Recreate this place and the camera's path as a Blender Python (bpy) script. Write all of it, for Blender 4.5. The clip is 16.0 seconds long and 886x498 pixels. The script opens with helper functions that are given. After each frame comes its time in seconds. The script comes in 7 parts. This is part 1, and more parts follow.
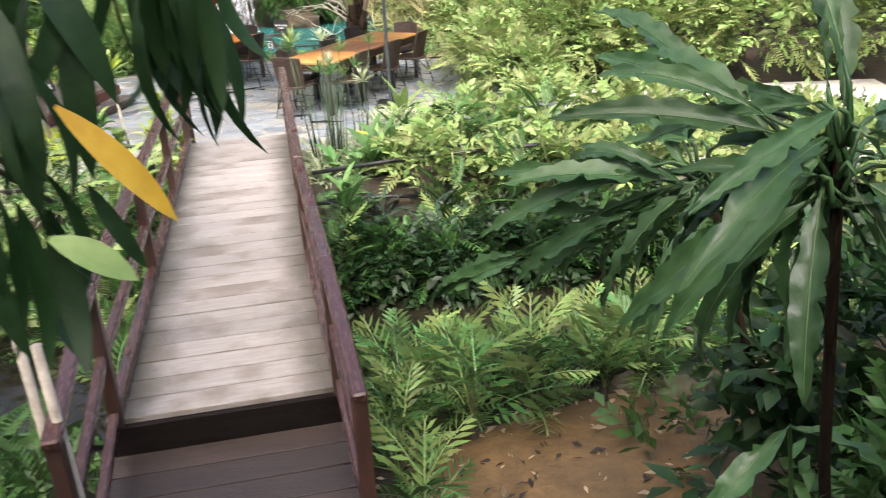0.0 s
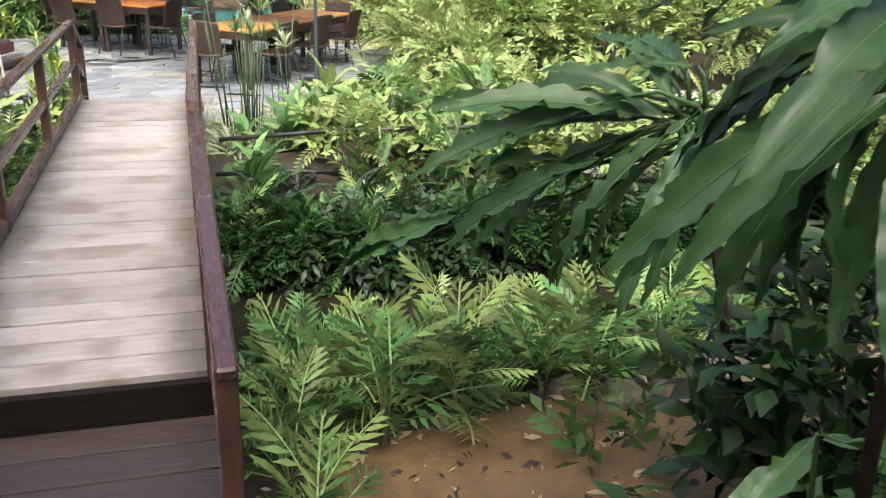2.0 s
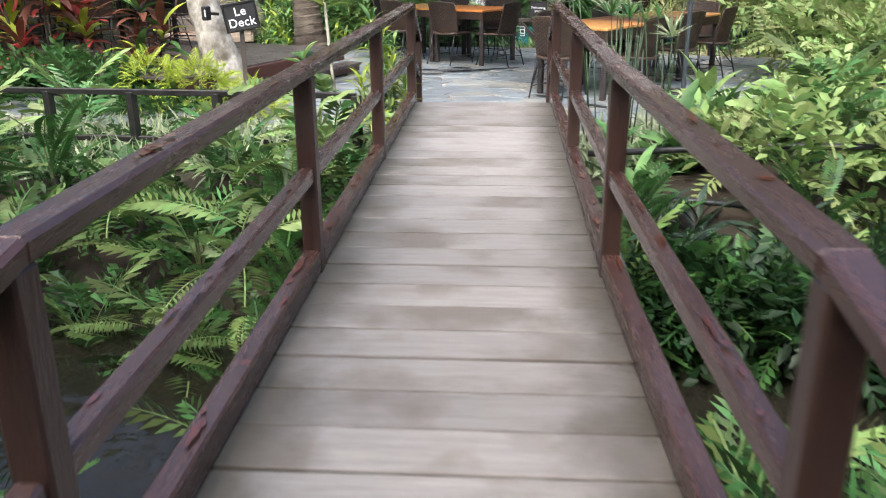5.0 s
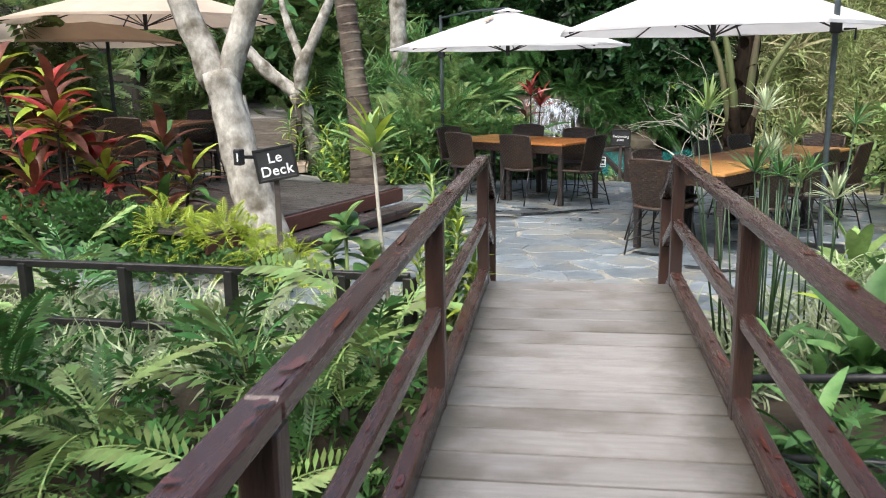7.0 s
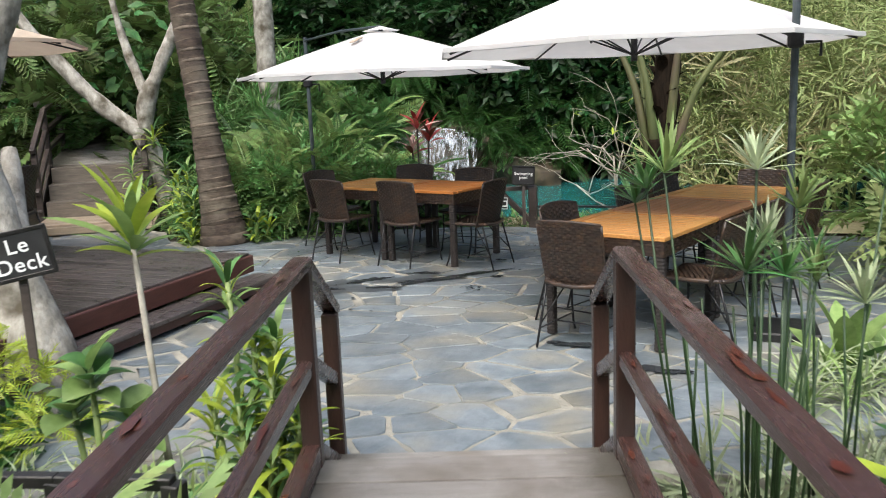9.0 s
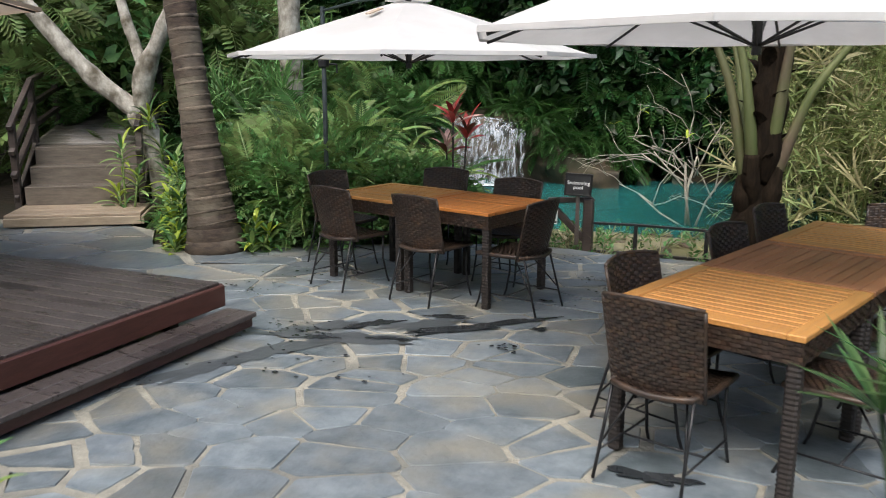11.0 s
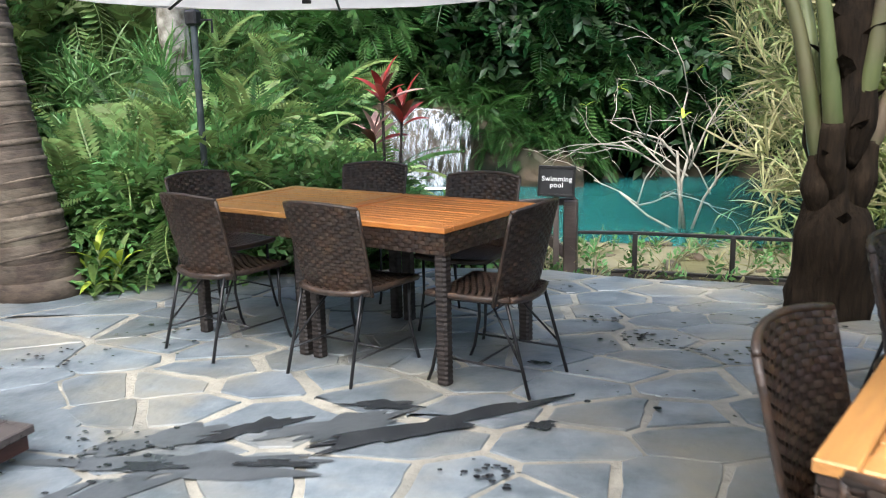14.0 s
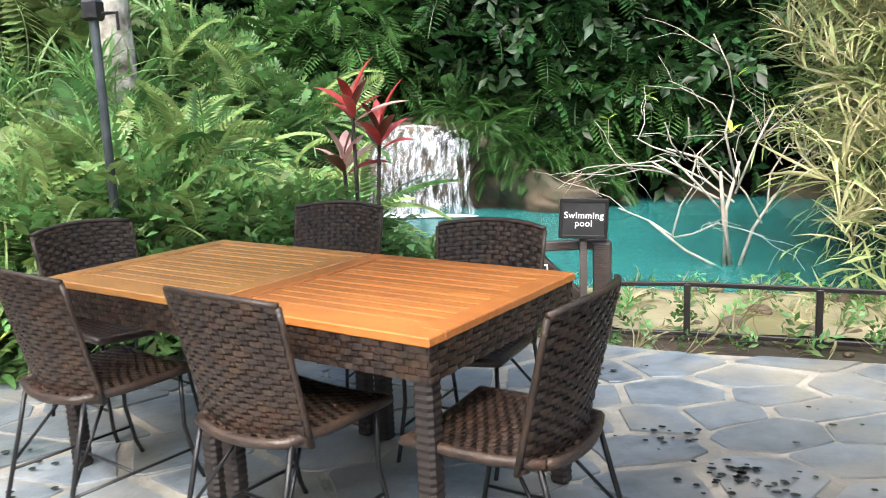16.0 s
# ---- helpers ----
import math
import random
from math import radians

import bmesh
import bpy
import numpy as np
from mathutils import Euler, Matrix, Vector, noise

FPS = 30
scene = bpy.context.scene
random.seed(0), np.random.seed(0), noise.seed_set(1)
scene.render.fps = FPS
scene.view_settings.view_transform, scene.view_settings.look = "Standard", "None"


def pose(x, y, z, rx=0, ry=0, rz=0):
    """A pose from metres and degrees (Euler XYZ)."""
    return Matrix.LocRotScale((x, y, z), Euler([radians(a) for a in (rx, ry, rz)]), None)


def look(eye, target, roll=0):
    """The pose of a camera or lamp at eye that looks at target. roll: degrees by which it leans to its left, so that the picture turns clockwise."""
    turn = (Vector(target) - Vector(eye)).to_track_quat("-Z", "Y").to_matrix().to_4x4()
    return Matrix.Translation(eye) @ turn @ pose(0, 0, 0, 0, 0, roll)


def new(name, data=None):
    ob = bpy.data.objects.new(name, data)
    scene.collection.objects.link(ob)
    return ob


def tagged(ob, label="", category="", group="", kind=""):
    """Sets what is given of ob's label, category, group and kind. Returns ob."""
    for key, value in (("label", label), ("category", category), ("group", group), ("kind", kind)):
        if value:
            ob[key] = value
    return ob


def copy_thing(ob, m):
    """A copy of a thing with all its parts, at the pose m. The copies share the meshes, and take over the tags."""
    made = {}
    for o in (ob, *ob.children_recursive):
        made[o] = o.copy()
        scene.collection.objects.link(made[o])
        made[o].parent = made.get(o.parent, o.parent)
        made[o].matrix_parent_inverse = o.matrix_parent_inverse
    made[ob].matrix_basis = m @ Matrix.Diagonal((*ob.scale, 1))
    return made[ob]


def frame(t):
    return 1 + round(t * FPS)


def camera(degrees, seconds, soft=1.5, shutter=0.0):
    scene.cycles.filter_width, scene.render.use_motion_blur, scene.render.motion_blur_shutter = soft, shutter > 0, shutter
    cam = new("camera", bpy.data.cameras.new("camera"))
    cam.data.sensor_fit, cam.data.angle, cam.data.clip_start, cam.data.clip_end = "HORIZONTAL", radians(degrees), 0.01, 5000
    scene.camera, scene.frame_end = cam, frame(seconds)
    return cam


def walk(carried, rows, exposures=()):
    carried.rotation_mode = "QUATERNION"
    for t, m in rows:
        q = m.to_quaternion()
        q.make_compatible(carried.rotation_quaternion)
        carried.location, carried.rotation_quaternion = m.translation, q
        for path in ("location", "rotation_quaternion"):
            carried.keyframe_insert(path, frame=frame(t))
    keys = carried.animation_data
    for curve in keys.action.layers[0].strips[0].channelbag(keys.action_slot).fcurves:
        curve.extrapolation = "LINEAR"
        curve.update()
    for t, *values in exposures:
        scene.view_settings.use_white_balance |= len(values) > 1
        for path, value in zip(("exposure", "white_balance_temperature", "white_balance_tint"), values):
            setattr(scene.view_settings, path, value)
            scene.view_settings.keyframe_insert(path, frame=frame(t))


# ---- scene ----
cam = camera(55.9, 16.0, soft=1.0, shutter=0.4)
PATH = [
    (0, (0.899, 0.872, 2.756), (0.72, 2.711, 1.988), -2.9),
    (0.5, (0.893, 1.075, 2.593), (0.859, 2.926, 1.837), -1.2),
    (1, (0.907, 1.246, 2.446), (0.935, 3.107, 1.713), 0.2),
    (1.5, (0.86, 1.418, 2.353), (0.893, 3.281, 1.626), 0.8),
    (2, (0.864, 1.6, 2.179), (0.866, 3.46, 1.444), 2.5),
    (2.5, (0.865, 1.901, 1.966), (0.674, 3.742, 1.207), 1.3),
    (3, (0.716, 2.23, 1.763), (0.404, 4.068, 1.037), 0.9),
    (3.5, (0.622, 2.464, 1.642), (0.174, 4.274, 0.916), -1.2),
    (3.7, (0.567, 2.57, 1.626), (0.004, 4.348, 0.903), 0.1),
    (5.8, (-0.613, 4.278, 1.431), (-1.3, 6.069, 0.866), -0.4),
    (6, (-0.663, 4.469, 1.421), (-1.35, 6.279, 0.917), -0.8),
    (6.5, (-0.825, 4.931, 1.576), (-1.536, 6.758, 1.179), -0.9),
    (7, (-0.929, 5.169, 1.634), (-1.752, 6.943, 1.215), -1.0),
    (7.5, (-1.027, 5.609, 1.694), (-1.84, 7.394, 1.302), -0.5),
    (8, (-1.126, 6.152, 1.704), (-1.891, 7.961, 1.325), -1.1),
    (8.5, (-1.26, 6.673, 1.703), (-1.942, 8.515, 1.331), -1.4),
    (9, (-1.398, 7.181, 1.687), (-2.02, 9.046, 1.319), -2.3),
    (9.5, (-1.513, 7.628, 1.692), (-2.15, 9.486, 1.316), -1.7),
    (9.7, (-1.518, 7.785, 1.713), (-2.177, 9.636, 1.337), -0.8),
    (11.8, (-2.183, 9.686, 1.772), (-2.912, 11.499, 1.344), -0.0),
    (12, (-2.238, 9.833, 1.767), (-2.967, 11.648, 1.347), 0.1),
    (12.5, (-2.329, 10.13, 1.7), (-3.003, 11.967, 1.282), 0.7),
    (13, (-2.451, 10.545, 1.602), (-3.047, 12.402, 1.157), -1.2),
    (13.5, (-2.599, 10.913, 1.496), (-3.169, 12.78, 1.059), -2.0),
    (14, (-2.732, 11.29, 1.397), (-3.313, 13.162, 0.999), -1.3),
    (14.5, (-2.844, 11.69, 1.386), (-3.444, 13.561, 1.014), -2.2),
    (15, (-2.955, 12.126, 1.378), (-3.567, 13.998, 1.03), -3.0),
    (15.5, (-3.066, 12.502, 1.378), (-3.672, 14.374, 1.017), -2.9),
    (16, (-3.156, 12.833, 1.356), (-3.738, 14.711, 0.993), -2.3),
]
EXPOSURES = [(0, 1.68, 6600, 15), (3.5, 1.58, 6400, 13), (6.0, 1.15, 6050, 10), (7.0, 1.0, 6100, 9), (9.5, 0.68, 6200, 8), (12.0, 0.42, 6200, 9), (12.4, 0.48, 6200, 9), (13.0, 0.70, 5950, 8), (14.0, 1.28, 5950, 9), (15.0, 1.40, 6150, 10), (15.5, 1.45, 6200, 11), (16, 1.82, 6200, 11)]
walk(cam, [(t, look(eye, target, roll)) for t, eye, target, roll in PATH], EXPOSURES)

# ---- world and light: a bright overcast day ----
world = bpy.data.worlds.new("sky")
scene.world = world
world.use_nodes = True
wn = world.node_tree.nodes
sky = wn.new("ShaderNodeTexSky")
sky.sky_type = "NISHITA"
sky.sun_disc = False
sky.sun_elevation, sky.sun_rotation = radians(58), radians(200)
sky.air_density, sky.dust_density, sky.ozone_density = 1.0, 6.0, 0.6
wn["Background"].inputs["Strength"].default_value = 0.15
world.node_tree.links.new(sky.outputs["Color"], wn["Background"].inputs["Color"])
sun = new("sun", bpy.data.lights.new("sun", "SUN"))
sun.data.energy, sun.data.angle, sun.data.color = 2.0, radians(25), (1.0, 0.96, 0.9)
sun.matrix_basis = look((6, -10, 20), (0, 6, 0))


# ---- materials ----
def material(name, dark, light, rough=0.6, scale=6.0, metal=0.0, bump=0.0, bump_scale=40.0, vary=0.25, stretch=(1, 1, 1), through_light=0.0, coat=0.0, stain=None, stain_scale=1.2, spec=0.5, world_space=False):
    """Two-scale procedural surface: a fine grain and a broad stain, varied per piece."""
    m = bpy.data.materials.new(name)
    m.use_nodes = True
    nt = m.node_tree
    n, link = nt.nodes, nt.links.new
    bsdf = n["Principled BSDF"]
    coord = n.new("ShaderNodeTexCoord")
    mapping = n.new("ShaderNodeMapping")
    mapping.inputs["Scale"].default_value = stretch
    shift = n.new("ShaderNodeVectorMath")
    shift.operation = "ADD"
    if world_space:
        place = n.new("ShaderNodeNewGeometry")
        link(place.outputs["Position"], shift.inputs[0])
    else:
        own = n.new("ShaderNodeObjectInfo")
        spread = n.new("ShaderNodeMath")
        spread.operation = "MULTIPLY"
        spread.inputs[1].default_value = 43.0
        link(own.outputs["Random"], spread.inputs[0])
        link(coord.outputs["Object"], shift.inputs[0])
        link(spread.outputs["Value"], shift.inputs[1])
    link(shift.outputs["Vector"], mapping.inputs["Vector"])
    fine = n.new("ShaderNodeTexNoise")
    fine.inputs["Scale"].default_value, fine.inputs["Detail"].default_value, fine.inputs["Roughness"].default_value = scale, 6, 0.65
    link(mapping.outputs["Vector"], fine.inputs["Vector"])
    ramp = n.new("ShaderNodeMapRange")
    ramp.inputs["From Min"].default_value, ramp.inputs["From Max"].default_value = 0.3, 0.7
    link(fine.outputs["Fac"], ramp.inputs["Value"])
    mix = n.new("ShaderNodeMix")
    mix.data_type = "RGBA"
    mix.inputs["A"].default_value, mix.inputs["B"].default_value = (*dark, 1), (*light, 1)
    link(ramp.outputs["Result"], mix.inputs["Factor"])
    color = mix.outputs["Result"]
    if stain:
        broad = n.new("ShaderNodeTexNoise")
        broad.inputs["Scale"].default_value, broad.inputs["Detail"].default_value = stain_scale, 4
        link(shift.outputs["Vector"], broad.inputs["Vector"])
        r2 = n.new("ShaderNodeMapRange")
        r2.inputs["From Min"].default_value, r2.inputs["From Max"].default_value = 0.48, 0.68
        link(broad.outputs["Fac"], r2.inputs["Value"])
        m2 = n.new("ShaderNodeMix")
        m2.data_type = "RGBA"
        m2.inputs["B"].default_value = (*stain, 1)
        link(r2.outputs["Result"], m2.inputs["Factor"])
        link(color, m2.inputs["A"])
        color = m2.outputs["Result"]
    if vary:
        info, geo = n.new("ShaderNodeObjectInfo"), n.new("ShaderNodeNewGeometry")
        add = n.new("ShaderNodeMath")
        add.operation = "ADD"
        link(info.outputs["Random"], add.inputs[0])
        link(geo.outputs["Random Per Island"], add.inputs[1])
        span = n.new("ShaderNodeMapRange")
        span.inputs["From Max"].default_value = 2.0
        span.inputs["To Min"].default_value, span.inputs["To Max"].default_value = 1 - vary * 1.5, 1 + vary * 1.5
        link(add.outputs["Value"], span.inputs["Value"])
        hsv = n.new("ShaderNodeHueSaturation")
        link(span.outputs["Result"], hsv.inputs["Value"])
        hue = n.new("ShaderNodeMapRange")
        hue.inputs["From Max"].default_value = 1.0
        hue.inputs["To Min"].default_value, hue.inputs["To Max"].default_value = 0.5 - vary * 0.05, 0.5 + vary * 0.05
        link(geo.outputs["Random Per Island"], hue.inputs["Value"])
        link(hue.outputs["Result"], hsv.inputs["Hue"])
        link(color, hsv.inputs["Color"])
        color = hsv.outputs["Color"]
    link(color, bsdf.inputs["Base Color"])
    bsdf.inputs["Roughness"].default_value, bsdf.inputs["Metallic"].default_value = rough, metal
    bsdf.inputs["Coat Weight"].default_value = coat
    bsdf.inputs["Specular IOR Level"].default_value = spec
    rr = n.new("ShaderNodeMapRange")
    rr.inputs["To Min"].default_value, rr.inputs["To Max"].default_value = max(rough - 0.14, 0.05), min(rough + 0.14, 1)
    link(fine.outputs["Fac"], rr.inputs["Value"])
    link(rr.outputs["Result"], bsdf.inputs["Roughness"])
    if bump:
        relief = n.new("ShaderNodeTexNoise")
        relief.inputs["Scale"].default_value, relief.inputs["Detail"].default_value = bump_scale, 5
        link(mapping.outputs["Vector"], relief.inputs["Vector"])
        b = n.new("ShaderNodeBump")
        b.inputs["Strength"].default_value, b.inputs["Distance"].default_value = bump, 0.02
        link(relief.outputs["Fac"], b.inputs["Height"])
        link(b.outputs["Normal"], bsdf.inputs["Normal"])
    if through_light:
        tr = n.new("ShaderNodeBsdfTranslucent")
        link(color, tr.inputs["Color"])
        ms = n.new("ShaderNodeMixShader")
        ms.inputs["Fac"].default_value = through_light
        link(bsdf.outputs["BSDF"], ms.inputs[1])
        link(tr.outputs["BSDF"], ms.inputs[2])
        link(ms.outputs["Shader"], n["Material Output"].inputs["Surface"])
    return m


def leaf(name, dark, light, rough=0.42, vary=0.3, scale=9.0, glow=0.28):
    return material(name, dark, light, rough, scale, bump=0.12, bump_scale=25, vary=vary, through_light=glow, spec=0.4)


DECK = material("weathered_deck_boards", (0.20, 0.185, 0.168), (0.315, 0.295, 0.272), 0.5, 4, bump=0.3, bump_scale=18, vary=0.2, stretch=(1, 9, 4), stain=(0.155, 0.135, 0.112), stain_scale=3.2)


def edge_grime(m, half, colour):
    """Moss and dirt that creep in unevenly from the ends of the boards."""
    nt = m.node_tree
    n, link = nt.nodes, nt.links.new
    base = n["Principled BSDF"].inputs["Base Color"]
    before = base.links[0].from_socket
    place, parts, away, patch, total, ramp, mix = (n.new(k) for k in ("ShaderNodeTexCoord", "ShaderNodeSeparateXYZ", "ShaderNodeMath", "ShaderNodeTexNoise", "ShaderNodeMath", "ShaderNodeMapRange", "ShaderNodeMix"))
    where = n.new("ShaderNodeNewGeometry")
    link(place.outputs["Object"], parts.inputs["Vector"])
    away.operation = "ABSOLUTE"
    link(parts.outputs["X"], away.inputs[0])
    patch.inputs["Scale"].default_value, patch.inputs["Detail"].default_value, patch.inputs["Roughness"].default_value = 3.5, 6, 0.7
    link(where.outputs["Position"], patch.inputs["Vector"])
    total.operation = "MULTIPLY_ADD"
    total.inputs[1].default_value = 0.5
    link(patch.outputs["Fac"], total.inputs[0])
    link(away.outputs["Value"], total.inputs[2])
    ramp.inputs["From Min"].default_value, ramp.inputs["From Max"].default_value = half + 0.16, half + 0.38
    ramp.inputs["To Max"].default_value = 0.85
    link(total.outputs["Value"], ramp.inputs["Value"])
    mix.data_type = "RGBA"
    mix.inputs["B"].default_value = (*colour, 1)
    link(ramp.outputs["Result"], mix.inputs["Factor"])
    link(before, mix.inputs["A"])
    link(mix.outputs["Result"], base)


edge_grime(DECK, 0.38, (0.075, 0.068, 0.05))
# wet brown boards, with the shade over the landing put into their colour
LANDING = material("shade_darkened_wet_landing_boards", (0.02, 0.014, 0.011), (0.042, 0.031, 0.025), 0.55, 3, bump=0.25, bump_scale=14, vary=0.15, stretch=(1, 7, 4), stain=(0.04, 0.028, 0.022), stain_scale=1.6)
# the shade on the near riser is painted in as a near-black colour
SHADED_RISER = material("shade_blackened_riser", (0.004, 0.003, 0.0025), (0.011, 0.008, 0.007), 0.7, 6, bump=0.3, bump_scale=30, vary=0.1, stretch=(1, 6, 6), spec=0.1)
RAIL = material("red_brown_stained_timber", (0.022, 0.010, 0.008), (0.052, 0.023, 0.017), 0.42, 4, bump=0.25, bump_scale=25, vary=0.18, stretch=(5, 5, 1), stain=(0.038, 0.024, 0.021), stain_scale=3.0, coat=0.08)
RAIL_TOP = material("worn_red_brown_handrail", (0.035, 0.0155, 0.012), (0.070, 0.032, 0.025), 0.26, 5, bump=0.16, bump_scale=40, vary=0.12, stretch=(9, 0.8, 9), stain=(0.062, 0.034, 0.029), stain_scale=1.6, coat=0.12)
DARK_WOOD = material("dark_wet_timber", (0.022, 0.016, 0.014), (0.06, 0.045, 0.04), 0.34, 6, bump=0.3, bump_scale=30, vary=0.2, stretch=(1, 6, 6), stain=(0.10, 0.08, 0.07), stain_scale=1.5)
PLATFORM = material("wet_brown_platform_boards", (0.045, 0.036, 0.033), (0.10, 0.085, 0.08), 0.3, 4, bump=0.25, bump_scale=30, vary=0.15, stretch=(1, 7, 5), stain=(0.035, 0.027, 0.025), stain_scale=1.6)
FASCIA = material("red_brown_platform_fascia", (0.05, 0.018, 0.014), (0.10, 0.04, 0.03), 0.35, 5, bump=0.25, vary=0.1, stretch=(6, 1, 6))
PALE_WOOD = material("pale_wet_step_boards", (0.22, 0.17, 0.12), (0.38, 0.30, 0.22), 0.45, 5, bump=0.3, vary=0.15, stretch=(1, 7, 5))
TEAK = material("oiled_teak", (0.40, 0.185, 0.05), (0.60, 0.31, 0.09), 0.34, 4, bump=0.15, bump_scale=50, vary=0.16, stretch=(1.2, 14, 14), coat=0.15)
TEAK_WARM = material("reddish_oiled_teak", (0.36, 0.125, 0.028), (0.54, 0.215, 0.05), 0.36, 4, bump=0.15, bump_scale=50, vary=0.16, stretch=(1.2, 14, 14), coat=0.15)
TEAK_DARK = material("darker_weathered_teak", (0.22, 0.095, 0.04), (0.36, 0.17, 0.075), 0.4, 4, bump=0.15, bump_scale=50, vary=0.16, stretch=(14, 1.2, 14))
WICKER = material("dark_brown_synthetic_wicker", (0.018, 0.013, 0.0105), (0.055, 0.036, 0.026), 0.36, 22, vary=0.2, stain=(0.06, 0.034, 0.02), stain_scale=14, bump=0.2, bump_scale=120)
WICKER_CORE = material("dark_wicker_backing", (0.014, 0.011, 0.01), (0.03, 0.022, 0.018), 0.6, 30, vary=0.1)
STEEL = material("black_painted_steel", (0.012, 0.012, 0.013), (0.03, 0.03, 0.032), 0.4, 20, metal=0.3, vary=0.1, bump=0.1)
POLE_GREY = material("dark_grey_pole_paint", (0.035, 0.045, 0.05), (0.065, 0.08, 0.085), 0.4, 12, metal=0.2, vary=0.05)
CANVAS = material("off_white_canvas", (0.70, 0.69, 0.68), (0.80, 0.79, 0.78), 0.85, 3, bump=0.15, bump_scale=180, vary=0.03, through_light=0.34, stain=(0.66, 0.645, 0.63), stain_scale=1.0, spec=0.2)
CANVAS_BEIGE = material("beige_canvas", (0.55, 0.44, 0.34), (0.64, 0.53, 0.42), 0.85, 3, bump=0.15, bump_scale=180, vary=0.03, through_light=0.3, spec=0.2)
SLATE = material("grey_slate_flagstone", (0.085, 0.108, 0.125), (0.215, 0.245, 0.265), 0.36, 5.5, bump=0.5, bump_scale=9, vary=0.28, stain=(0.225, 0.215, 0.18), stain_scale=1.7, world_space=True)
GROUT = material("pale_mortar_joints", (0.22, 0.21, 0.175), (0.37, 0.35, 0.29), 0.75, 7, bump=0.5, bump_scale=30, vary=0.0, stain=(0.15, 0.15, 0.135), stain_scale=1.3, world_space=True)
WET = material("dark_wet_slate", (0.018, 0.021, 0.024), (0.04, 0.044, 0.048), 0.22, 5, bump=0.1, bump_scale=9, vary=0.1)
DAMP = material("damp_slate", (0.05, 0.058, 0.064), (0.095, 0.105, 0.112), 0.32, 5, bump=0.3, bump_scale=9, vary=0.05)
SOIL = material("brown_leaf_litter_soil", (0.011, 0.008, 0.005), (0.05, 0.035, 0.02), 0.9, 3, bump=0.9, bump_scale=14, vary=0.0, stain=(0.03, 0.036, 0.014), stain_scale=0.6, world_space=True)
SAND = material("orange_brown_bank_soil", (0.07, 0.043, 0.017), (0.18, 0.112, 0.042), 0.8, 5, bump=0.9, bump_scale=14, vary=0.0, stain=(0.085, 0.06, 0.03))
ROCK = material("mossy_grey_rock", (0.05, 0.042, 0.03), (0.15, 0.125, 0.085), 0.8, 4, bump=0.9, bump_scale=8, vary=0.25, stain=(0.07, 0.085, 0.035), stain_scale=2.5)
TUFA = material("tan_travertine_rock", (0.03, 0.021, 0.013), (0.105, 0.075, 0.045), 0.75, 3, bump=1.0, bump_scale=6, vary=0.2, stain=(0.035, 0.042, 0.018), stain_scale=1.4)
POOL_BED = material("pale_travertine_pool_bed", (0.15, 0.14, 0.08), (0.29, 0.265, 0.165), 0.6, 3, bump=1.0, bump_scale=7, vary=0.0, stain=(0.15, 0.14, 0.065), stain_scale=1.1, world_space=True)
PALE_BARK = material("pale_lichen_bark", (0.16, 0.145, 0.115), (0.52, 0.49, 0.43), 0.9, 9, bump=1.0, bump_scale=16, vary=0.05, stretch=(1, 1, 0.7), stain=(0.085, 0.07, 0.045), stain_scale=4.5)
SCAR = material("pale_palm_ring_scar", (0.05, 0.038, 0.028), (0.17, 0.135, 0.10), 0.9, 9, bump=0.8, bump_scale=14, vary=0.25, stain=(0.02, 0.015, 0.011), stain_scale=5)
PALM_BARK = material("ringed_grey_brown_palm_bark", (0.016, 0.011, 0.008), (0.085, 0.062, 0.044), 0.9, 7, bump=0.55, bump_scale=7, vary=0.25, stretch=(1.2, 1.2, 3.5), stain=(0.12, 0.10, 0.075), stain_scale=2.6)
BARK = material("dark_forest_bark", (0.014, 0.011, 0.008), (0.05, 0.04, 0.03), 0.9, 6, bump=0.9, bump_scale=12, vary=0.3, stretch=(1, 1, 0.3))
GREEN_STEM = material("green_plant_stem", (0.12, 0.18, 0.05), (0.24, 0.30, 0.10), 0.5, 8, vary=0.25)
PETIOLE = material("green_brown_palm_petiole", (0.055, 0.075, 0.025), (0.13, 0.145, 0.055), 0.45, 4, vary=0.2, stretch=(1, 1, 0.3), stain=(0.10, 0.075, 0.05))
FIBRE = material("dark_palm_fibre", (0.006, 0.0045, 0.003), (0.028, 0.019, 0.012), 0.95, 10, bump=1.0, bump_scale=14, vary=0.3, stretch=(3, 3, 0.5), spec=0.1)
STEP_WOOD = material("worn_brown_step_risers", (0.075, 0.06, 0.048), (0.16, 0.132, 0.105), 0.5, 5, bump=0.3, vary=0.15, stretch=(1, 7, 5))
TWIG = material("bleached_bare_twig", (0.20, 0.18, 0.145), (0.43, 0.395, 0.33), 0.8, 12, vary=0.25)
FERN = leaf("bright_fern_green", (0.042, 0.112, 0.03), (0.125, 0.24, 0.075), 0.42, 0.6)
LIGHT = leaf("pale_yellow_green_leaf", (0.125, 0.205, 0.052), (0.275, 0.375, 0.13), 0.5, 0.45)
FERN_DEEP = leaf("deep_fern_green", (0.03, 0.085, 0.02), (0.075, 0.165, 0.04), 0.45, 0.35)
PALE_FERN = leaf("dry_pale_fern", (0.30, 0.24, 0.15), (0.46, 0.39, 0.27), 0.7, 0.15)
BROAD = leaf("glossy_blue_green_leaf", (0.022, 0.06, 0.02), (0.056, 0.118, 0.04), 0.4, 0.4, 5, 0.25)
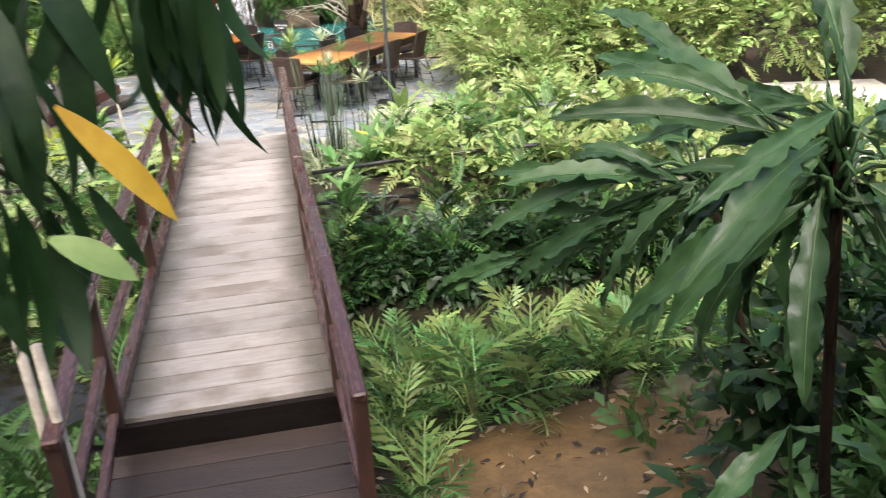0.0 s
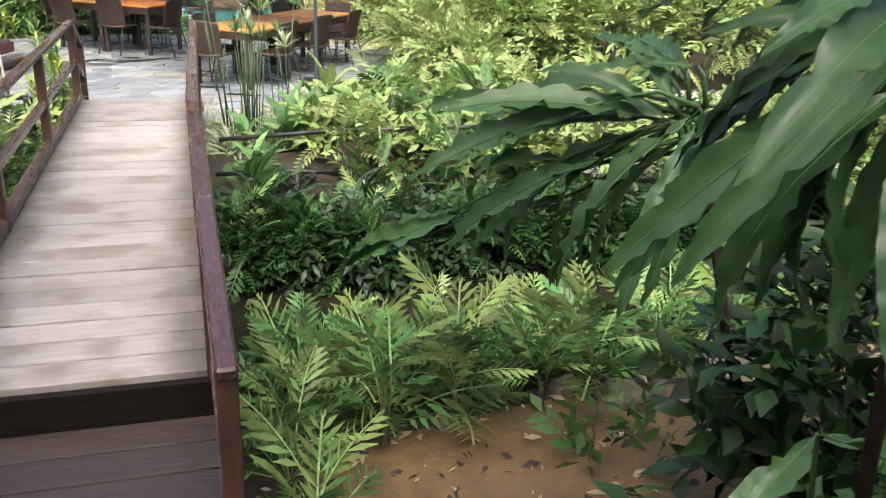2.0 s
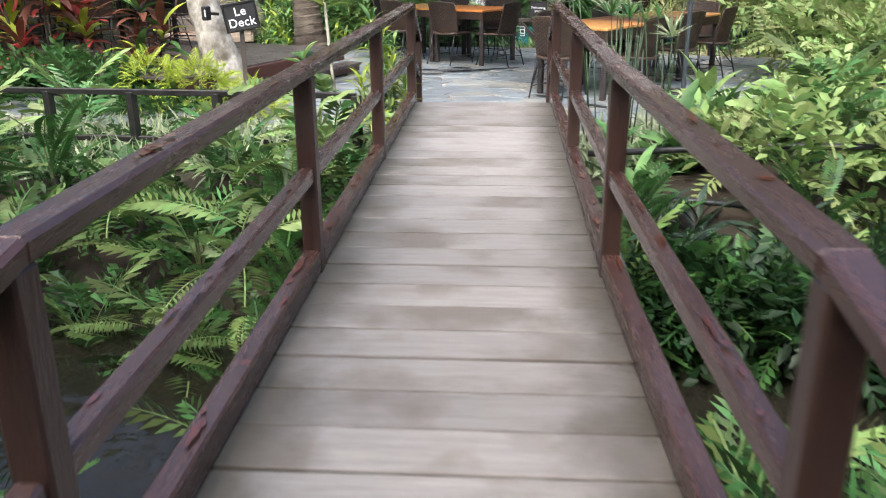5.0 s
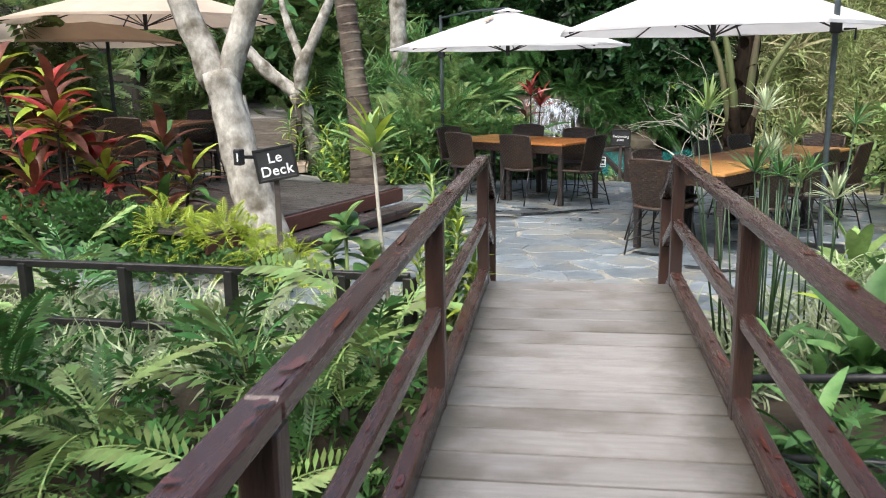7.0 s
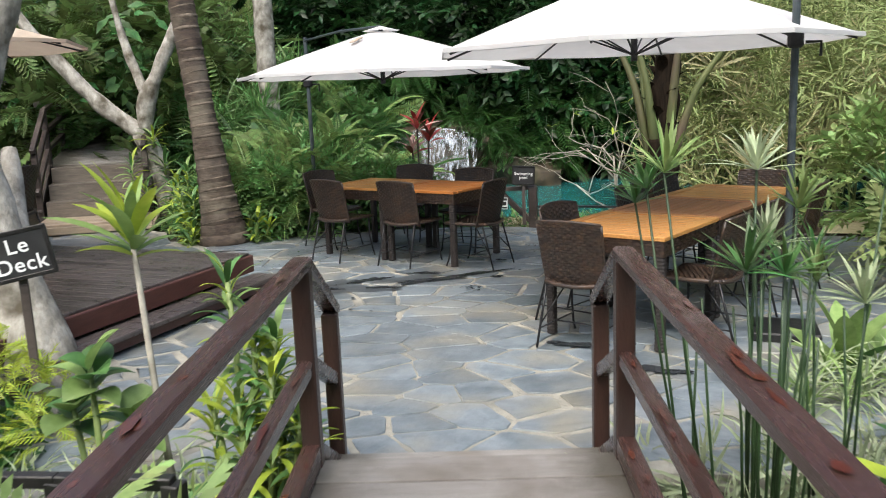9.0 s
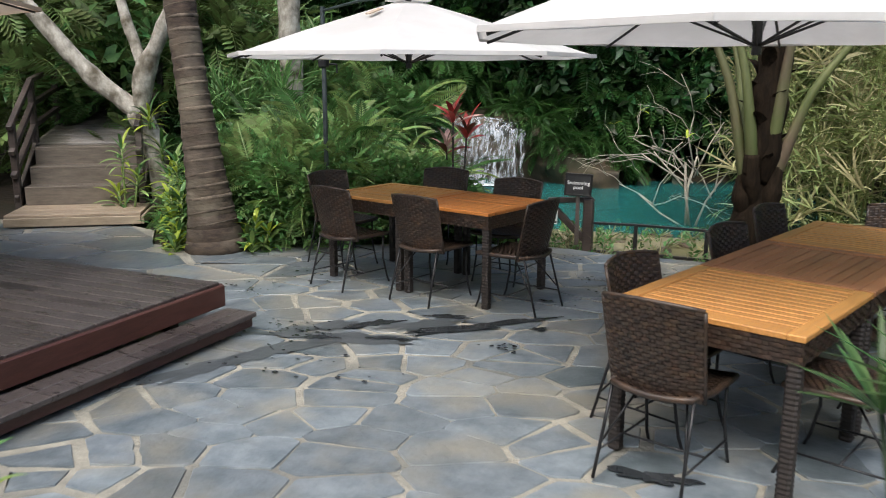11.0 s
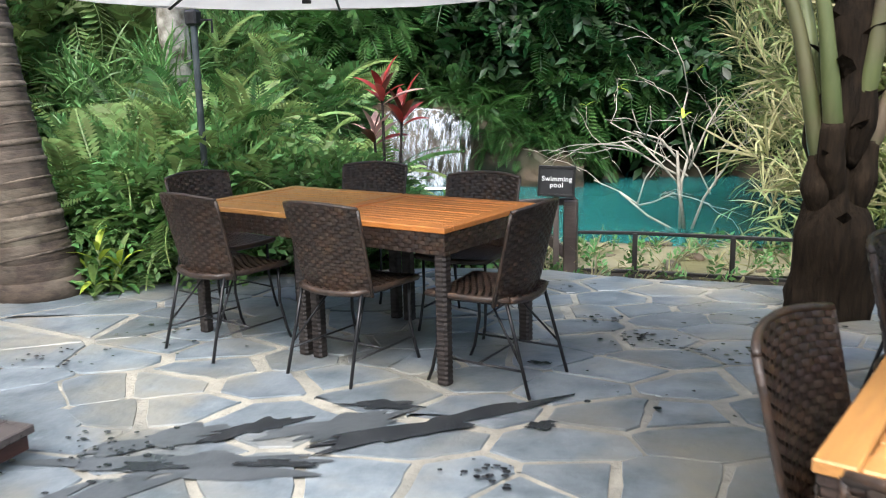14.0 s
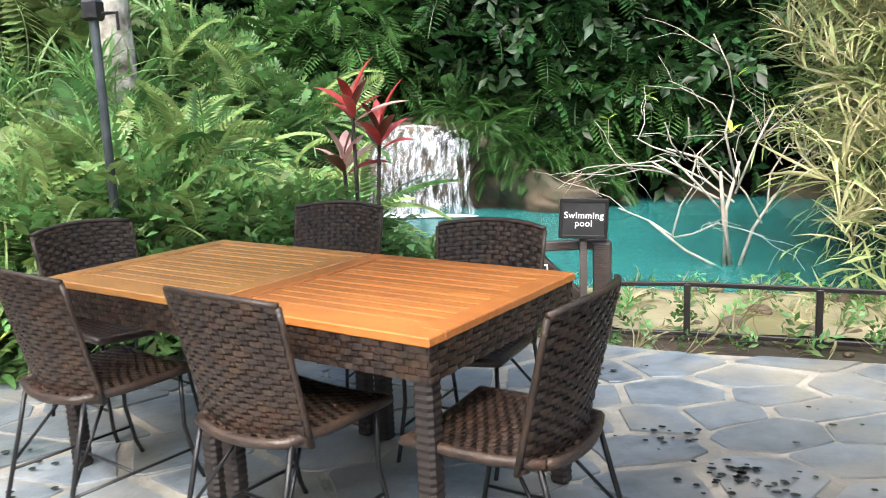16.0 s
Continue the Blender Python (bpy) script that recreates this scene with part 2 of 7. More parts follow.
JUNGLE = leaf("dark_jungle_green", (0.010, 0.036, 0.010), (0.036, 0.092, 0.024), 0.42, 0.6)
SHRUB = leaf("mid_green_shrub", (0.072, 0.155, 0.048), (0.175, 0.305, 0.10), 0.42, 0.5)
LIME = leaf("yellow_green_foliage", (0.22, 0.32, 0.03), (0.42, 0.48, 0.06), 0.45, 0.3)
REED = leaf("pale_reed_green", (0.18, 0.25, 0.075), (0.40, 0.45, 0.18), 0.55, 0.35)
STRAW = leaf("dry_straw_reed", (0.27, 0.26, 0.125), (0.48, 0.45, 0.25), 0.7, 0.35)
GRASSY = leaf("silver_green_grass", (0.26, 0.33, 0.17), (0.50, 0.55, 0.36), 0.5, 0.25)
RED_LEAF = leaf("crimson_cordyline_leaf", (0.20, 0.018, 0.022), (0.45, 0.06, 0.055), 0.35, 0.3)
MAROON = leaf("maroon_green_cordyline_leaf", (0.06, 0.02, 0.018), (0.17, 0.06, 0.035), 0.35, 0.4)
PINK_LEAF = leaf("pale_pink_cordyline_leaf", (0.48, 0.26, 0.24), (0.62, 0.44, 0.40), 0.4, 0.15)
YELLOW_LEAF = leaf("yellowed_leaf", (0.55, 0.30, 0.02), (0.70, 0.46, 0.05), 0.45, 0.15)
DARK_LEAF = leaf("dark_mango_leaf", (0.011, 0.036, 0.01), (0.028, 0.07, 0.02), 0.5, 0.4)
BLACK_LEAF = leaf("dark_bronze_bromeliad_leaf", (0.012, 0.022, 0.014), (0.04, 0.065, 0.04), 0.25, 0.3, glow=0.08)
BLACK_PAINT = material("black_painted_timber", (0.008, 0.008, 0.008), (0.024, 0.022, 0.021), 0.4, 9, bump=0.2, vary=0.15)
WET_RED = material("wet_red_brown_stain", (0.06, 0.016, 0.01), (0.10, 0.03, 0.018), 0.16, 8, vary=0.1)
GRIME = material("dark_joint_grime", (0.006, 0.005, 0.004), (0.016, 0.013, 0.01), 0.9, 12, vary=0.2)
GRAVEL = material("pale_gravel_path", (0.34, 0.33, 0.30), (0.55, 0.54, 0.50), 0.85, 14, bump=0.8, bump_scale=40, vary=0.0, stain=(0.27, 0.25, 0.2), stain_scale=0.7, world_space=True)
BOARD = material("black_chalkboard", (0.012, 0.012, 0.012), (0.03, 0.03, 0.03), 0.6, 10, vary=0.0)
CHALK = material("white_chalk_paint", (0.75, 0.75, 0.73), (0.88, 0.88, 0.86), 0.8, 30, vary=0.0)


def clear_water(name, tint, rough, ripple, scale, deep):
    """A water surface: dielectric gloss over a tinted body that lets the bed show through."""
    m = bpy.data.materials.new(name)
    m.use_nodes = True
    nt = m.node_tree
    n, link = nt.nodes, nt.links.new
    bsdf = n["Principled BSDF"]
    bsdf.inputs["Base Color"].default_value = (*tint, 1)
    bsdf.inputs["Roughness"].default_value = rough
    bsdf.inputs["IOR"].default_value = 1.33
    coord, noise_tex, b = n.new("ShaderNodeTexCoord"), n.new("ShaderNodeTexNoise"), n.new("ShaderNodeBump")
    noise_tex.inputs["Scale"].default_value, noise_tex.inputs["Detail"].default_value = scale, 3
    b.inputs["Strength"].default_value, b.inputs["Distance"].default_value = ripple, 0.05
    link(coord.outputs["Object"], noise_tex.inputs["Vector"])
    link(noise_tex.outputs["Fac"], b.inputs["Height"])
    link(b.outputs["Normal"], bsdf.inputs["Normal"])
    clear = n.new("ShaderNodeBsdfTransparent")
    clear.inputs["Color"].default_value = (0.75, 0.95, 0.93, 1)
    ms = n.new("ShaderNodeMixShader")
    ms.inputs["Fac"].default_value = 1 - deep
    link(bsdf.outputs["BSDF"], ms.inputs[1])
    link(clear.outputs["BSDF"], ms.inputs[2])
    link(ms.outputs["Shader"], n["Material Output"].inputs["Surface"])
    return m


POOL = clear_water("turquoise_pool_water", (0.032, 0.205, 0.20), 0.06, 0.35, 7, 0.68)
CREEK = clear_water("brown_creek_water", (0.02, 0.018, 0.012), 0.05, 0.5, 4, 0.85)


def falling_water():
    m = bpy.data.materials.new("white_falling_water")
    m.use_nodes = True
    nt = m.node_tree
    n, link = nt.nodes, nt.links.new
    bsdf = n["Principled BSDF"]
    bsdf.inputs["Base Color"].default_value = (0.56, 0.60, 0.65, 1)
    bsdf.inputs["Roughness"].default_value = 0.25
    coord, mapping, tex, ramp = n.new("ShaderNodeTexCoord"), n.new("ShaderNodeMapping"), n.new("ShaderNodeTexNoise"), n.new("ShaderNodeMapRange")
    mapping.inputs["Scale"].default_value = (9, 9, 1.3)
    tex.inputs["Scale"].default_value, tex.inputs["Detail"].default_value, tex.inputs["Roughness"].default_value = 1.6, 6, 0.7
    ramp.inputs["From Min"].default_value, ramp.inputs["From Max"].default_value = 0.46, 0.66
    ramp.inputs["To Min"].default_value, ramp.inputs["To Max"].default_value = 0.0, 0.72
    link(coord.outputs["Object"], mapping.inputs["Vector"])
    link(mapping.outputs["Vector"], tex.inputs["Vector"])
    link(tex.outputs["Fac"], ramp.inputs["Value"])
    clear = n.new("ShaderNodeBsdfTransparent")
    ms = n.new("ShaderNodeMixShader")
    link(ramp.outputs["Result"], ms.inputs["Fac"])
    link(clear.outputs["BSDF"], ms.inputs[1])
    link(bsdf.outputs["BSDF"], ms.inputs[2])
    link(ms.outputs["Shader"], n["Material Output"].inputs["Surface"])
    return m


FALL = falling_water()
rng = np.random.default_rng(7)
R = random.Random(5)


# ---- mesh helpers ----
class Shape:
    """Collects vertices and faces for one mesh."""

    def __init__(self):
        self.v, self.f = [], []

    def add(self, verts, faces, m=None):
        k = len(self.v)
        self.v += [tuple(m @ Vector(p)) for p in verts] if m else [tuple(p) for p in verts]
        self.f += [tuple(i + k for i in f) for f in faces]
        return self

    def box(self, size, at=(0, 0, 0), c=0.006, m=None):
        """A box with chamfered edges, centred at a place."""
        h = [s / 2 for s in size]
        c = min(c, min(h) * 0.45)
        bm = bmesh.new()
        for sx in (-1, 1):
            for sy in (-1, 1):
                for sz in (-1, 1):
                    bm.verts.new((sx * (h[0] - c), sy * (h[1] - c), sz * h[2]))
                    bm.verts.new((sx * (h[0] - c), sy * h[1], sz * (h[2] - c)))
                    bm.verts.new((sx * h[0], sy * (h[1] - c), sz * (h[2] - c)))
        bmesh.ops.convex_hull(bm, input=bm.verts)
        bm.verts.index_update()
        vs = [(v.co.x + at[0], v.co.y + at[1], v.co.z + at[2]) for v in bm.verts]
        fs = [[v.index for v in f.verts] for f in bm.faces]
        bm.free()
        return self.add(vs, fs, m)

    def beam(self, a, b, w, h, c=0.006, up=(0, 0, 1)):
        """A chamfered beam from a to b, w wide and h high."""
        a, b = Vector(a), Vector(b)
        y = (b - a).normalized()
        x = y.cross(Vector(up)).normalized()
        z = x.cross(y)
        m = Matrix((x, y, z)).transposed().to_4x4()
        m.translation = (a + b) / 2
        return self.box((w, (b - a).length, h), c=c, m=m)

    def tube(self, points, radii, sides=8, closed=True):
        """A round tube along points, with a radius or one for each point."""
        pts = [Vector(p) for p in points]
        rs = radii if isinstance(radii, (list, tuple)) else [radii] * len(pts)
        k, ref = len(self.v), None
        for i, p in enumerate(pts):
            t = (pts[min(i + 1, len(pts) - 1)] - pts[max(i - 1, 0)]).normalized()
            if ref is None:
                ref = t.orthogonal().normalized()
            ref = (ref - t * ref.dot(t)).normalized()
            o = t.cross(ref)
            for s in range(sides):
                a = math.tau * s / sides
                self.v.append(tuple(p + (ref * math.cos(a) + o * math.sin(a)) * rs[i]))
        for i in range(len(pts) - 1):
            for s in range(sides):
                a, b = k + i * sides + s, k + i * sides + (s + 1) % sides
                self.f.append((a, b, b + sides, a + sides))
        if closed:
            self.f.append(tuple(k + s for s in range(sides))[::-1])
            self.f.append(tuple(k + (len(pts) - 1) * sides + s for s in range(sides)))
        return self

    def mesh(self, name, mat, smooth=False):
        me = bpy.data.meshes.new(name)
        me.from_pydata(self.v, [], self.f)
        me.materials.append(mat)
        if smooth:
            me.polygons.foreach_set("use_smooth", [True] * len(me.polygons))
        me.update()
        return me


def part(name, shape, mat, parent, label="", smooth=False, at=None):
    """Links a shape or a shared mesh as one mesh object under a thing or a part."""
    me = shape if isinstance(shape, bpy.types.Mesh) else shape.mesh(name, mat, smooth)
    ob = new(name, me)
    ob.parent = parent
    if at is not None:
        ob.matrix_basis = at
    return tagged(ob, label)


def thing(name, label, category, at, group=""):
    ob = new(name)
    ob.empty_display_size = 0.2
    ob.matrix_basis = at
    return tagged(ob, label, category, group)


def structure(name, shape, mat, label, category, at=None, smooth=False):
    me = shape if isinstance(shape, bpy.types.Mesh) else shape.mesh(name, mat, smooth)
    ob = new(name, me)
    if at is not None:
        ob.matrix_basis = at
    return tagged(ob, label, category, kind="structure")


def arrays(name, V, F, mat, smooth=True):
    """A mesh from vertex and face arrays, all faces with the same number of corners."""
    me = bpy.data.meshes.new(name)
    k = F.shape[1]
    me.vertices.add(len(V))
    me.vertices.foreach_set("co", np.ascontiguousarray(V, dtype=np.float32).ravel())
    me.loops.add(F.size)
    me.loops.foreach_set("vertex_index", np.ascontiguousarray(F, dtype=np.int32).ravel())
    me.polygons.add(len(F))
    me.polygons.foreach_set("loop_start", np.arange(0, F.size, k, dtype=np.int32))
    me.polygons.foreach_set("use_smooth", np.full(len(F), smooth))
    me.materials.append(mat)
    me.update(calc_edges=True)
    me.validate()
    return me


# ---- the bridge's own axes: x across, y along, z up ----
BRIDGE = pose(-1.124, 4.364, 0, 0, 0, 16.68)
BRIDGE_BACK = BRIDGE.inverted()
DECK_Z = 0.367


def smooth_step(a, b, x):
    k = np.clip((x - a) / (b - a), 0, 1)
    return k * k * (3 - 2 * k)


def ground_height(x, y):
    """The lie of the land: near slope, creek bed, terrace level, pool basin, wooded rise."""
    x, y = np.asarray(x, float), np.asarray(y, float)
    c, s = math.cos(radians(16.68)), math.sin(radians(16.68))
    dx, dy = x + 1.124, y - 4.364
    v, u = c * dx + s * dy, -s * dx + c * dy
    w = u + 0.25 * np.sin(v * 0.8)
    z = np.interp(w, [-30, -9, -4.6, -2.4, -0.8, 0.5, 1.3, 1.9, 3.3, 3.9, 4.7, 5.5, 60], [4, 2.2, 1.15, -0.05, -0.42, -0.55, -0.68, -1.05, -1.05, -0.5, -0.12, -0.09, -0.09])
    z = z + 0.06 * np.sin(x * 2.3 + 1) * np.sin(y * 1.9) * (w < 5.4)
    z = z + 0.22 * smooth_step(1.6, 2.6, v) * smooth_step(3.8, 4.6, w) * (1 - smooth_step(5.0, 5.8, w))
    z = z - 0.13 * smooth_step(17.1, 17.7, y) * smooth_step(-6.0, -4.6, x)
    basin = ((x + 3.6) / 5.4) ** 2 + ((y - 22.8) / 3.2) ** 2
    z = np.where(y > 17.3, z - 0.95 * (1 - smooth_step(0.75, 1.15, basin)), z)
    rise = smooth_step(25.5, 40, y) * 7 + smooth_step(9, 20, -x - 2) * 3.0 + smooth_step(5, 18, x) * 2.5
    return z + rise + smooth_step(40, 120, np.hypot(x, y)) * 6


def axis(lo, hi, step, far):
    inner = np.arange(lo, hi + step / 2, step)
    out = np.geomspace(1, far, 14)
    return np.concatenate([lo - out[::-1], inner, hi + out])


gx, gy = axis(-14, 9, 0.3, 400), axis(-4, 30, 0.3, 400)
GX, GY = np.meshgrid(gx, gy)
GZ = ground_height(GX, GY)
nx, ny = len(gx), len(gy)
quads = (np.arange(ny - 1)[:, None] * nx + np.arange(nx - 1)[None, :]).ravel()
structure("ground", arrays("ground", np.stack([GX.ravel(), GY.ravel(), GZ.ravel()], 1), np.stack([quads, quads + 1, quads + nx + 1, quads + nx], 1), SOIL), SOIL, "brown soil and leaf litter under the garden plants", "ground")


def outline_sheet(name, poly, z0, z1, mat, label, category):
    n = len(poly)
    sh = Shape()
    sh.add([(x, y, z1) for x, y in poly] + [(x, y, z0) for x, y in poly], [tuple(range(n))] + [(i, i + n, (i + 1) % n + n, (i + 1) % n) for i in range(n)])
    return structure(name, sh, mat, label, category)


TERRACE = [(-11.5, 9.9), (-6.0, 9.75), (-3.4, 9.9), (-2.95, 10.35), (-1.55, 10.75), (-0.2, 11.0), (1.2, 11.2), (1.6, 13.5), (1.2, 16.2), (0.3, 16.85), (-2.0, 17.13), (-3.2, 17.15), (-3.9, 17.3), (-4.6, 17.2), (-5.4, 16.9), (-6.35, 16.4), (-6.75, 16.1), (-7.1, 15.85), (-7.9, 15.87), (-8.4, 16.5), (-9.0, 16.7), (-11.5, 16.2)]
terrace = outline_sheet("floor", TERRACE, -0.3, -0.006, GROUT, "crazy-paved terrace of grey slate in pale mortar", "floor")

outline_sheet("pavement", [(0.2, 10.0), (9.0, 9.2), (13.0, 11.0), (12.0, 14.2), (1.75, 13.8), (1.35, 11.1), (0.1, 10.9)], -0.2, -0.02, GRAVEL, "pale gravel path beyond the terrace", "pavement")

# water
def disc(cx, cy, rx, ry, z, n=48, wob=0.12, seed=1):
    r0 = random.Random(seed)
    ph = [r0.uniform(0, 6.28) for _ in range(3)]
    pts = []
    for i in range(n):
        a = math.tau * i / n
        k = 1 + wob * (math.sin(2 * a + ph[0]) + math.sin(3 * a + ph[1]) * 0.6 + math.sin(5 * a + ph[2]) * 0.4) / 2
        pts.append((cx + rx * k * math.cos(a), cy + ry * k * math.sin(a), z))
    return Shape().add(pts, [tuple(range(n))])


structure("water_pool", disc(-3.9, 23.0, 6.6, 4.0, -0.25, wob=0.05), POOL, "turquoise spring pool below the waterfall", "water")
creek = Shape().add([(-14, 1.5, -0.72), (14, 1.5, -0.72), (14, 3.95, -0.72), (-14, 3.95, -0.72)], [(0, 1, 2, 3)])
structure("water_creek", creek, CREEK, "shallow brown creek under the footbridge", "water", BRIDGE)
pool_bed_v, pool_bed_f = [], []
for j in range(14):
    for i in range(34):
        x, y = -8.2 + i * 0.3, 18.2 + j * 0.28
        k = ((x + 3.6) / 5.4) ** 2 + ((y - 22.8) / 3.2) ** 2
        pool_bed_v.append((x, y, float(ground_height(x, y)) + 0.03 + 0.05 * noise.noise((x * 1.5, y * 1.5, 0))))
for j in range(13):
    for i in range(33):
        a = j * 34 + i
        pool_bed_f.append((a, a + 1, a + 35, a + 34))
structure("ground_pool_bank", Shape().add(pool_bed_v, pool_bed_f), POOL_BED, "pale yellow travertine shallows at the pool edge", "ground", smooth=True)


# ---- footbridge ----
bridge = thing("footbridge", "weathered timber footbridge with red-brown stained handrails over a creek", "bridge", BRIDGE)
LEFT = -0.045
plank_meshes = [Shape().box((1.24, 0.1835, 0.05), c=0.0012).mesh("plank", DECK) for _ in range(1)]
landing_mesh = Shape().box((1.24, 0.1785, 0.05), c=0.0012).mesh("plank", LANDING)
n_planks = 29
for i in range(n_planks):
    y = 0.06 + i * 0.1955
    part("plank", plank_meshes[0], DECK, bridge, at=pose(0.515 + R.uniform(-0.006, 0.006), y + 0.04, DECK_Z - 0.025 + R.uniform(-0.003, 0.002), 0, 0, R.uniform(-0.2, 0.2)))
seam = Shape().box((1.1, 0.0135, 0.036), c=0.001).mesh("seam", GRIME)
for i in range(n_planks - 1):
    part("seam", seam, GRIME, bridge, at=pose(0.515, 0.06 + i * 0.1955 + 0.04 + 0.09775, DECK_Z - 0.030))
for i in range(7):
    part("seam", seam, GRIME, bridge, at=pose(0.515, -0.14 - i * 0.19 - 0.095, 0.158))
for x in (0.0, 0.5, 1.03):
    part("joist", Shape().beam((x, -0.02, 0.21), (x, 5.64, 0.21), 0.09, 0.2), RAIL, bridge, "dark joist under the boards")
part("riser_board", Shape().box((1.2, 0.04, 0.18), (0.515, -0.02, 0.255)), SHADED_RISER, bridge, "riser board coloured near black for its shade")
part("riser_board", Shape().box((1.2, 0.04, 0.16), (0.515, 5.69, 0.255)), DARK_WOOD, bridge, "dark riser board")
for i in range(8):
    part("plank", landing_mesh, LANDING, bridge, at=pose(0.515, -0.14 - i * 0.19, 0.155 + R.uniform(-0.003, 0.002), 0, 0, R.uniform(-0.2, 0.2)))
part("plank", plank_meshes[0], DECK, bridge, at=pose(0.515, 5.82, 0.17))
part("plank", plank_meshes[0], DECK, bridge, at=pose(0.515, 6.00, 0.17))
for x in (-0.02, 1.05):
    part("step_support", Shape().beam((x, -1.7, 0.05), (x, -0.05, 0.05), 0.09, 0.19), RAIL, bridge)
    part("step_support", Shape().beam((x, 5.73, 0.07), (x, 6.1, 0.07), 0.09, 0.16), RAIL, bridge)
START_U, END_U = -0.98, 6.16
POSTS = (0.0, 1.89, 3.71, 5.63)


def rail_x(side, u):
    """Where the rail line runs: the right one splays out towards the steps."""
    return LEFT if side < 0 else float(np.interp(u, [-1.05, 0.0, 1.89, 5.66], [1.135, 1.10, 1.062, 1.086]))


for side in (-1, 1):
    for y in POSTS:
        part("post", Shape().box((0.068, 0.068, 1.22), (rail_x(side, y), y, 0.485), 0.006), RAIL, bridge)
    part("post", Shape().box((0.066, 0.066, 0.95), (rail_x(side, START_U), START_U, 0.435), 0.006), RAIL, bridge)
    part("post", Shape().box((0.066, 0.066, 0.80), (rail_x(side, END_U), END_U, 0.40), 0.006), RAIL, bridge)
    # handrail, middle rail and kerb, each with a sloped piece at both ends
    top = 1.115
    for a, b in ((0.0, 1.89), (1.89, 5.66)):
        part("handrail", Shape().beam((rail_x(side, a), a, top), (rail_x(side, b), b, top), 0.074, 0.046, 0.009), RAIL_TOP, bridge, "worn red-brown handrail beaded with rain")
    part("handrail", Shape().beam((rail_x(side, START_U), START_U - 0.05, 0.925), (rail_x(side, 0), 0.02, top), 0.070, 0.046, 0.009), RAIL_TOP, bridge, "sloping end of the handrail")
    part("handrail", Shape().beam((rail_x(side, 5.65), 5.65, top), (rail_x(side, END_U), END_U + 0.05, 0.80), 0.074, 0.046, 0.009), RAIL_TOP, bridge, "sloping end of the handrail")
    for a, b in zip(POSTS, POSTS[1:]):
        part("middle_rail", Shape().beam((rail_x(side, a), a + 0.034, 0.745), (rail_x(side, b), b - 0.034, 0.745), 0.052, 0.056, 0.007), RAIL_TOP, bridge)
        part("kerb_rail", Shape().beam((rail_x(side, a), a + 0.034, 0.415), (rail_x(side, b), b - 0.034, 0.415), 0.066, 0.085, 0.007), RAIL_TOP, bridge)
    for ya, za, yb, zb in ((START_U + 0.033, 0.57, -0.034, 0.745), (START_U + 0.033, 0.24, -0.034, 0.415), (5.664, 0.745, END_U - 0.033, 0.52), (5.664, 0.415, END_U - 0.033, 0.14)):
        part("middle_rail", Shape().beam((rail_x(side, ya), ya, za), (rail_x(side, yb), yb, zb), 0.05, 0.056, 0.007), RAIL_TOP, bridge)

# rain water standing on the rails
drops = Shape()
wr = random.Random(17)
for side in (-1, 1):
    for z, half in ((1.1385, 0.031), (0.7735, 0.021), (0.4580, 0.028)):
        for lay in range(26):
            y = wr.uniform(0.15, 5.5)
            if z < 1 and min(abs(y - p) for p in (1.89, 3.71)) < 0.1:
                continue
            ry, rx = wr.choice((0.008, 0.012, 0.02, 0.035, 0.06)) * wr.uniform(0.8, 1.4), wr.uniform(0.006, half * 0.6)
            cx = rail_x(side, y) + wr.uniform(-half + rx, half - rx)
            drops.add([(cx + rx * (1 + 0.25 * math.sin(3 * a + y)) * 0.8 * math.cos(a), y + ry * (1 + 0.3 * math.sin(2 * a + y * 7)) * math.sin(a), z + 0.00035 * lay) for a in (math.tau * k / 12 for k in range(12))], [tuple(range(12))])
rain = new("rain_patches", drops.mesh("rain_patches", WET_RED))
rain.matrix_basis = BRIDGE
tagged(rain, "glossy red-brown rain patches on the handrails", "puddle", kind="stuff")

# approach steps down to the landing
steps = thing("garden_steps", "weathered timber garden steps leading down to the footbridge", "steps", BRIDGE)
for i in range(8):
    z = 0.18 + 0.165 * (i + 1)
    y = -1.95 - 0.30 * i
    part("tread", Shape().box((1.9, 0.30, 0.04), (0.9, y, z - 0.02)), DECK, steps)
    part("riser", Shape().box((1.9, 0.03, 0.13), (0.9, y + 0.12, z - 0.105)), DARK_WOOD, steps)
for x in (-0.02, 1.82):
    part("stringer", Shape().beam((x, -1.7, 0.02), (x, -4.3, 1.40), 0.05, 0.2), RAIL, steps)


# ---- furniture ----
def weave(place, cols, rows, lift):
    """A woven panel: short strands that rise over the uprights and dive between them, on place(s, t)."""
    sh = Shape()

    def strip(points, wide):
        k = len(sh.v)
        for (s, t, h), (ds, dt) in points:
            for q in (-1, 0, 1):
                p, nrm = place(min(1, max(0, s + ds * q)), min(1, max(0, t + dt * q)))
                sh.v.append(tuple(Vector(p) + Vector(nrm) * (h + (wide if q == 0 else 0))))
        for i in range(len(points) - 1):
            for q in (0, 1):
                c = k + i * 3 + q
                sh.f.append((c, c + 3, c + 4, c + 1))

    for r in range(rows):
        for c in range(cols):
            sm, tm = (c + 0.5) / cols, (r + 0.5) / rows
            if (c + r) % 2 == 0:
                strip([((sm + d / cols, tm, h * lift), (0, 0.46 / rows)) for d, h in ((-0.72, -0.7), (-0.42, 0.55), (0.0, 0.9), (0.42, 0.55), (0.72, -0.7))], lift * 0.3)
            else:
                strip([((sm, tm + d / rows, h * lift), (0.30 / cols, 0)) for d, h in ((-0.5, -0.25), (0.0, 0.12), (0.5, -0.25))], lift * 0.15)
    return sh


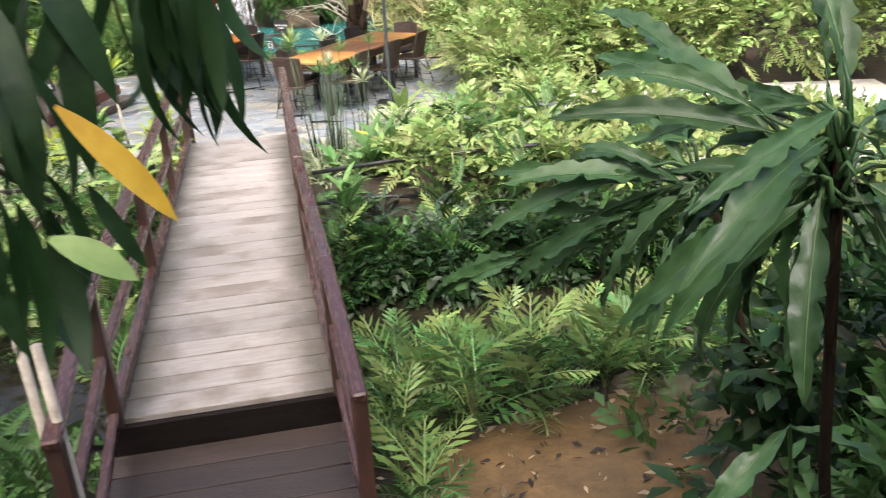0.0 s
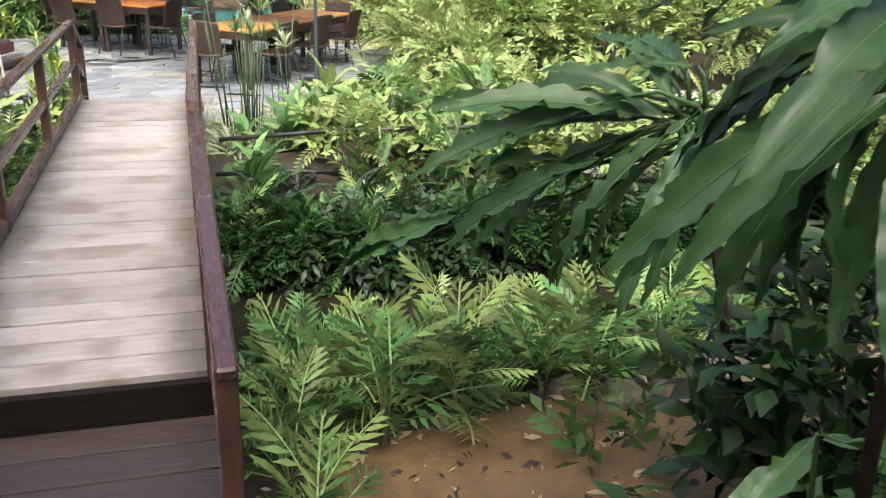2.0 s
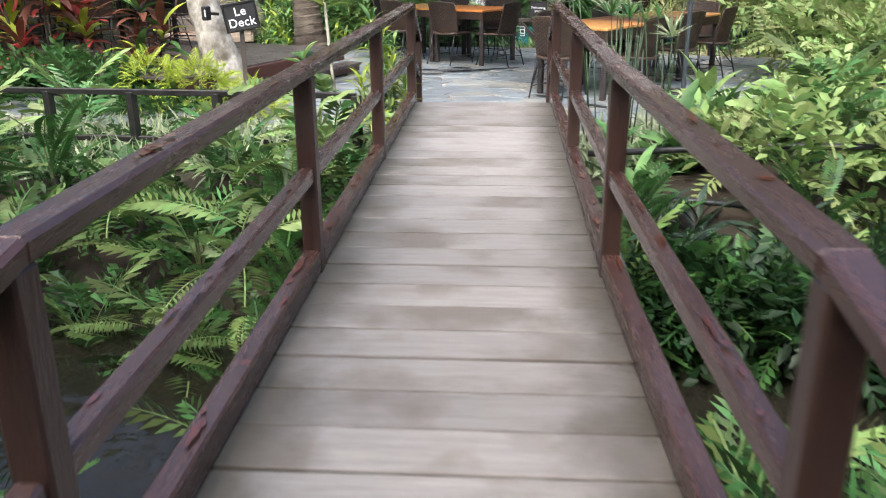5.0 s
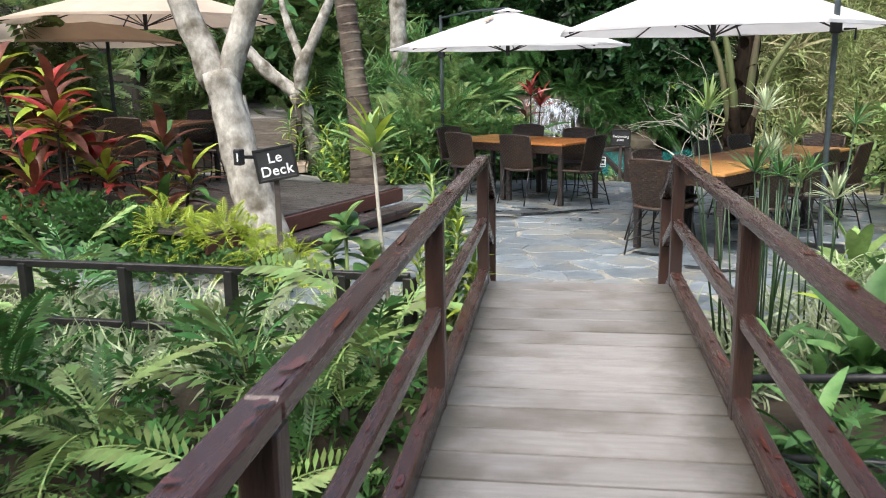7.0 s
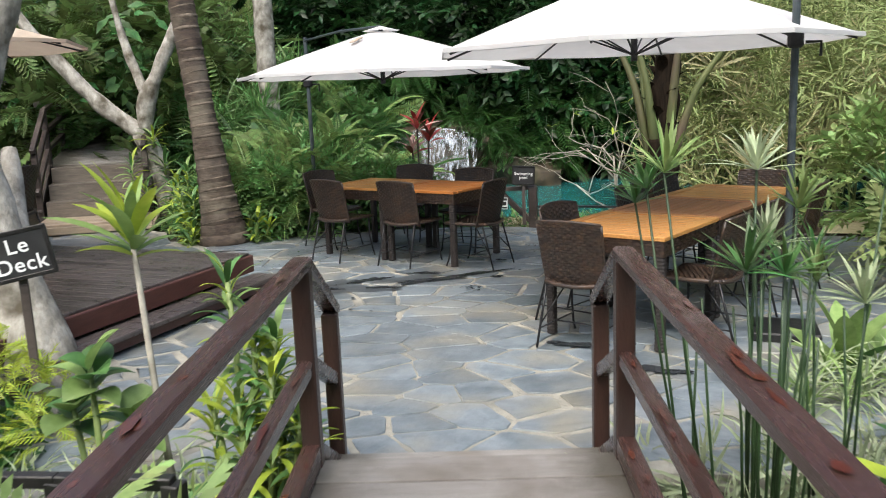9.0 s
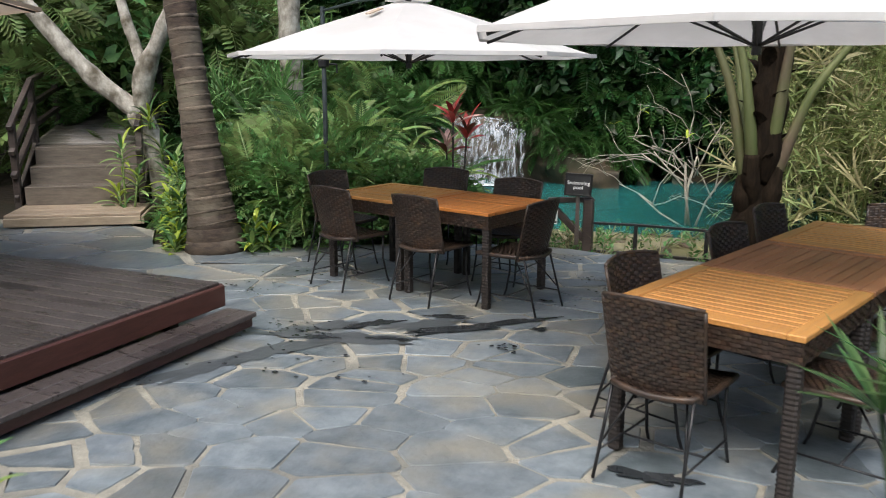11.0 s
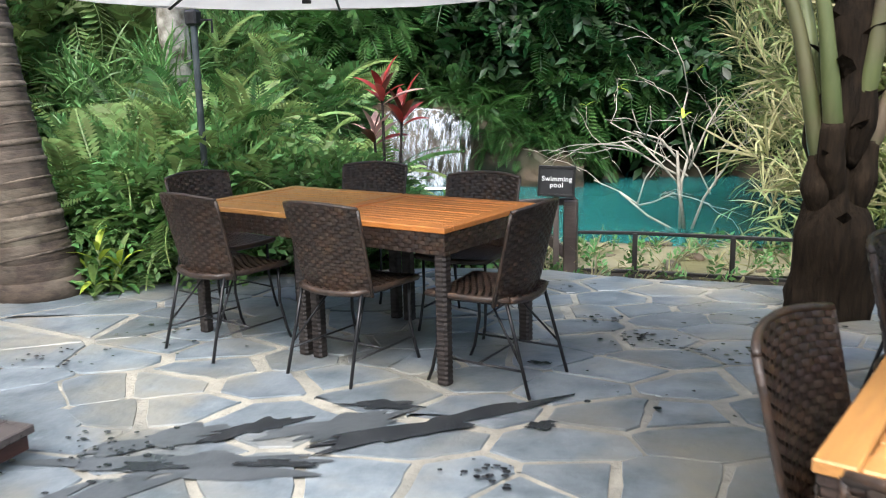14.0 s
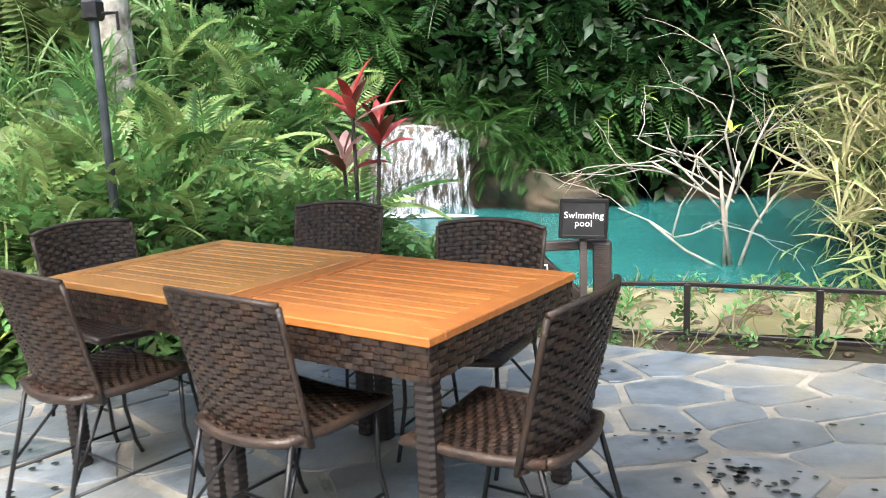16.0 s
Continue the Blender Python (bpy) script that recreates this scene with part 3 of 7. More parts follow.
def back_surface(s, t):
    w = 0.215 + 0.015 * t
    x = (s - 0.5) * 2
    y = -0.20 - 0.10 * t + 0.055 * x * x
    return (x * w, y, 0.405 + 0.445 * t - 0.02 * t * x * x), (0.12 * x, -1, 0.1)


def seat_surface(s, t):
    x = (s - 0.5) * 2
    round_off = 1 - 0.16 * max(0, 0.35 - t) / 0.35
    return (x * 0.215 * round_off, -0.235 + 0.44 * t + 0.03 * x * x * (1 - t), 0.445 - 0.012 * (1 - x * x)), (0, 0, 1)


def offset(fn, d):
    def g(s, t):
        p, n = fn(s, t)
        return tuple(Vector(p) + Vector(n).normalized() * d), tuple(-Vector(n))
    return g


def sheet(fn, d, cols, rows):
    sh = Shape()
    for j in range(rows + 1):
        for i in range(cols + 1):
            p, n = fn(i / cols, j / rows)
            sh.v.append(tuple(Vector(p) + Vector(n).normalized() * d))
    for j in range(rows):
        for i in range(cols):
            a = j * (cols + 1) + i
            sh.f.append((a, a + 1, a + cols + 2, a + cols + 1))
    return sh


def dining_chair(at):
    c = thing("dining_chair", "dark brown woven wicker dining chair on thin black metal legs", "chair", at, "wicker chairs on the terrace")
    b = part("backrest", weave(back_surface, 14, 24, 0.006), WICKER, c, smooth=True)
    part("weave_inside", weave(offset(back_surface, -0.012), 14, 24, 0.006), WICKER, b, smooth=True)
    part("core", sheet(back_surface, -0.006, 8, 4), WICKER_CORE, b, smooth=True)
    rim = [Vector(back_surface(s, 1.0)[0]) + Vector((0, 0.006, 0.004)) for s in np.linspace(0, 1, 9)]
    part("top_rim", Shape().tube(rim, 0.011, 6), WICKER, b, smooth=True)
    for s in (0, 1):
        edge = [Vector(back_surface(s, t)[0]) + Vector((0, 0.006, 0)) for t in np.linspace(0, 1, 6)]
        part("side_rim", Shape().tube(edge, 0.010, 6), WICKER, b, smooth=True)
    st = part("seat", weave(seat_surface, 14, 24, 0.0055), WICKER, c, smooth=True)
    part("core", sheet(seat_surface, -0.008, 6, 4), WICKER_CORE, st, smooth=True)
    loop = []
    for s, t in [(k / 8, 0) for k in range(9)] + [(1, k / 6) for k in range(1, 7)] + [(1 - k / 8, 1) for k in range(1, 9)] + [(0, 1 - k / 6) for k in range(1, 7)]:
        p = Vector(seat_surface(s, t)[0])
        loop.append(p + Vector((0, 0, -0.012)))
    part("seat_rim", Shape().tube(loop, 0.017, 6), WICKER, st, smooth=True)
    for sx in (-1, 1):
        part("leg", Shape().tube([(sx * 0.19, -0.19, 0.43), (sx * 0.195, -0.24, 0.25), (sx * 0.205, -0.31, 0.0)], 0.0085, 6), STEEL, c, smooth=True)
        part("leg", Shape().tube([(sx * 0.19, 0.17, 0.43), (sx * 0.192, 0.165, 0.22), (sx * 0.20, 0.20, 0.06), (sx * 0.20, 0.225, 0.0)], 0.0085, 6), STEEL, c, smooth=True)
        part("stretcher", Shape().tube([(sx * 0.2, -0.275, 0.125), (sx * 0.197, 0.18, 0.125)], 0.006, 5), STEEL, c, smooth=True)
        part("brace", Shape().tube([(sx * 0.197, -0.26, 0.16), (sx * 0.1, -0.05, 0.42)], 0.006, 5), STEEL, c, smooth=True)
    part("stretcher", Shape().tube([(-0.197, -0.05, 0.125), (0.197, -0.05, 0.125)], 0.006, 5), STEEL, c, smooth=True)
    return c


chair_one = dining_chair(pose(-4.50, 15.20, 0, 0, 0, -17))


def side_weave(length, height, cols, rows):
    return weave(lambda s, t: (((s - 0.5) * length, 0, (t - 0.5) * height), (0, -1, 0)), cols, rows, 0.005)


def woven_leg():
    """A square leg wrapped in wicker: bands that bulge between tight turns."""
    sh = Shape()
    rows = 30
    for r in range(rows * 2 + 1):
        h = 0.029 if r % 2 == 0 else 0.0318
        c = 0.011
        z = 0.004 + 0.70 * r / (rows * 2)
        sh.v += [(-h + c, -h, z), (h - c, -h, z), (h, -h + c, z), (h, h - c, z), (h - c, h, z), (-h + c, h, z), (-h, h - c, z), (-h, -h + c, z)]
        if r:
            k = r * 8
            for i in range(8):
                sh.f.append((k - 8 + i, k - 8 + (i + 1) % 8, k + (i + 1) % 8, k + i))
    sh.f += [tuple(range(8))[::-1], tuple(rows * 16 + i for i in range(8))]
    return sh.mesh("leg", WICKER_CORE)


WOVEN_LEG = woven_leg()


def dining_table(at, wood, label, sx, sy, slatted_across):
    t = thing("dining_table", label, "table", at, "teak-topped wicker tables on the terrace")
    top = 0.75
    for s in (-1, 1):
        part("border_board", Shape().box((sx - 0.006, 0.075, 0.028), (0, s * (sy / 2 - 0.04), top - 0.014), 0.004), wood, t)
        part("border_board", Shape().box((0.075, sy - 0.158, 0.028), (s * (sx / 2 - 0.04), 0, top - 0.014), 0.004), wood, t)
    n = 12
    inner = (sx if slatted_across else sy) - 0.158
    gap = 0.010 if slatted_across else 0.005
    w = inner / n
    ln = (sy if slatted_across else sx) - 0.162
    me = Shape().box((w - gap, ln, 0.024) if slatted_across else (ln, w - gap, 0.024), c=0.003).mesh("slat", wood)
    for i in range(n):
        k = -inner / 2 + w * (i + 0.5)
        part("slat", me, wood, t, at=pose(k if slatted_across else 0, 0 if slatted_across else k, top - 0.017 + R.uniform(-0.001, 0.001)))
    part("underlay", Shape().box((sx - 0.1, sy - 0.1, 0.008), (0, 0, top - 0.036)), WICKER_CORE, t)
    for s in (-1, 1):
        a = part("apron", side_weave(sx - 0.02, 0.10, 22, 5), WICKER, t, at=pose(0, s * (sy / 2 - 0.012), top - 0.078, 0, 0, 0 if s < 0 else 180), smooth=True)
        part("core", Shape().box((sx - 0.03, 0.012, 0.098), (0, 0.014, 0)), WICKER_CORE, a)
        a = part("apron", side_weave(sy - 0.02, 0.10, 20, 5), WICKER, t, at=pose(s * (sx / 2 - 0.012), 0, top - 0.078, 0, 0, 90 if s > 0 else -90), smooth=True)
        part("core", Shape().box((sy - 0.03, 0.012, 0.098), (0, 0.014, 0)), WICKER_CORE, a)
        for q in (-1, 1):
            part("leg", WOVEN_LEG, WICKER, t, at=pose(s * (sx / 2 - 0.045), q * (sy / 2 - 0.045), 0))
    return t


# the table by the pool: two square tables pushed together
LONG = Vector((-0.955, 0.296))
SHORT = Vector((0.296, 0.955))
A = Vector((-3.80, 14.765))
rot_main = math.degrees(math.atan2(-LONG.y, -LONG.x))
for k, wood, lab in ((0, TEAK_WARM, "square reddish teak slatted table with dark woven wicker apron and legs"), (1, TEAK, "square lighter teak slatted table with dark woven wicker apron and legs")):
    c = A + LONG * (0.438 + 0.878 * k) + SHORT * 0.435
    dining_table(pose(c.x, c.y, 0, 0, 0, rot_main), wood, lab, 0.872, 0.87, False)


def chair_at(x, y, face):
    """A copy of the chair whose sitter looks towards the direction face (degrees from +x)."""
    return copy_thing(chair_one, pose(x, y, 0, 0, 0, face - 90))


chair_one.matrix_basis = pose(-4.335, 15.01, 0, 0, 0, -18.4)
for x, y, turn in ((-5.155, 15.19, -20.9), (-3.66, 15.0, 75), (-3.985, 15.78, 170), (-4.84, 16.31, 178.5), (-5.56, 15.80, 248)):
    chair_at(x, y, turn + 90)

# the row of three tables beside the bridge end
ROW = Vector((0.347, 0.938))
SIDE = Vector((0.938, -0.347))
B0 = Vector((-2.535, 12.735))
row_deg = math.degrees(math.atan2(ROW.y, ROW.x))
for k, wood, lab, across in ((0, TEAK, "square honey-coloured teak slatted table with wicker apron", True), (1, TEAK_DARK, "square darker teak table with open slats and wicker apron", False), (2, TEAK, "square teak slatted table at the end of the row", True)):
    c = B0 + ROW * (0.465 + 0.945 * k) + SIDE * 0.445
    dining_table(pose(c.x, c.y, 0, 0, 0, row_deg), wood, lab, 0.93, 0.89, across)
p = B0 + SIDE * 0.32 + ROW * 0.03
chair_at(p.x, p.y, row_deg + 2)
for x, y in ((-2.294, 13.13), (-1.89, 14.24), (-1.66, 15.16)):
    chair_at(x, y, 335)
for d, turn in ((0.5, 90), (1.45, 84), (2.4, 94)):
    p = B0 + ROW * d + SIDE * 0.93
    chair_at(p.x, p.y, row_deg + turn)
p = B0 + ROW * 3.0 + SIDE * 0.45
chair_at(p.x, p.y, row_deg + 180)


# ---- parasols ----
def parasol(at, label, canvas, radius, edge, apex, pole_at, turn, sides=8):
    """A cantilever parasol: canopy of gores over ribs, hung from an arm on a side pole."""
    u = thing("cantilever_parasol", label, "parasol", at, "parasols over the tables")
    rise = apex - edge
    ring = [(math.cos(radians(turn) + math.tau * i / sides), math.sin(radians(turn) + math.tau * i / sides)) for i in range(sides)]
    sh = Shape()
    for i in range(sides):
        a, b = ring[i], ring[(i + 1) % sides]
        rows, base = 6, len(sh.v)
        for j in range(rows + 1):
            t = 0.07 + 0.93 * j / rows
            for q in range(5):
                k = q / 4
                dip = 0.018 * radius * math.sin(math.pi * k) * t
                x = (a[0] * (1 - k) + b[0] * k) * radius * t
                y = (a[1] * (1 - k) + b[1] * k) * radius * t
                sh.v.append((x, y, apex - rise * t ** 1.08 - dip * 0.8))
        for j in range(rows):
            for q in range(4):
                c = base + j * 5 + q
                sh.f.append((c, c + 1, c + 6, c + 5))
    can = part("canopy", sh, canvas, u, smooth=True)
    cap = Shape()
    for i in range(sides):
        cap.v.append((ring[i][0] * radius * 0.13, ring[i][1] * radius * 0.13, apex - 0.015))
    cap.v.append((0, 0, apex + 0.035))
    cap.f += [(i, (i + 1) % sides, sides) for i in range(sides)]
    part("vent", cap, canvas, can)
    for i in range(sides):
        a, b = ring[i], ring[(i + 1) % sides]
        va = [(a[0] * radius, a[1] * radius, edge), (b[0] * radius, b[1] * radius, edge)]
        hem = Shape().beam(va[0], va[1], 0.008, 0.03, c=0.001)
        part("hem", hem, canvas, can)
        part("rib", Shape().tube([(0, 0, apex - 0.05), (a[0] * radius * 0.97, a[1] * radius * 0.97, edge - 0.022)], 0.009, 6), STEEL, u)
        part("strut", Shape().tube([(0, 0, edge - 0.06), (a[0] * radius * 0.5, a[1] * radius * 0.5, edge + rise * 0.45)], 0.007, 5), STEEL, u)
    part("hub", Shape().tube([(0, 0, edge - 0.1), (0, 0, apex + 0.02)], 0.025, 10), STEEL, u)
    d = Vector((-0.12, -1.0, 0)).normalized()
    k = 0.34 * radius
    strap = [(d.x * k * q, d.y * k * q, apex - rise * (0.34 * q) ** 1.08 * 0.93 + h) for q, h in ((0.8, 0.004), (0.9, 0.022), (1.05, 0.022), (1.15, 0.002))]
    part("strap", Shape().beam(strap[0], strap[3], 0.05, 0.012, 0.002), CANVAS_BEIGE, can, "small beige strap loop")
    px, py = pole_at
    part("pole", Shape().tube([(px, py, 0.06), (px, py, 2.42)], 0.025, 12), POLE_GREY, u)
    part("base_plate", Shape().box((0.42, 0.42, 0.06), (px, py, 0.03), 0.01), STEEL, u)
    part("arm", Shape().tube([(px, py, 2.38), (px * 0.5, py * 0.5, apex + 0.06), (0, 0, apex + 0.03)], 0.014, 8), POLE_GREY, u)
    part("clamp", Shape().box((0.095, 0.095, 0.11), (px, py, edge - 0.03), 0.015), STEEL, u)
    part("crank", Shape().tube([(px + 0.06, py, edge - 0.05), (px + 0.15, py, edge - 0.05), (px + 0.15, py, edge - 0.14)], 0.01, 6), STEEL, u)
    return u


parasol(pose(-4.72, 15.40, 0), "off-white canvas cantilever parasol over the poolside table", CANVAS, 1.52, 1.90, 2.35, (-1.53, 1.30), 17)
parasol(pose(-2.0, 13.6, 0), "off-white canvas cantilever parasol over the row of tables", CANVAS, 1.52, 1.96, 2.49, (1.05, -0.58), -4)
parasol(pose(-8.3, 12.9, 0.33), "beige canvas parasol over the timber platform", CANVAS_BEIGE, 1.6, 1.92, 2.35, (-1.35, 0.7), 10)
parasol(pose(-10.2, 13.4, 0.33), "beige canvas parasol further along the platform", CANVAS_BEIGE, 1.5, 1.72, 2.2, (-1.2, 0.9), 30)

# ---- timber platform beside the terrace ----
PLAT = pose(-5.42, 13.68, 0, 0, 0, -3)
platform = thing("timber_platform", "low dark wet timber dining platform with a step", "platform", PLAT)
for i in range(26):
    part("plank", Shape().box((5.6, 0.118, 0.03), (-2.8, -0.06 - i * 0.122, 0.313), 0.004), PLATFORM, platform)
part("fascia", Shape().box((0.04, 3.2, 0.15), (0.02, -1.59, 0.235)), FASCIA, platform)
part("fascia", Shape().box((5.6, 0.04, 0.15), (-2.8, 0.02, 0.235)), FASCIA, platform)
for i in range(2):
    part("step_board", Shape().box((0.125, 3.05, 0.035), (0.10 + i * 0.13, -1.5, 0.125), 0.005), PLATFORM, platform)
part("step_fascia", Shape().box((0.03, 3.05, 0.075), (0.24, -1.5, 0.07)), FASCIA, platform)
for y in (-0.25, -1.2, -2.2):
    part("step_support", Shape().box((0.2, 0.06, 0.10), (0.12, y, 0.05)), DARK_WOOD, platform)
for x in (-0.3, -2.5, -5.2):
    for y in (-0.2, -2.9):
        part("footing", Shape().box((0.1, 0.1, 0.30), (x, y, 0.149)), DARK_WOOD, platform)
for x, y, turn in ((-8.2, 13.0, 10), (-9.6, 12.2, 4)):
    t = dining_table(pose(x, y, 0.328, 0, 0, turn), TEAK_DARK, "square teak table with wicker legs on the platform", 0.9, 0.9, True)
    for a in (0, 90, 180, 270):
        c = copy_thing(chair_one, pose(x + 0.62 * math.cos(radians(a + turn)), y + 0.62 * math.sin(radians(a + turn)), 0.328, 0, 0, a + turn + 90))

# ---- stairs at the back of the terrace ----
STAIR = pose(-8.75, 16.75, 0, 0, 0, 32)
stairs = thing("timber_stairs", "dark timber stairs with pale bottom platform and black handrail", "stairs", STAIR)
for i in range(5):
    part("landing_board", Shape().box((1.5, 0.16, 0.035), (-0.78, 0.02 + i * 0.165, 0.135)), PALE_WOOD, stairs)
part("landing_fascia", Shape().box((1.5, 0.035, 0.1), (-0.78, -0.08, 0.07)), PALE_WOOD, stairs)
part("landing_fascia", Shape().box((0.035, 0.85, 0.1), (-0.01, 0.34, 0.07)), PALE_WOOD, stairs)
for i in range(3):
    z = 0.155 + 0.22 * (i + 1)
    part("riser", Shape().box((1.3, 0.03, 0.20), (-0.85, 0.72 + i * 0.29, z - 0.125)), STEP_WOOD, stairs)
    part("tread", Shape().box((1.3, 0.31, 0.035), (-0.85, 0.86 + i * 0.29, z - 0.012)), STEP_WOOD, stairs)
for i in range(20):
    y = 1.69 + i * 0.176
    part("walkway_board", Shape().box((1.5, 0.168, 0.035)), DECK, stairs, at=pose(-0.85, y, 0.83 + (y - 1.6) * 0.135, 7.7, 0, 0))
for i in range(3):
    z = 1.29 + 0.19 * (i + 1)
    part("riser", Shape().box((1.5, 0.03, 0.18), (-0.85, 5.20 + i * 0.3, z - 0.10)), STEP_WOOD, stairs)
    part("tread", Shape().box((1.5, 0.32, 0.035), (-0.85, 5.35 + i * 0.3, z - 0.012)), STEP_WOOD, stairs)
for x in (-0.12, -1.58):
    part("stringer", Shape().beam((x, 0.70, 0.16), (x, 1.66, 0.74), 0.05, 0.24), DARK_WOOD, stairs)
    part("stringer", Shape().beam((x, 1.66, 0.74), (x, 5.2, 1.22), 0.05, 0.16), DARK_WOOD, stairs)
    for y, z in ((0.72, 0.1), (1.66, 0.6), (2.85, 0.8), (4.0, 0.95), (5.2, 1.1)):
        part("baluster_post", Shape().box((0.08, 0.08, 1.05), (x, y, z + 0.525)), DARK_WOOD, stairs)
    for lift in (0.0, -0.3, -0.58):
        part("handrail" if lift == 0 else "middle_rail", Shape().beam((x, 0.62, 1.10 + lift), (x, 1.66, 1.66 + lift), 0.07, 0.06), DARK_WOOD, stairs)
        part("handrail" if lift == 0 else "middle_rail", Shape().beam((x, 1.66, 1.66 + lift), (x, 5.25, 2.15 + lift), 0.07, 0.06), DARK_WOOD, stairs)
for x, y, z in ((-0.2, 1.8, 0.76), (-0.2, 3.4, 0.96), (-0.2, 5.1, 1.2), (-1.5, 1.8, 0.76), (-1.5, 3.4, 0.96), (-1.5, 5.1, 1.2)):
    part("support_post", Shape().box((0.1, 0.1, z + 0.2), (x, y, (z - 0.2) / 2)), DARK_WOOD, stairs)


# ---- fences ----
def rail_fence(label, posts, top, low, foot, radius):
    f = thing("garden_fence", label, "fence", pose(posts[0][0], posts[0][1], 0))
    o = Vector((posts[0][0], posts[0][1], 0))
    for x, y in posts:
        part("post", Shape().box((radius * 2, radius * 2, top - foot), (x - o.x, y - o.y, (top + foot) / 2), 0.004), BLACK_PAINT, f)
    for a, b in zip(posts, posts[1:]):
        for z in (top, low):
            part("rail", Shape().beam((a[0] - o.x, a[1] - o.y, z), (b[0] - o.x, b[1] - o.y, z), radius * 1.5, radius * 1.4, 0.004), BLACK_PAINT, f)
    return f


rail_fence("low black timber rail fence along the poolside edge", [(-3.75, 18.02), (-3.21, 18.07), (-2.463, 18.01), (-1.72, 17.95), (-0.98, 17.88), (-0.24, 17.76), (0.5, 17.6)], 0.15, -0.165, -0.27, 0.02)
fence_posts = [(-3.06, 9.30)] + [(-3.459 - 0.70 * i, 9.223 - 0.15 * i) for i in range(8)]
rail_fence("low black timber rail fence in front of the fern bed", fence_posts, 0.475, 0.10, -0.25, 0.032)
gate = thing("gate_post", "stout dark timber post with a diagonal brace at the pool gate", "post", pose(-3.76, 18.0, -0.06))
part("post", Shape().box((0.11, 0.10, 0.68), (0.04, 0, 0.14), 0.01), DARK_WOOD, gate)
part("crossbar", Shape().beam((-0.42, 0, 0.44), (0.08, 0, 0.47), 0.05, 0.06), DARK_WOOD, gate)
part("brace", Shape().beam((-0.40, 0.01, 0.40), (0.0, 0.01, 0.02), 0.06, 0.07), DARK_WOOD, gate)
part("brace", Shape().beam((-0.42, 0.03, 0.0), (-0.42, 0.03, 0.47), 0.05, 0.05), DARK_WOOD, gate)


def lettering(text, size, at, parent, mat):
    cu = bpy.data.curves.new("lettering", "FONT")
    cu.body, cu.size, cu.align_x, cu.align_y, cu.extrude, cu.space_line, cu.offset = text, size, "CENTER", "CENTER", 0.0015, 0.9, size * 0.012
    cu.space_character = 1.08
    ob = bpy.data.objects.new("lettering", cu)
    scene.collection.objects.link(ob)
    me = bpy.data.meshes.new_from_object(ob.evaluated_get(bpy.context.evaluated_depsgraph_get()))
    bpy.data.objects.remove(ob)
    me.materials.clear()
    me.materials.append(mat)
    return part("lettering", me, mat, parent, "white hand-painted lettering", at=at)


def board_sign(label, at, w, h, centre, text, size, post_top, tilt):
    s = thing("chalkboard_sign", label, "sign", at)
    b = part("board", Shape().box((w, 0.022, h), c=0.004), BOARD, s, at=pose(0, 0, centre, 0, tilt, 0))
    for dx, dz, sx, sz in ((0, h / 2, w + 0.02, 0.022), (0, -h / 2, w + 0.02, 0.022), (w / 2, 0, 0.022, h), (-w / 2, 0, 0.022, h)):
        part("frame", Shape().box((sx, 0.03, sz), (dx, -0.001, dz), 0.003), BLACK_PAINT, b)
    part("post", Shape().box((0.045, 0.03, post_top), (0, 0.03, post_top / 2 - 0.05), 0.004), DARK_WOOD, s)
    lettering(text, size, pose(0, -0.0125, -0.005, 90, 0, 0), b, CHALK)
    return s


board_sign("small black chalkboard sign reading Swimming pool on a post", pose(-3.822, 17.90, -0.12, 0, 0, 14), 0.275, 0.225, 0.70, "Swimming\npool", 0.055, 0.64, 3)
board_sign("small black chalkboard sign reading Le Deck on a stake", pose(-4.87, 10.57, 0, 0, 0, 38), 0.30, 0.245, 0.94, "Le\nDeck", 0.112, 0.90, -9)
notice = thing("notice_plate", "small white notice plate with dark pictogram on the gate", "sign", pose(-4.10, 17.95, 0.20))
part("plate", Shape().box((0.09, 0.008, 0.16)), CHALK, notice)
part("printed_bar", Shape().box((0.075, 0.002, 0.03), (0, -0.006, 0.055)), BOARD, notice)
part("printed_bar", Shape().box((0.05, 0.002, 0.05), (0, -0.006, 0.0)), BOARD, notice)
part("printed_bar", Shape().box((0.075, 0.002, 0.02), (0, -0.006, -0.055)), BOARD, notice)


# ---- rocks and waterfall ----
def boulder(at, size, mat, label, seed, name="boulder"):
    bm = bmesh.new()
    bmesh.ops.create_icosphere(bm, subdivisions=3, radius=1)
    for v in bm.verts:
        d = v.co.normalized()
        k = 1 + 0.35 * noise.noise(d * 1.6 + Vector((seed, 0, 0))) + 0.14 * noise.noise(d * 4 + Vector((0, seed, 0)))
        v.co = Vector((d.x * size[0], d.y * size[1], d.z * size[2])) * k
    me = bpy.data.meshes.new(name)
    bm.to_mesh(me)
    bm.free()
    me.materials.append(mat)
    me.polygons.foreach_set("use_smooth", [True] * len(me.polygons))
    ob = new(name, me)
    ob.matrix_basis = at
    return tagged(ob, label, "rock")


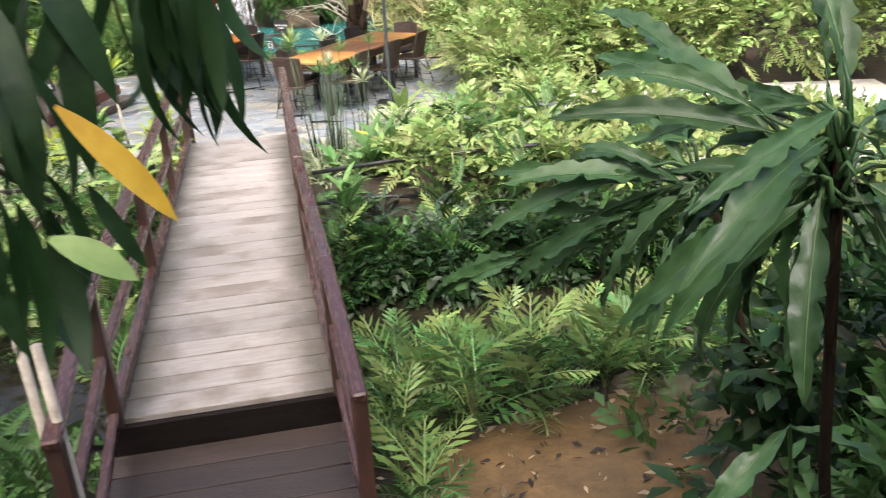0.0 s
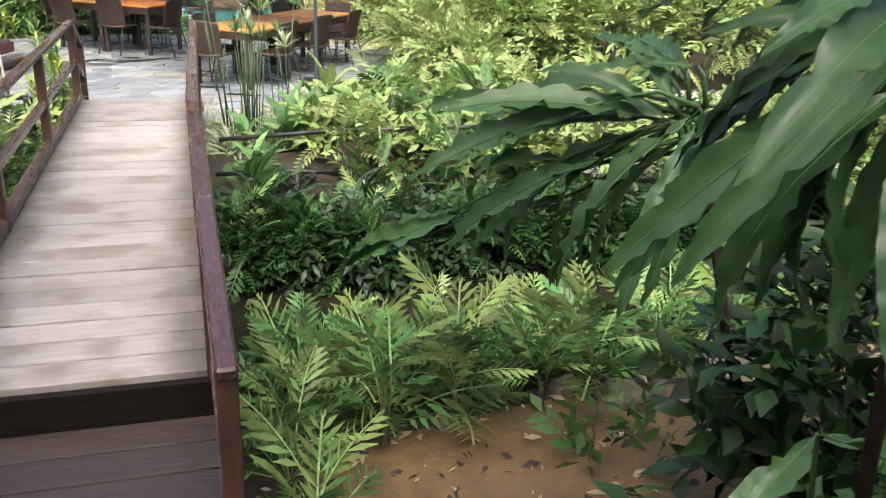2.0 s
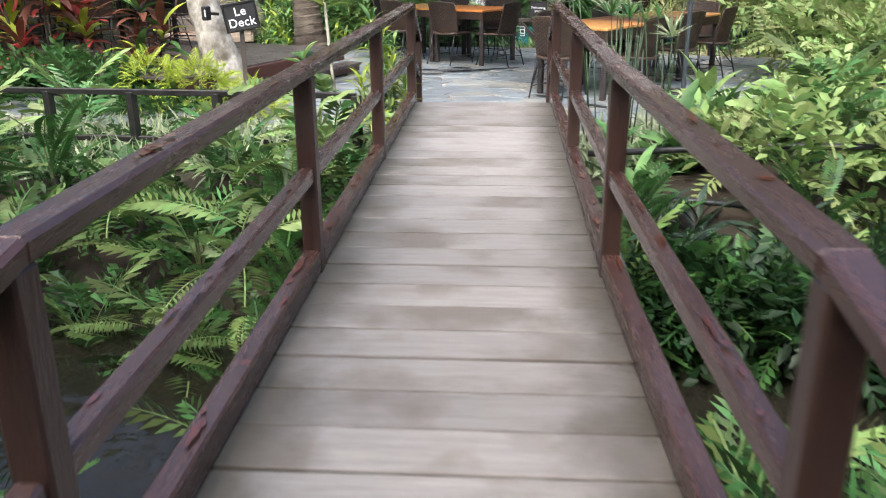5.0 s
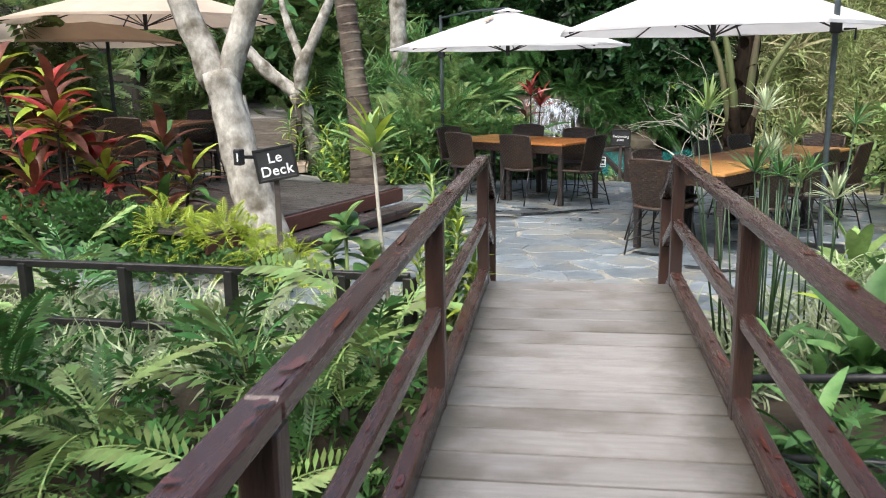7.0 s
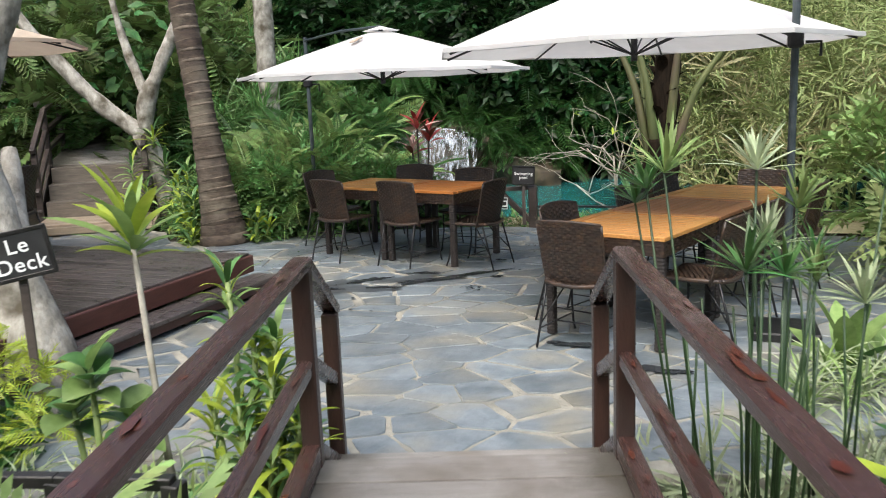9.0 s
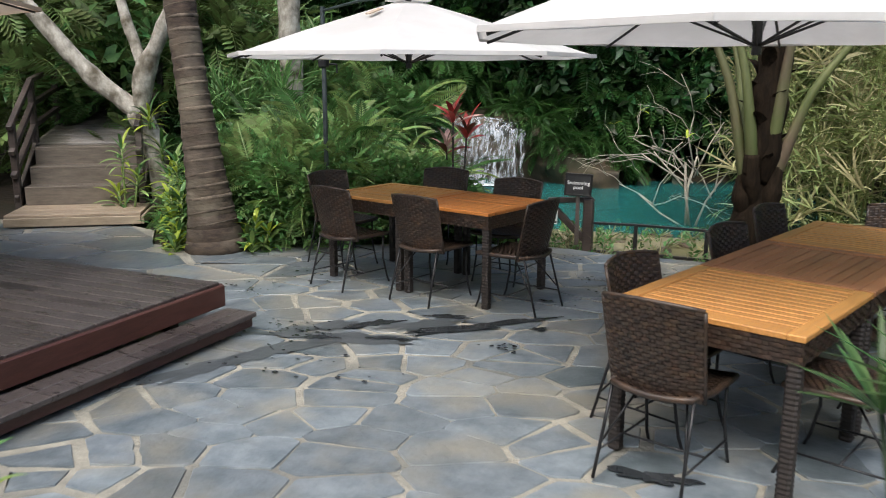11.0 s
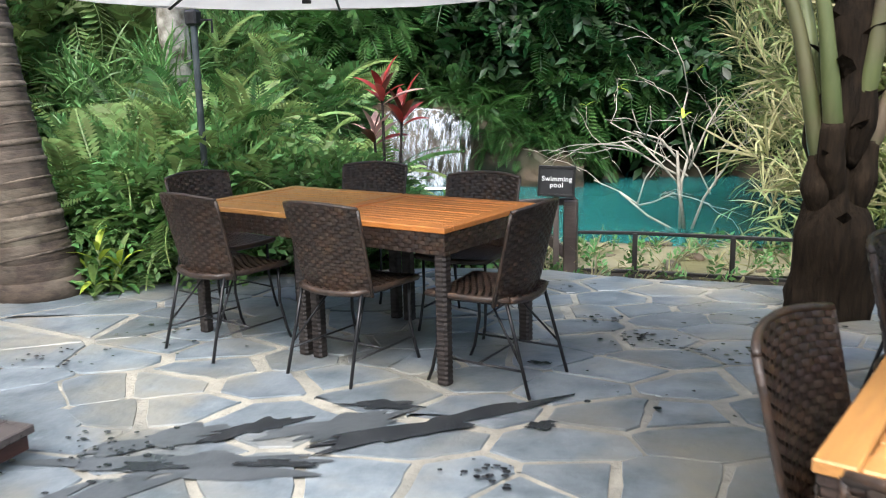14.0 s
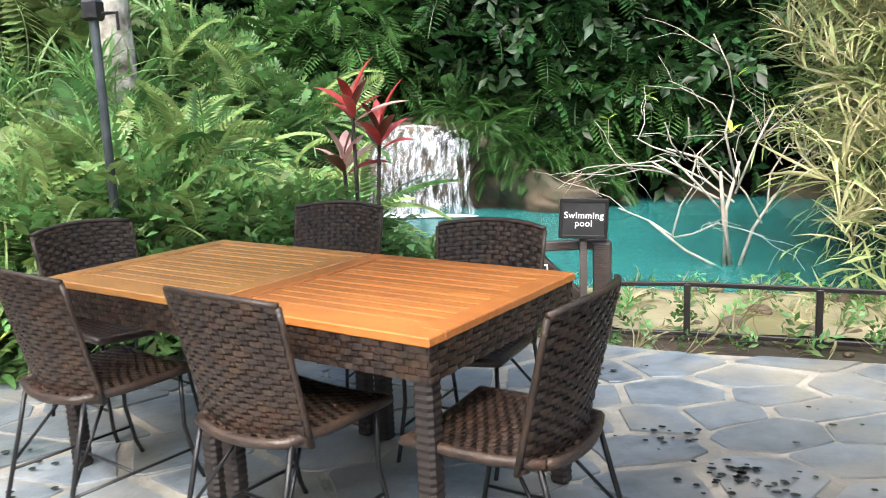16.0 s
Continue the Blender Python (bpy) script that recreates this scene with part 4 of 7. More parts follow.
ledge_v, ledge_f = [], []
cols, rows_n = 44, 22
for j in range(rows_n + 1):
    for i in range(cols + 1):
        s, t = i / cols, j / rows_n
        x = -9.6 + 5.2 * s
        prof = np.interp(x, [-9.6, -8.9, -8.1, -7.2, -6.3, -5.8, -5.2, -4.4], [0.55, 0.75, 0.88, 0.95, 0.9, 0.55, 0.25, 0.0])
        if t < 0.6:
            z = -0.7 + (prof + 0.7) * (t / 0.6)
            y = 24.05 + 0.25 * math.sin(x * 1.7) + 0.20 * (1 - t / 0.6) - 0.12 * math.sin(t / 0.6 * 3.1)
        else:
            z = prof + 0.25 * ((t - 0.6) / 0.4)
            y = 24.05 + 0.25 * math.sin(x * 1.7) + 2.4 * ((t - 0.6) / 0.4) ** 1.3
        q = Vector((x * 1.3, y * 1.3, z * 2))
        y += 0.22 * noise.noise(q * 1.2) + 0.10 * noise.noise(q * 3.5)
        z += 0.10 * noise.noise(q * 1.7 + Vector((9, 0, 0)))
        ledge_v.append((x, y, z))
for j in range(rows_n):
    for i in range(cols):
        a = j * (cols + 1) + i
        ledge_f.append((a, a + 1, a + cols + 2, a + cols + 1))
fall = thing("waterfall", "small white waterfall spilling over a tan travertine ledge", "waterfall", pose(0, 0, 0))
part("ledge", Shape().add(ledge_v, ledge_f), TUFA, fall, "tan mossy travertine ledge", smooth=True)


def curtain(x0, x1, top, y, lip, mat):
    sh = Shape()
    n, k = 26, 16
    for j in range(k + 1):
        t = j / k
        for i in range(n + 1):
            s = i / n
            x = x0 + (x1 - x0) * s + (0.05 + 0.16 * t) * noise.noise((s * 6, t * 2, x0)) + 0.08 * (s - 0.5) * t
            arc = lip * math.sqrt(t) if t > 0 else 0
            yy = y - arc - 0.10 * noise.noise((x * 4, t * 1.2, 3)) - 0.04 * noise.noise((x * 14, t * 2, 5))
            z = top - 0.35 * abs(s - 0.45) ** 2 + 0.09 * noise.noise((x * 3, 0, 1)) - (top + 0.27) * t ** 1.25
            sh.v.append((x, yy, z))
    for j in range(k):
        for i in range(n):
            a = j * (n + 1) + i
            sh.f.append((a, a + 1, a + n + 2, a + n + 1))
    return sh


part("water_curtain", curtain(-7.55, -6.36, 0.97, 23.95, 0.38, FALL), FALL, fall, "main curtain of white water", smooth=True)
part("water_curtain", curtain(-7.25, -6.5, 0.97, 23.82, 0.42, FALL), FALL, fall, "broken veil of white water", smooth=True)
part("water_curtain", curtain(-8.2, -7.6, 0.84, 23.9, 0.10, FALL), FALL, fall, "thin side trickle", smooth=True)
part("water_curtain", curtain(-6.42, -6.12, 0.78, 23.82, 0.12, FALL), FALL, fall, "thin side trickle", smooth=True)
FOAM = material("white_foam", (0.72, 0.78, 0.78), (0.85, 0.88, 0.88), 0.5, 8, vary=0.0, bump=0.8, bump_scale=20)
part("foam", disc(-6.9, 23.4, 0.75, 0.22, -0.235, wob=0.4, seed=4), FOAM, fall, "white foam where the water lands")
for i, (x, y, s) in enumerate(((-9.3, 23.4, 0.5), (-5.2, 24.6, 0.55), (-4.5, 25.3, 0.6), (-3.2, 25.9, 0.7), (-1.6, 25.8, 0.7), (0.3, 25.0, 0.7), (-8.3, 22.8, 0.35))):
    boulder(pose(x, y, -0.25), (s, s * 0.8, s * 0.55), TUFA, "tan travertine boulder at the edge of the pool", i * 3.1)
for i in range(46):
    x, y = R.uniform(-3.6, -0.2), R.uniform(17.75, 19.9)
    s = R.uniform(0.03, 0.10)
    boulder(pose(x, y, float(ground_height(x, y)) + s * 0.4, 0, 0, R.uniform(0, 360)), (s, s * 0.75, s * 0.55), TUFA if i % 3 else ROCK, "small pale rock on the pool bank", i * 1.7, "rock")
for i, (u, v, s) in enumerate(((0.75, 3.5, 0.16), (0.95, 3.2, 0.13), (0.7, 3.85, 0.18), (0.9, 4.3, 0.22), (1.0, 4.75, 0.16), (1.1, 2.8, 0.1), (0.8, 2.4, 0.09), (1.2, 1.9, 0.15), (1.2, -1.2, 0.2), (3.6, -1.6, 0.2))):
    q = BRIDGE @ Vector((v, u, 0))
    boulder(pose(q.x, q.y, float(ground_height(q.x, q.y)) + s * 0.35, 0, 0, i * 40), (s, s * 0.8, s * 0.6), ROCK, "grey-brown rock on the creek bank", i * 2.3 + 40, "rock")
bank = Shape()
for j in range(9):
    for i in range(30):
        v, u = 1.5 + i * 0.17, -0.75 + j * 0.2
        q = BRIDGE @ Vector((v, u, 0))
        bank.v.append((q.x, q.y, float(ground_height(q.x, q.y)) + 0.03 + 0.05 * noise.noise((q.x * 2, q.y * 2, 7))))
for j in range(8):
    for i in range(29):
        a = j * 30 + i
        bank.f.append((a, a + 1, a + 31, a + 30))
structure("ground_bank", bank, SAND, "bare orange-brown soil on the near bank", "ground", smooth=True)
pipe = thing("water_pipe", "thin black water pipe along the far bank", "pipe", pose(0, 0, 0))
part("pipe", Shape().tube([BRIDGE @ Vector(p) for p in ((1.25, 4.5, 0.22), (2.4, 4.42, 0.30), (3.4, 4.36, 0.31), (5.2, 4.3, 0.33), (7.5, 4.2, 0.35))], 0.022, 8), STEEL, pipe, smooth=True)
part("pipe", Shape().tube([BRIDGE @ Vector(p) for p in ((1.2, 4.2, -0.02), (1.9, 4.15, 0.0), (2.6, 4.1, -0.05))], 0.02, 8), STEEL, pipe, smooth=True)


# ---- leaf templates: x across, y outward, z up ----
def blade(length, width, droop, segs=6, fold=0.25, tip=0.0, wavy=0.0, seed=0, belly=0.5):
    """A long leaf, folded along its midrib and bending down along its length."""
    r0 = random.Random(seed)
    V, F = [], []
    y = z = 0.0
    ang = 0.0
    for i in range(segs + 1):
        t = i / segs
        w = width / 2 * (math.sin(math.pi * min(1, t ** (math.log(0.5) / math.log(belly)) * 0.97 + 0.03)) ** 0.75)
        if i == segs:
            w = width * 0.02
        k1, k2 = 1 + wavy * r0.uniform(-1, 0.4), 1 + wavy * r0.uniform(-1, 0.4)
        rise = fold * w
        V += [(-w * k1, y, z + rise + wavy * 0.15 * width * r0.uniform(-1, 1)), (0, y, z), (w * k2, y, z + rise + wavy * 0.15 * width * r0.uniform(-1, 1))]
        ang = -droop * (t ** 1.2)
        y += length / segs * math.cos(ang)
        z += length / segs * math.sin(ang)
    for i in range(segs):
        a = i * 3
        F += [(a, a + 1, a + 4, a + 3), (a + 1, a + 2, a + 5, a + 4)]
    return V, F


def frond(length, width, pairs, droop, leaflet=0.05, sweep=0.5, rachis=0.006, hang=0.15, start=0.12):
    """A feather leaf: a thin bent stem with leaflets in pairs; four-cornered faces."""
    V, F = [], []
    pts = []
    y = z = 0.0
    n = pairs
    for i in range(n + 1):
        t = i / n
        ang = -droop * t ** 1.3
        pts.append((y, z, t, ang))
        y += length / n * math.cos(ang)
        z += length / n * math.sin(ang)
    for i in range(n):
        (y0, z0, t0, _), (y1, z1, t1, _) = pts[i], pts[i + 1]
        k = len(V)
        V += [(-rachis, y0, z0), (rachis, y0, z0), (rachis * 0.8, y1, z1), (-rachis * 0.8, y1, z1)]
        F.append((k, k + 1, k + 2, k + 3))
    for i in range(1, n + 1):
        y0, z0, t, ang = pts[i]
        if t < start:
            continue
        ln = width / 2 * max(0.12, math.sin(math.pi * min(1, 0.12 + 0.86 * (t - start) / (1 - start))) ** 0.7) * (1 - 0.15 * t)
        for s in (-1, 1):
            k = len(V)
            dx, dy = s * math.cos(sweep), math.sin(sweep)
            h = -hang * ln
            hw = leaflet / 2
            V += [(0, y0 - hw * 0.5, z0), (dx * ln * 0.5 - 0 * s, y0 + dy * ln * 0.5 - hw, z0 + h * 0.3), (dx * ln, y0 + dy * ln, z0 + h), (dx * ln * 0.45, y0 + dy * ln * 0.45 + hw, z0 + h * 0.3 + hw * 0.25)]
            F.append((k, k + 1, k + 2, k + 3) if s > 0 else (k + 3, k + 2, k + 1, k))
    return V, F


def merge(items):
    """Joins (vertices, faces, matrix) items into one template."""
    V, F = [], []
    for v, f, m in items:
        k = len(V)
        V += [tuple(m @ Vector(p)) for p in v]
        F += [tuple(i + k for i in q) for q in f]
    return V, F


def aim(out, tilt, roll=0.0, scale=1.0, at=(0, 0, 0)):
    """Turns a leaf so that it points to the compass angle out, raised by tilt degrees."""
    return Matrix.Translation(at) @ Euler((0, 0, radians(out - 90))).to_matrix().to_4x4() @ Euler((radians(tilt), 0, 0)).to_matrix().to_4x4() @ Euler((0, radians(roll), 0)).to_matrix().to_4x4() @ Matrix.Scale(scale, 4)


def scatter(name, templates, places, mat, label, category, seed=1):
    """ONE mesh of many leaf sprays: each place is position, outward direction and size."""
    g = np.random.default_rng(seed)
    pos, out, size = places
    n = len(pos)
    pick = g.integers(0, len(templates), n)
    up = np.array([0, 0, 1.0]) + g.normal(0, 0.35, (n, 3))
    f = out / np.linalg.norm(out, axis=1, keepdims=True)
    s = np.cross(f, up)
    s /= np.linalg.norm(s, axis=1, keepdims=True) + 1e-9
    w = np.cross(s, f)
    M = np.stack([s, f, w], axis=2) * size[:, None, None]
    VV, FF, k = [], [], 0
    for q, (tv, tf) in enumerate(templates):
        idx = np.where(pick == q)[0]
        if not len(idx):
            continue
        tv, tf = np.array(tv), np.array(tf)
        v = np.einsum("nij,kj->nki", M[idx], tv) + pos[idx][:, None, :]
        fcs = tf[None] + (np.arange(len(idx)) * len(tv))[:, None, None] + k
        VV.append(v.reshape(-1, 3))
        FF.append(fcs.reshape(-1, tf.shape[1]))
        k += len(idx) * len(tv)
    me = arrays(name, np.concatenate(VV), np.concatenate(FF), mat)
    return tagged(new(name, me), label, category, kind="stuff")


def bush_places(blobs, count, seed, size=(0.8, 1.2), outward=1.0, down=0.0, ground=True):
    """Places for leaf sprays on the shells of rounded masses (x, y, z, rx, ry, rz)."""
    g = np.random.default_rng(seed)
    B = np.array(blobs, float)
    area = (B[:, 3] * B[:, 4] + B[:, 3] * B[:, 5] + B[:, 4] * B[:, 5])
    which = g.choice(len(B), count, p=area / area.sum())
    d = g.normal(size=(count, 3))
    d /= np.linalg.norm(d, axis=1, keepdims=True)
    d[:, 2] = np.where(d[:, 2] < -0.35, -d[:, 2], d[:, 2])
    r = g.uniform(0.62, 1.06, count) ** 0.7
    pos = B[which, :3] + d * B[which, 3:] * r[:, None]
    out = d * outward + g.normal(0, 0.5, (count, 3))
    out[:, 2] -= down
    keep = pos[:, 2] > ground_height(pos[:, 0], pos[:, 1]) - 0.02
    return pos[keep], out[keep], g.uniform(*size, count)[keep]


# ---- templates ----
FROND_MESH = {}
T_FERN = [frond(0.62, 0.26, 20, 1.1, 0.030, 0.35), frond(0.5, 0.22, 18, 0.8, 0.030, 0.35), frond(0.7, 0.28, 22, 1.4, 0.032, 0.35)]
T_SPRAY = [frond(0.34, 0.20, 7, 0.7, 0.055, 0.6), frond(0.28, 0.2, 6, 0.5, 0.06, 0.7), frond(0.42, 0.22, 9, 0.9, 0.05, 0.5)]
T_BIGSPRAY = [frond(0.75, 0.5, 11, 0.9, 0.10, 0.6), frond(0.6, 0.45, 9, 0.7, 0.10, 0.7), frond(0.9, 0.5, 13, 1.2, 0.085, 0.5)]


def leaf_tuft(n, length, width, seed, droop=0.8, tilt=(10, 70), segs=3):
    r0 = random.Random(seed)
    return merge([(*blade(length * r0.uniform(0.7, 1.1), width, droop * r0.uniform(0.6, 1.3), segs), aim(r0.uniform(0, 360), r0.uniform(*tilt))) for _ in range(n)])


def leafy_twig(n, length, leaf_l, leaf_w, seed):
    """A short twig with simple leaves to either side."""
    r0 = random.Random(seed)
    items = []
    for i in range(n):
        t = (i + 1) / n
        side = 1 if i % 2 else -1
        items.append((*blade(leaf_l * r0.uniform(0.75, 1.15), leaf_w, 0.7, 2), aim(90 - side * r0.uniform(25, 70), r0.uniform(-25, 20), r0.uniform(-30, 30), 1, (0, length * t, 0.03 * math.sin(t * 3)))))
    return merge(items)


T_TWIG = [leafy_twig(8, 0.26, 0.11, 0.045, s) for s in range(3)]
T_BROADTWIG = [leafy_twig(7, 0.38, 0.2, 0.085, s + 5) for s in range(3)]
T_GRASS = [leaf_tuft(9, 0.30, 0.014, s, 1.3, (40, 85), 4) for s in range(3)]
T_LONGGRASS = [leaf_tuft(10, 0.55, 0.018, s + 3, 1.5, (45, 85), 4) for s in range(3)]
T_BAMBOO = [leafy_twig(9, 0.5, 0.26, 0.026, s + 11) for s in range(3)]


# ---- ferns beside the bridge and creek ----
def share(name, tv_tf, mat):
    return Shape().add(*tv_tf).mesh(name, mat, True)


FERN_MESHES = [share("frond", frond(0.58, 0.42, 9, 0.9, 0.042, 0.6, hang=0.35, start=0.28), FERN), share("frond", frond(0.52, 0.32, 11, 1.3, 0.036, 0.5, hang=0.4, start=0.22), FERN), share("frond", frond(0.66, 0.40, 10, 0.7, 0.044, 0.7, hang=0.35, start=0.34), LIGHT), share("frond", frond(0.5, 0.34, 9, 1.1, 0.038, 0.6, hang=0.4, start=0.25), FERN)]
DEEP_MESHES = [share("frond", frond(0.6, 0.36, 15, 1.0, 0.034, 0.5, hang=0.3), FERN_DEEP), share("frond", frond(0.7, 0.28, 22, 0.8, 0.032, 0.4), FERN_DEEP)]


def fern(at, meshes, fronds, size, seed, label, group, tilt=(20, 72)):
    r0 = random.Random(seed)
    f = thing("fern", label, "fern", at, group)
    crown = Shape().tube([(0, 0, -0.05), (0, 0, 0.06)], [0.035, 0.02], 7)
    part("crown", crown, BARK, f)
    for i in range(fronds):
        a = 360 * i / fronds + r0.uniform(-18, 18)
        lift = r0.uniform(0.04, 0.34) if i % 2 else 0.04
        part("frond", meshes[r0.randrange(len(meshes))], None, f, at=aim(a, r0.uniform(*tilt), r0.uniform(-25, 25), size * r0.uniform(0.65, 1.15), (0.12 * lift * math.cos(a), 0.12 * lift * math.sin(a), lift)))
        if lift > 0.05:
            part("cane", Shape().tube([(0, 0, 0), (0.12 * lift * math.cos(a), 0.12 * lift * math.sin(a), lift)], 0.005, 5), PETIOLE, f)
    return f


def on_ground(x, y, lift=0.0, turn=0.0):
    return pose(x, y, float(ground_height(x, y)) + lift, 0, 0, turn)


def at_bridge(v, u, lift=0.0, turn=0.0):
    q = BRIDGE @ Vector((v, u, 0))
    return on_ground(q.x, q.y, lift, turn)


GROUP_R = "ferns on the creek bank"
fern_one = fern(at_bridge(1.55, 1.15, 0.12), FERN_MESHES, 17, 1.02, 1, "bright green fern with arching feathery fronds on the creek bank", GROUP_R, (28, 80))
fern_two = fern(at_bridge(2.5, 1.0, 0.12), FERN_MESHES, 15, 0.95, 2, "bright green fern with arching feathery fronds on the creek bank", GROUP_R, (30, 82))
fern_deep = fern(at_bridge(3.4, 1.35, 0.05), DEEP_MESHES, 10, 0.9, 3, "deep green fern in the shade of the creek bank", "shade ferns")
rr = random.Random(12)
for v, u in ((1.45, 0.7), (1.6, 1.6), (1.95, 1.3), (1.9, 0.9), (2.3, 1.45), (2.7, 1.3), (2.9, 0.95), (3.15, 1.5), (3.3, 1.1), (3.6, 1.45), (3.9, 1.1), (4.2, 1.5), (4.5, 1.15), (4.9, 1.6), (5.1, 1.1), (5.6, 1.5), (6.2, 1.3), (1.7, 1.95), (2.5, 1.9), (3.4, 1.95), (4.6, 1.9), (1.4, 0.1), (1.45, -0.5), (1.5, 0.75), (2.0, 0.72), (2.45, 0.8), (2.95, 0.75), (3.3, 0.8)):
    copy_thing(fern_one if rr.random() < 0.6 else fern_two, at_bridge(v, u, rr.uniform(0.02, 0.14), rr.uniform(0, 360)) @ Matrix.Scale(rr.uniform(0.75, 1.1), 4))
for v, u in ((1.5, 4.0), (2.6, 3.95), (3.3, 4.1), (4.1, 4.0), (5.0, 4.1), (6.0, 4.3), (2.9, 4.8), (3.9, 4.9), (4.9, 5.0), (5.8, 5.2)):
    copy_thing(fern_one if rr.random() < 0.5 else fern_deep, at_bridge(v, u, rr.uniform(0.0, 0.15), rr.uniform(0, 360)))
for v, u in ((-0.55, 2.2), (-0.6, 2.9), (-0.5, 3.6), (-0.75, 4.2), (-0.5, 4.8), (-1.2, 3.3), (-1.3, 4.0), (-1.2, 4.7), (-1.9, 3.6), (-1.9, 4.4), (-2.5, 3.9), (-2.6, 4.7), (-3.2, 4.2), (-3.3, 4.9), (-4.0, 4.5), (-4.6, 4.8), (-5.4, 4.6), (-6.2, 4.9)):
    copy_thing(fern_one if rr.random() < 0.55 else fern_deep, at_bridge(v, u, rr.uniform(0.0, 0.12), rr.uniform(0, 360)))
for i in range(17):
    copy_thing(fern_deep if i % 3 else fern_two, at_bridge(1.45 + 0.33 * i + rr.uniform(-0.08, 0.08), 3.5 + rr.uniform(-0.12, 0.12), 0.12, rr.uniform(0, 360)) @ Matrix.Scale(rr.uniform(0.6, 0.85), 4))
for v, u in ((-0.7, 0.6), (-1.2, 1.0), (-1.8, 0.8), (-2.4, 1.2), (-0.8, -0.4), (-1.6, -0.2), (-0.6, -1.2)):
    copy_thing(fern_deep, at_bridge(v, u, 0.05, rr.uniform(0, 360)))
for v, u in ((-3.0, 6.0), (-4.2, 6.1), (-5.2, 5.9), (-6.2, 6.3)):
    copy_thing(fern_one, at_bridge(v, u, 0.1, rr.uniform(0, 360)))
LIGHT_MESHES = [share("frond", frond(0.8, 0.40, 19, 1.2, 0.040, 0.45, hang=0.25, start=0.2), LIGHT), share("frond", frond(0.66, 0.34, 17, 0.9, 0.038, 0.45, hang=0.25, start=0.2), LIGHT)]
fern_light = fern(at_bridge(-1.0, 3.9, 0.2), LIGHT_MESHES, 9, 1.0, 31, "pale green fern with broad arching fronds beside the bridge", "pale ferns", (20, 60))
for v, u in ((-0.65, 4.55), (-1.8, 4.3), (-2.4, 4.0), (-1.5, 3.5), (-3.0, 4.5), (-3.8, 4.2), (-0.7, 5.0), (-0.8, 3.2)):
    copy_thing(fern_light, at_bridge(v, u, rr.uniform(0.08, 0.25), rr.uniform(0, 360)) @ Matrix.Scale(rr.uniform(0.75, 1.05), 4))
PALE_MESHES = [share("frond", frond(0.5, 0.24, 18, 1.5, 0.034, 0.3, hang=0.4), PALE_FERN)]
fern(at_bridge(-2.6, 3.75, 0.3), PALE_MESHES, 4, 0.9, 8, "withered pale fern hanging over the bank", "", (-20, 10))


# ---- large-leaved plant by the steps ----
def torn_leaf(length, width, droop, seed):
    r0 = random.Random(seed)
    V, F = [], []
    segs = 22
    y = z = 0.0
    notch = [1.0] * (segs + 1), [1.0] * (segs + 1)
    for side in notch:
        for i in range(3, segs - 1):
            if r0.random() < 0.24:
                side[i] = r0.uniform(0.5, 0.85)
    for i in range(segs + 1):
        t = i / segs
        w = width / 2 * max(0.03, min(1, (max(0, t - 0.04) / 0.34) ** 0.6, ((1.02 - t) / 0.42) ** 0.7))
        wob = 0.012 * math.sin(i * 1.9 + seed)
        V += [(-w * notch[0][i], y + 0.015 * r0.uniform(-1, 1), z + 0.22 * w + wob * 1.6), (-w * 0.5, y, z + 0.10 * w + wob * 0.5), (0, y, z - 0.006), (w * 0.5, y, z + 0.10 * w - wob * 0.5), (w * notch[1][i], y + 0.015 * r0.uniform(-1, 1), z + 0.22 * w - wob * 1.6)]
        ang = -droop * t ** 1.3
        y += length / segs * math.cos(ang)
        z += length / segs * math.sin(ang)
    for i in range(segs):
        for q in range(4):
            a = i * 5 + q
            F.append((a, a + 1, a + 6, a + 5))
    return V, F


BIG_LEAVES = [share("leaf", torn_leaf(1.0, 0.27, d, s), BROAD) for s, d in ((1, 0.5), (2, 0.9), (3, 1.2), (4, 0.7), (5, 1.5))]
MIDRIB = material("pale_green_midrib", (0.08, 0.14, 0.06), (0.14, 0.22, 0.09), 0.45, 10, vary=0.1)


def leaf_between(plant, base, tip, mesh_index, width_k=1.0, roll=0.0):
    base, tip = Vector(base), Vector(tip)
    d = tip - base
    me = BIG_LEAVES[mesh_index]
    ys = [v.co for v in me.vertices]
    end = Vector((0, max(c.y for c in ys), min(c.z for c in ys)))
    k = d.length / end.length
    lift = math.degrees(math.asin(max(-1, min(1, d.z / d.length)))) + math.degrees(math.atan2(-end.z, end.y))
    az = math.degrees(math.atan2(d.y, d.x))
    m = aim(az, lift, roll, 1, base) @ Matrix.Diagonal((k * width_k, k, k, 1))
    lf = part("leaf", me, BROAD, plant, at=m)
    rib = Shape().tube([Vector(me.vertices[i * 5 + 2].co) + Vector((0, 0, 0.004)) for i in range(0, 22, 3)], [0.005, 0.0045, 0.004, 0.0035, 0.003, 0.0025, 0.002, 0.0015], 5)
    part("midrib", rib, MIDRIB, lf, "pale midrib")


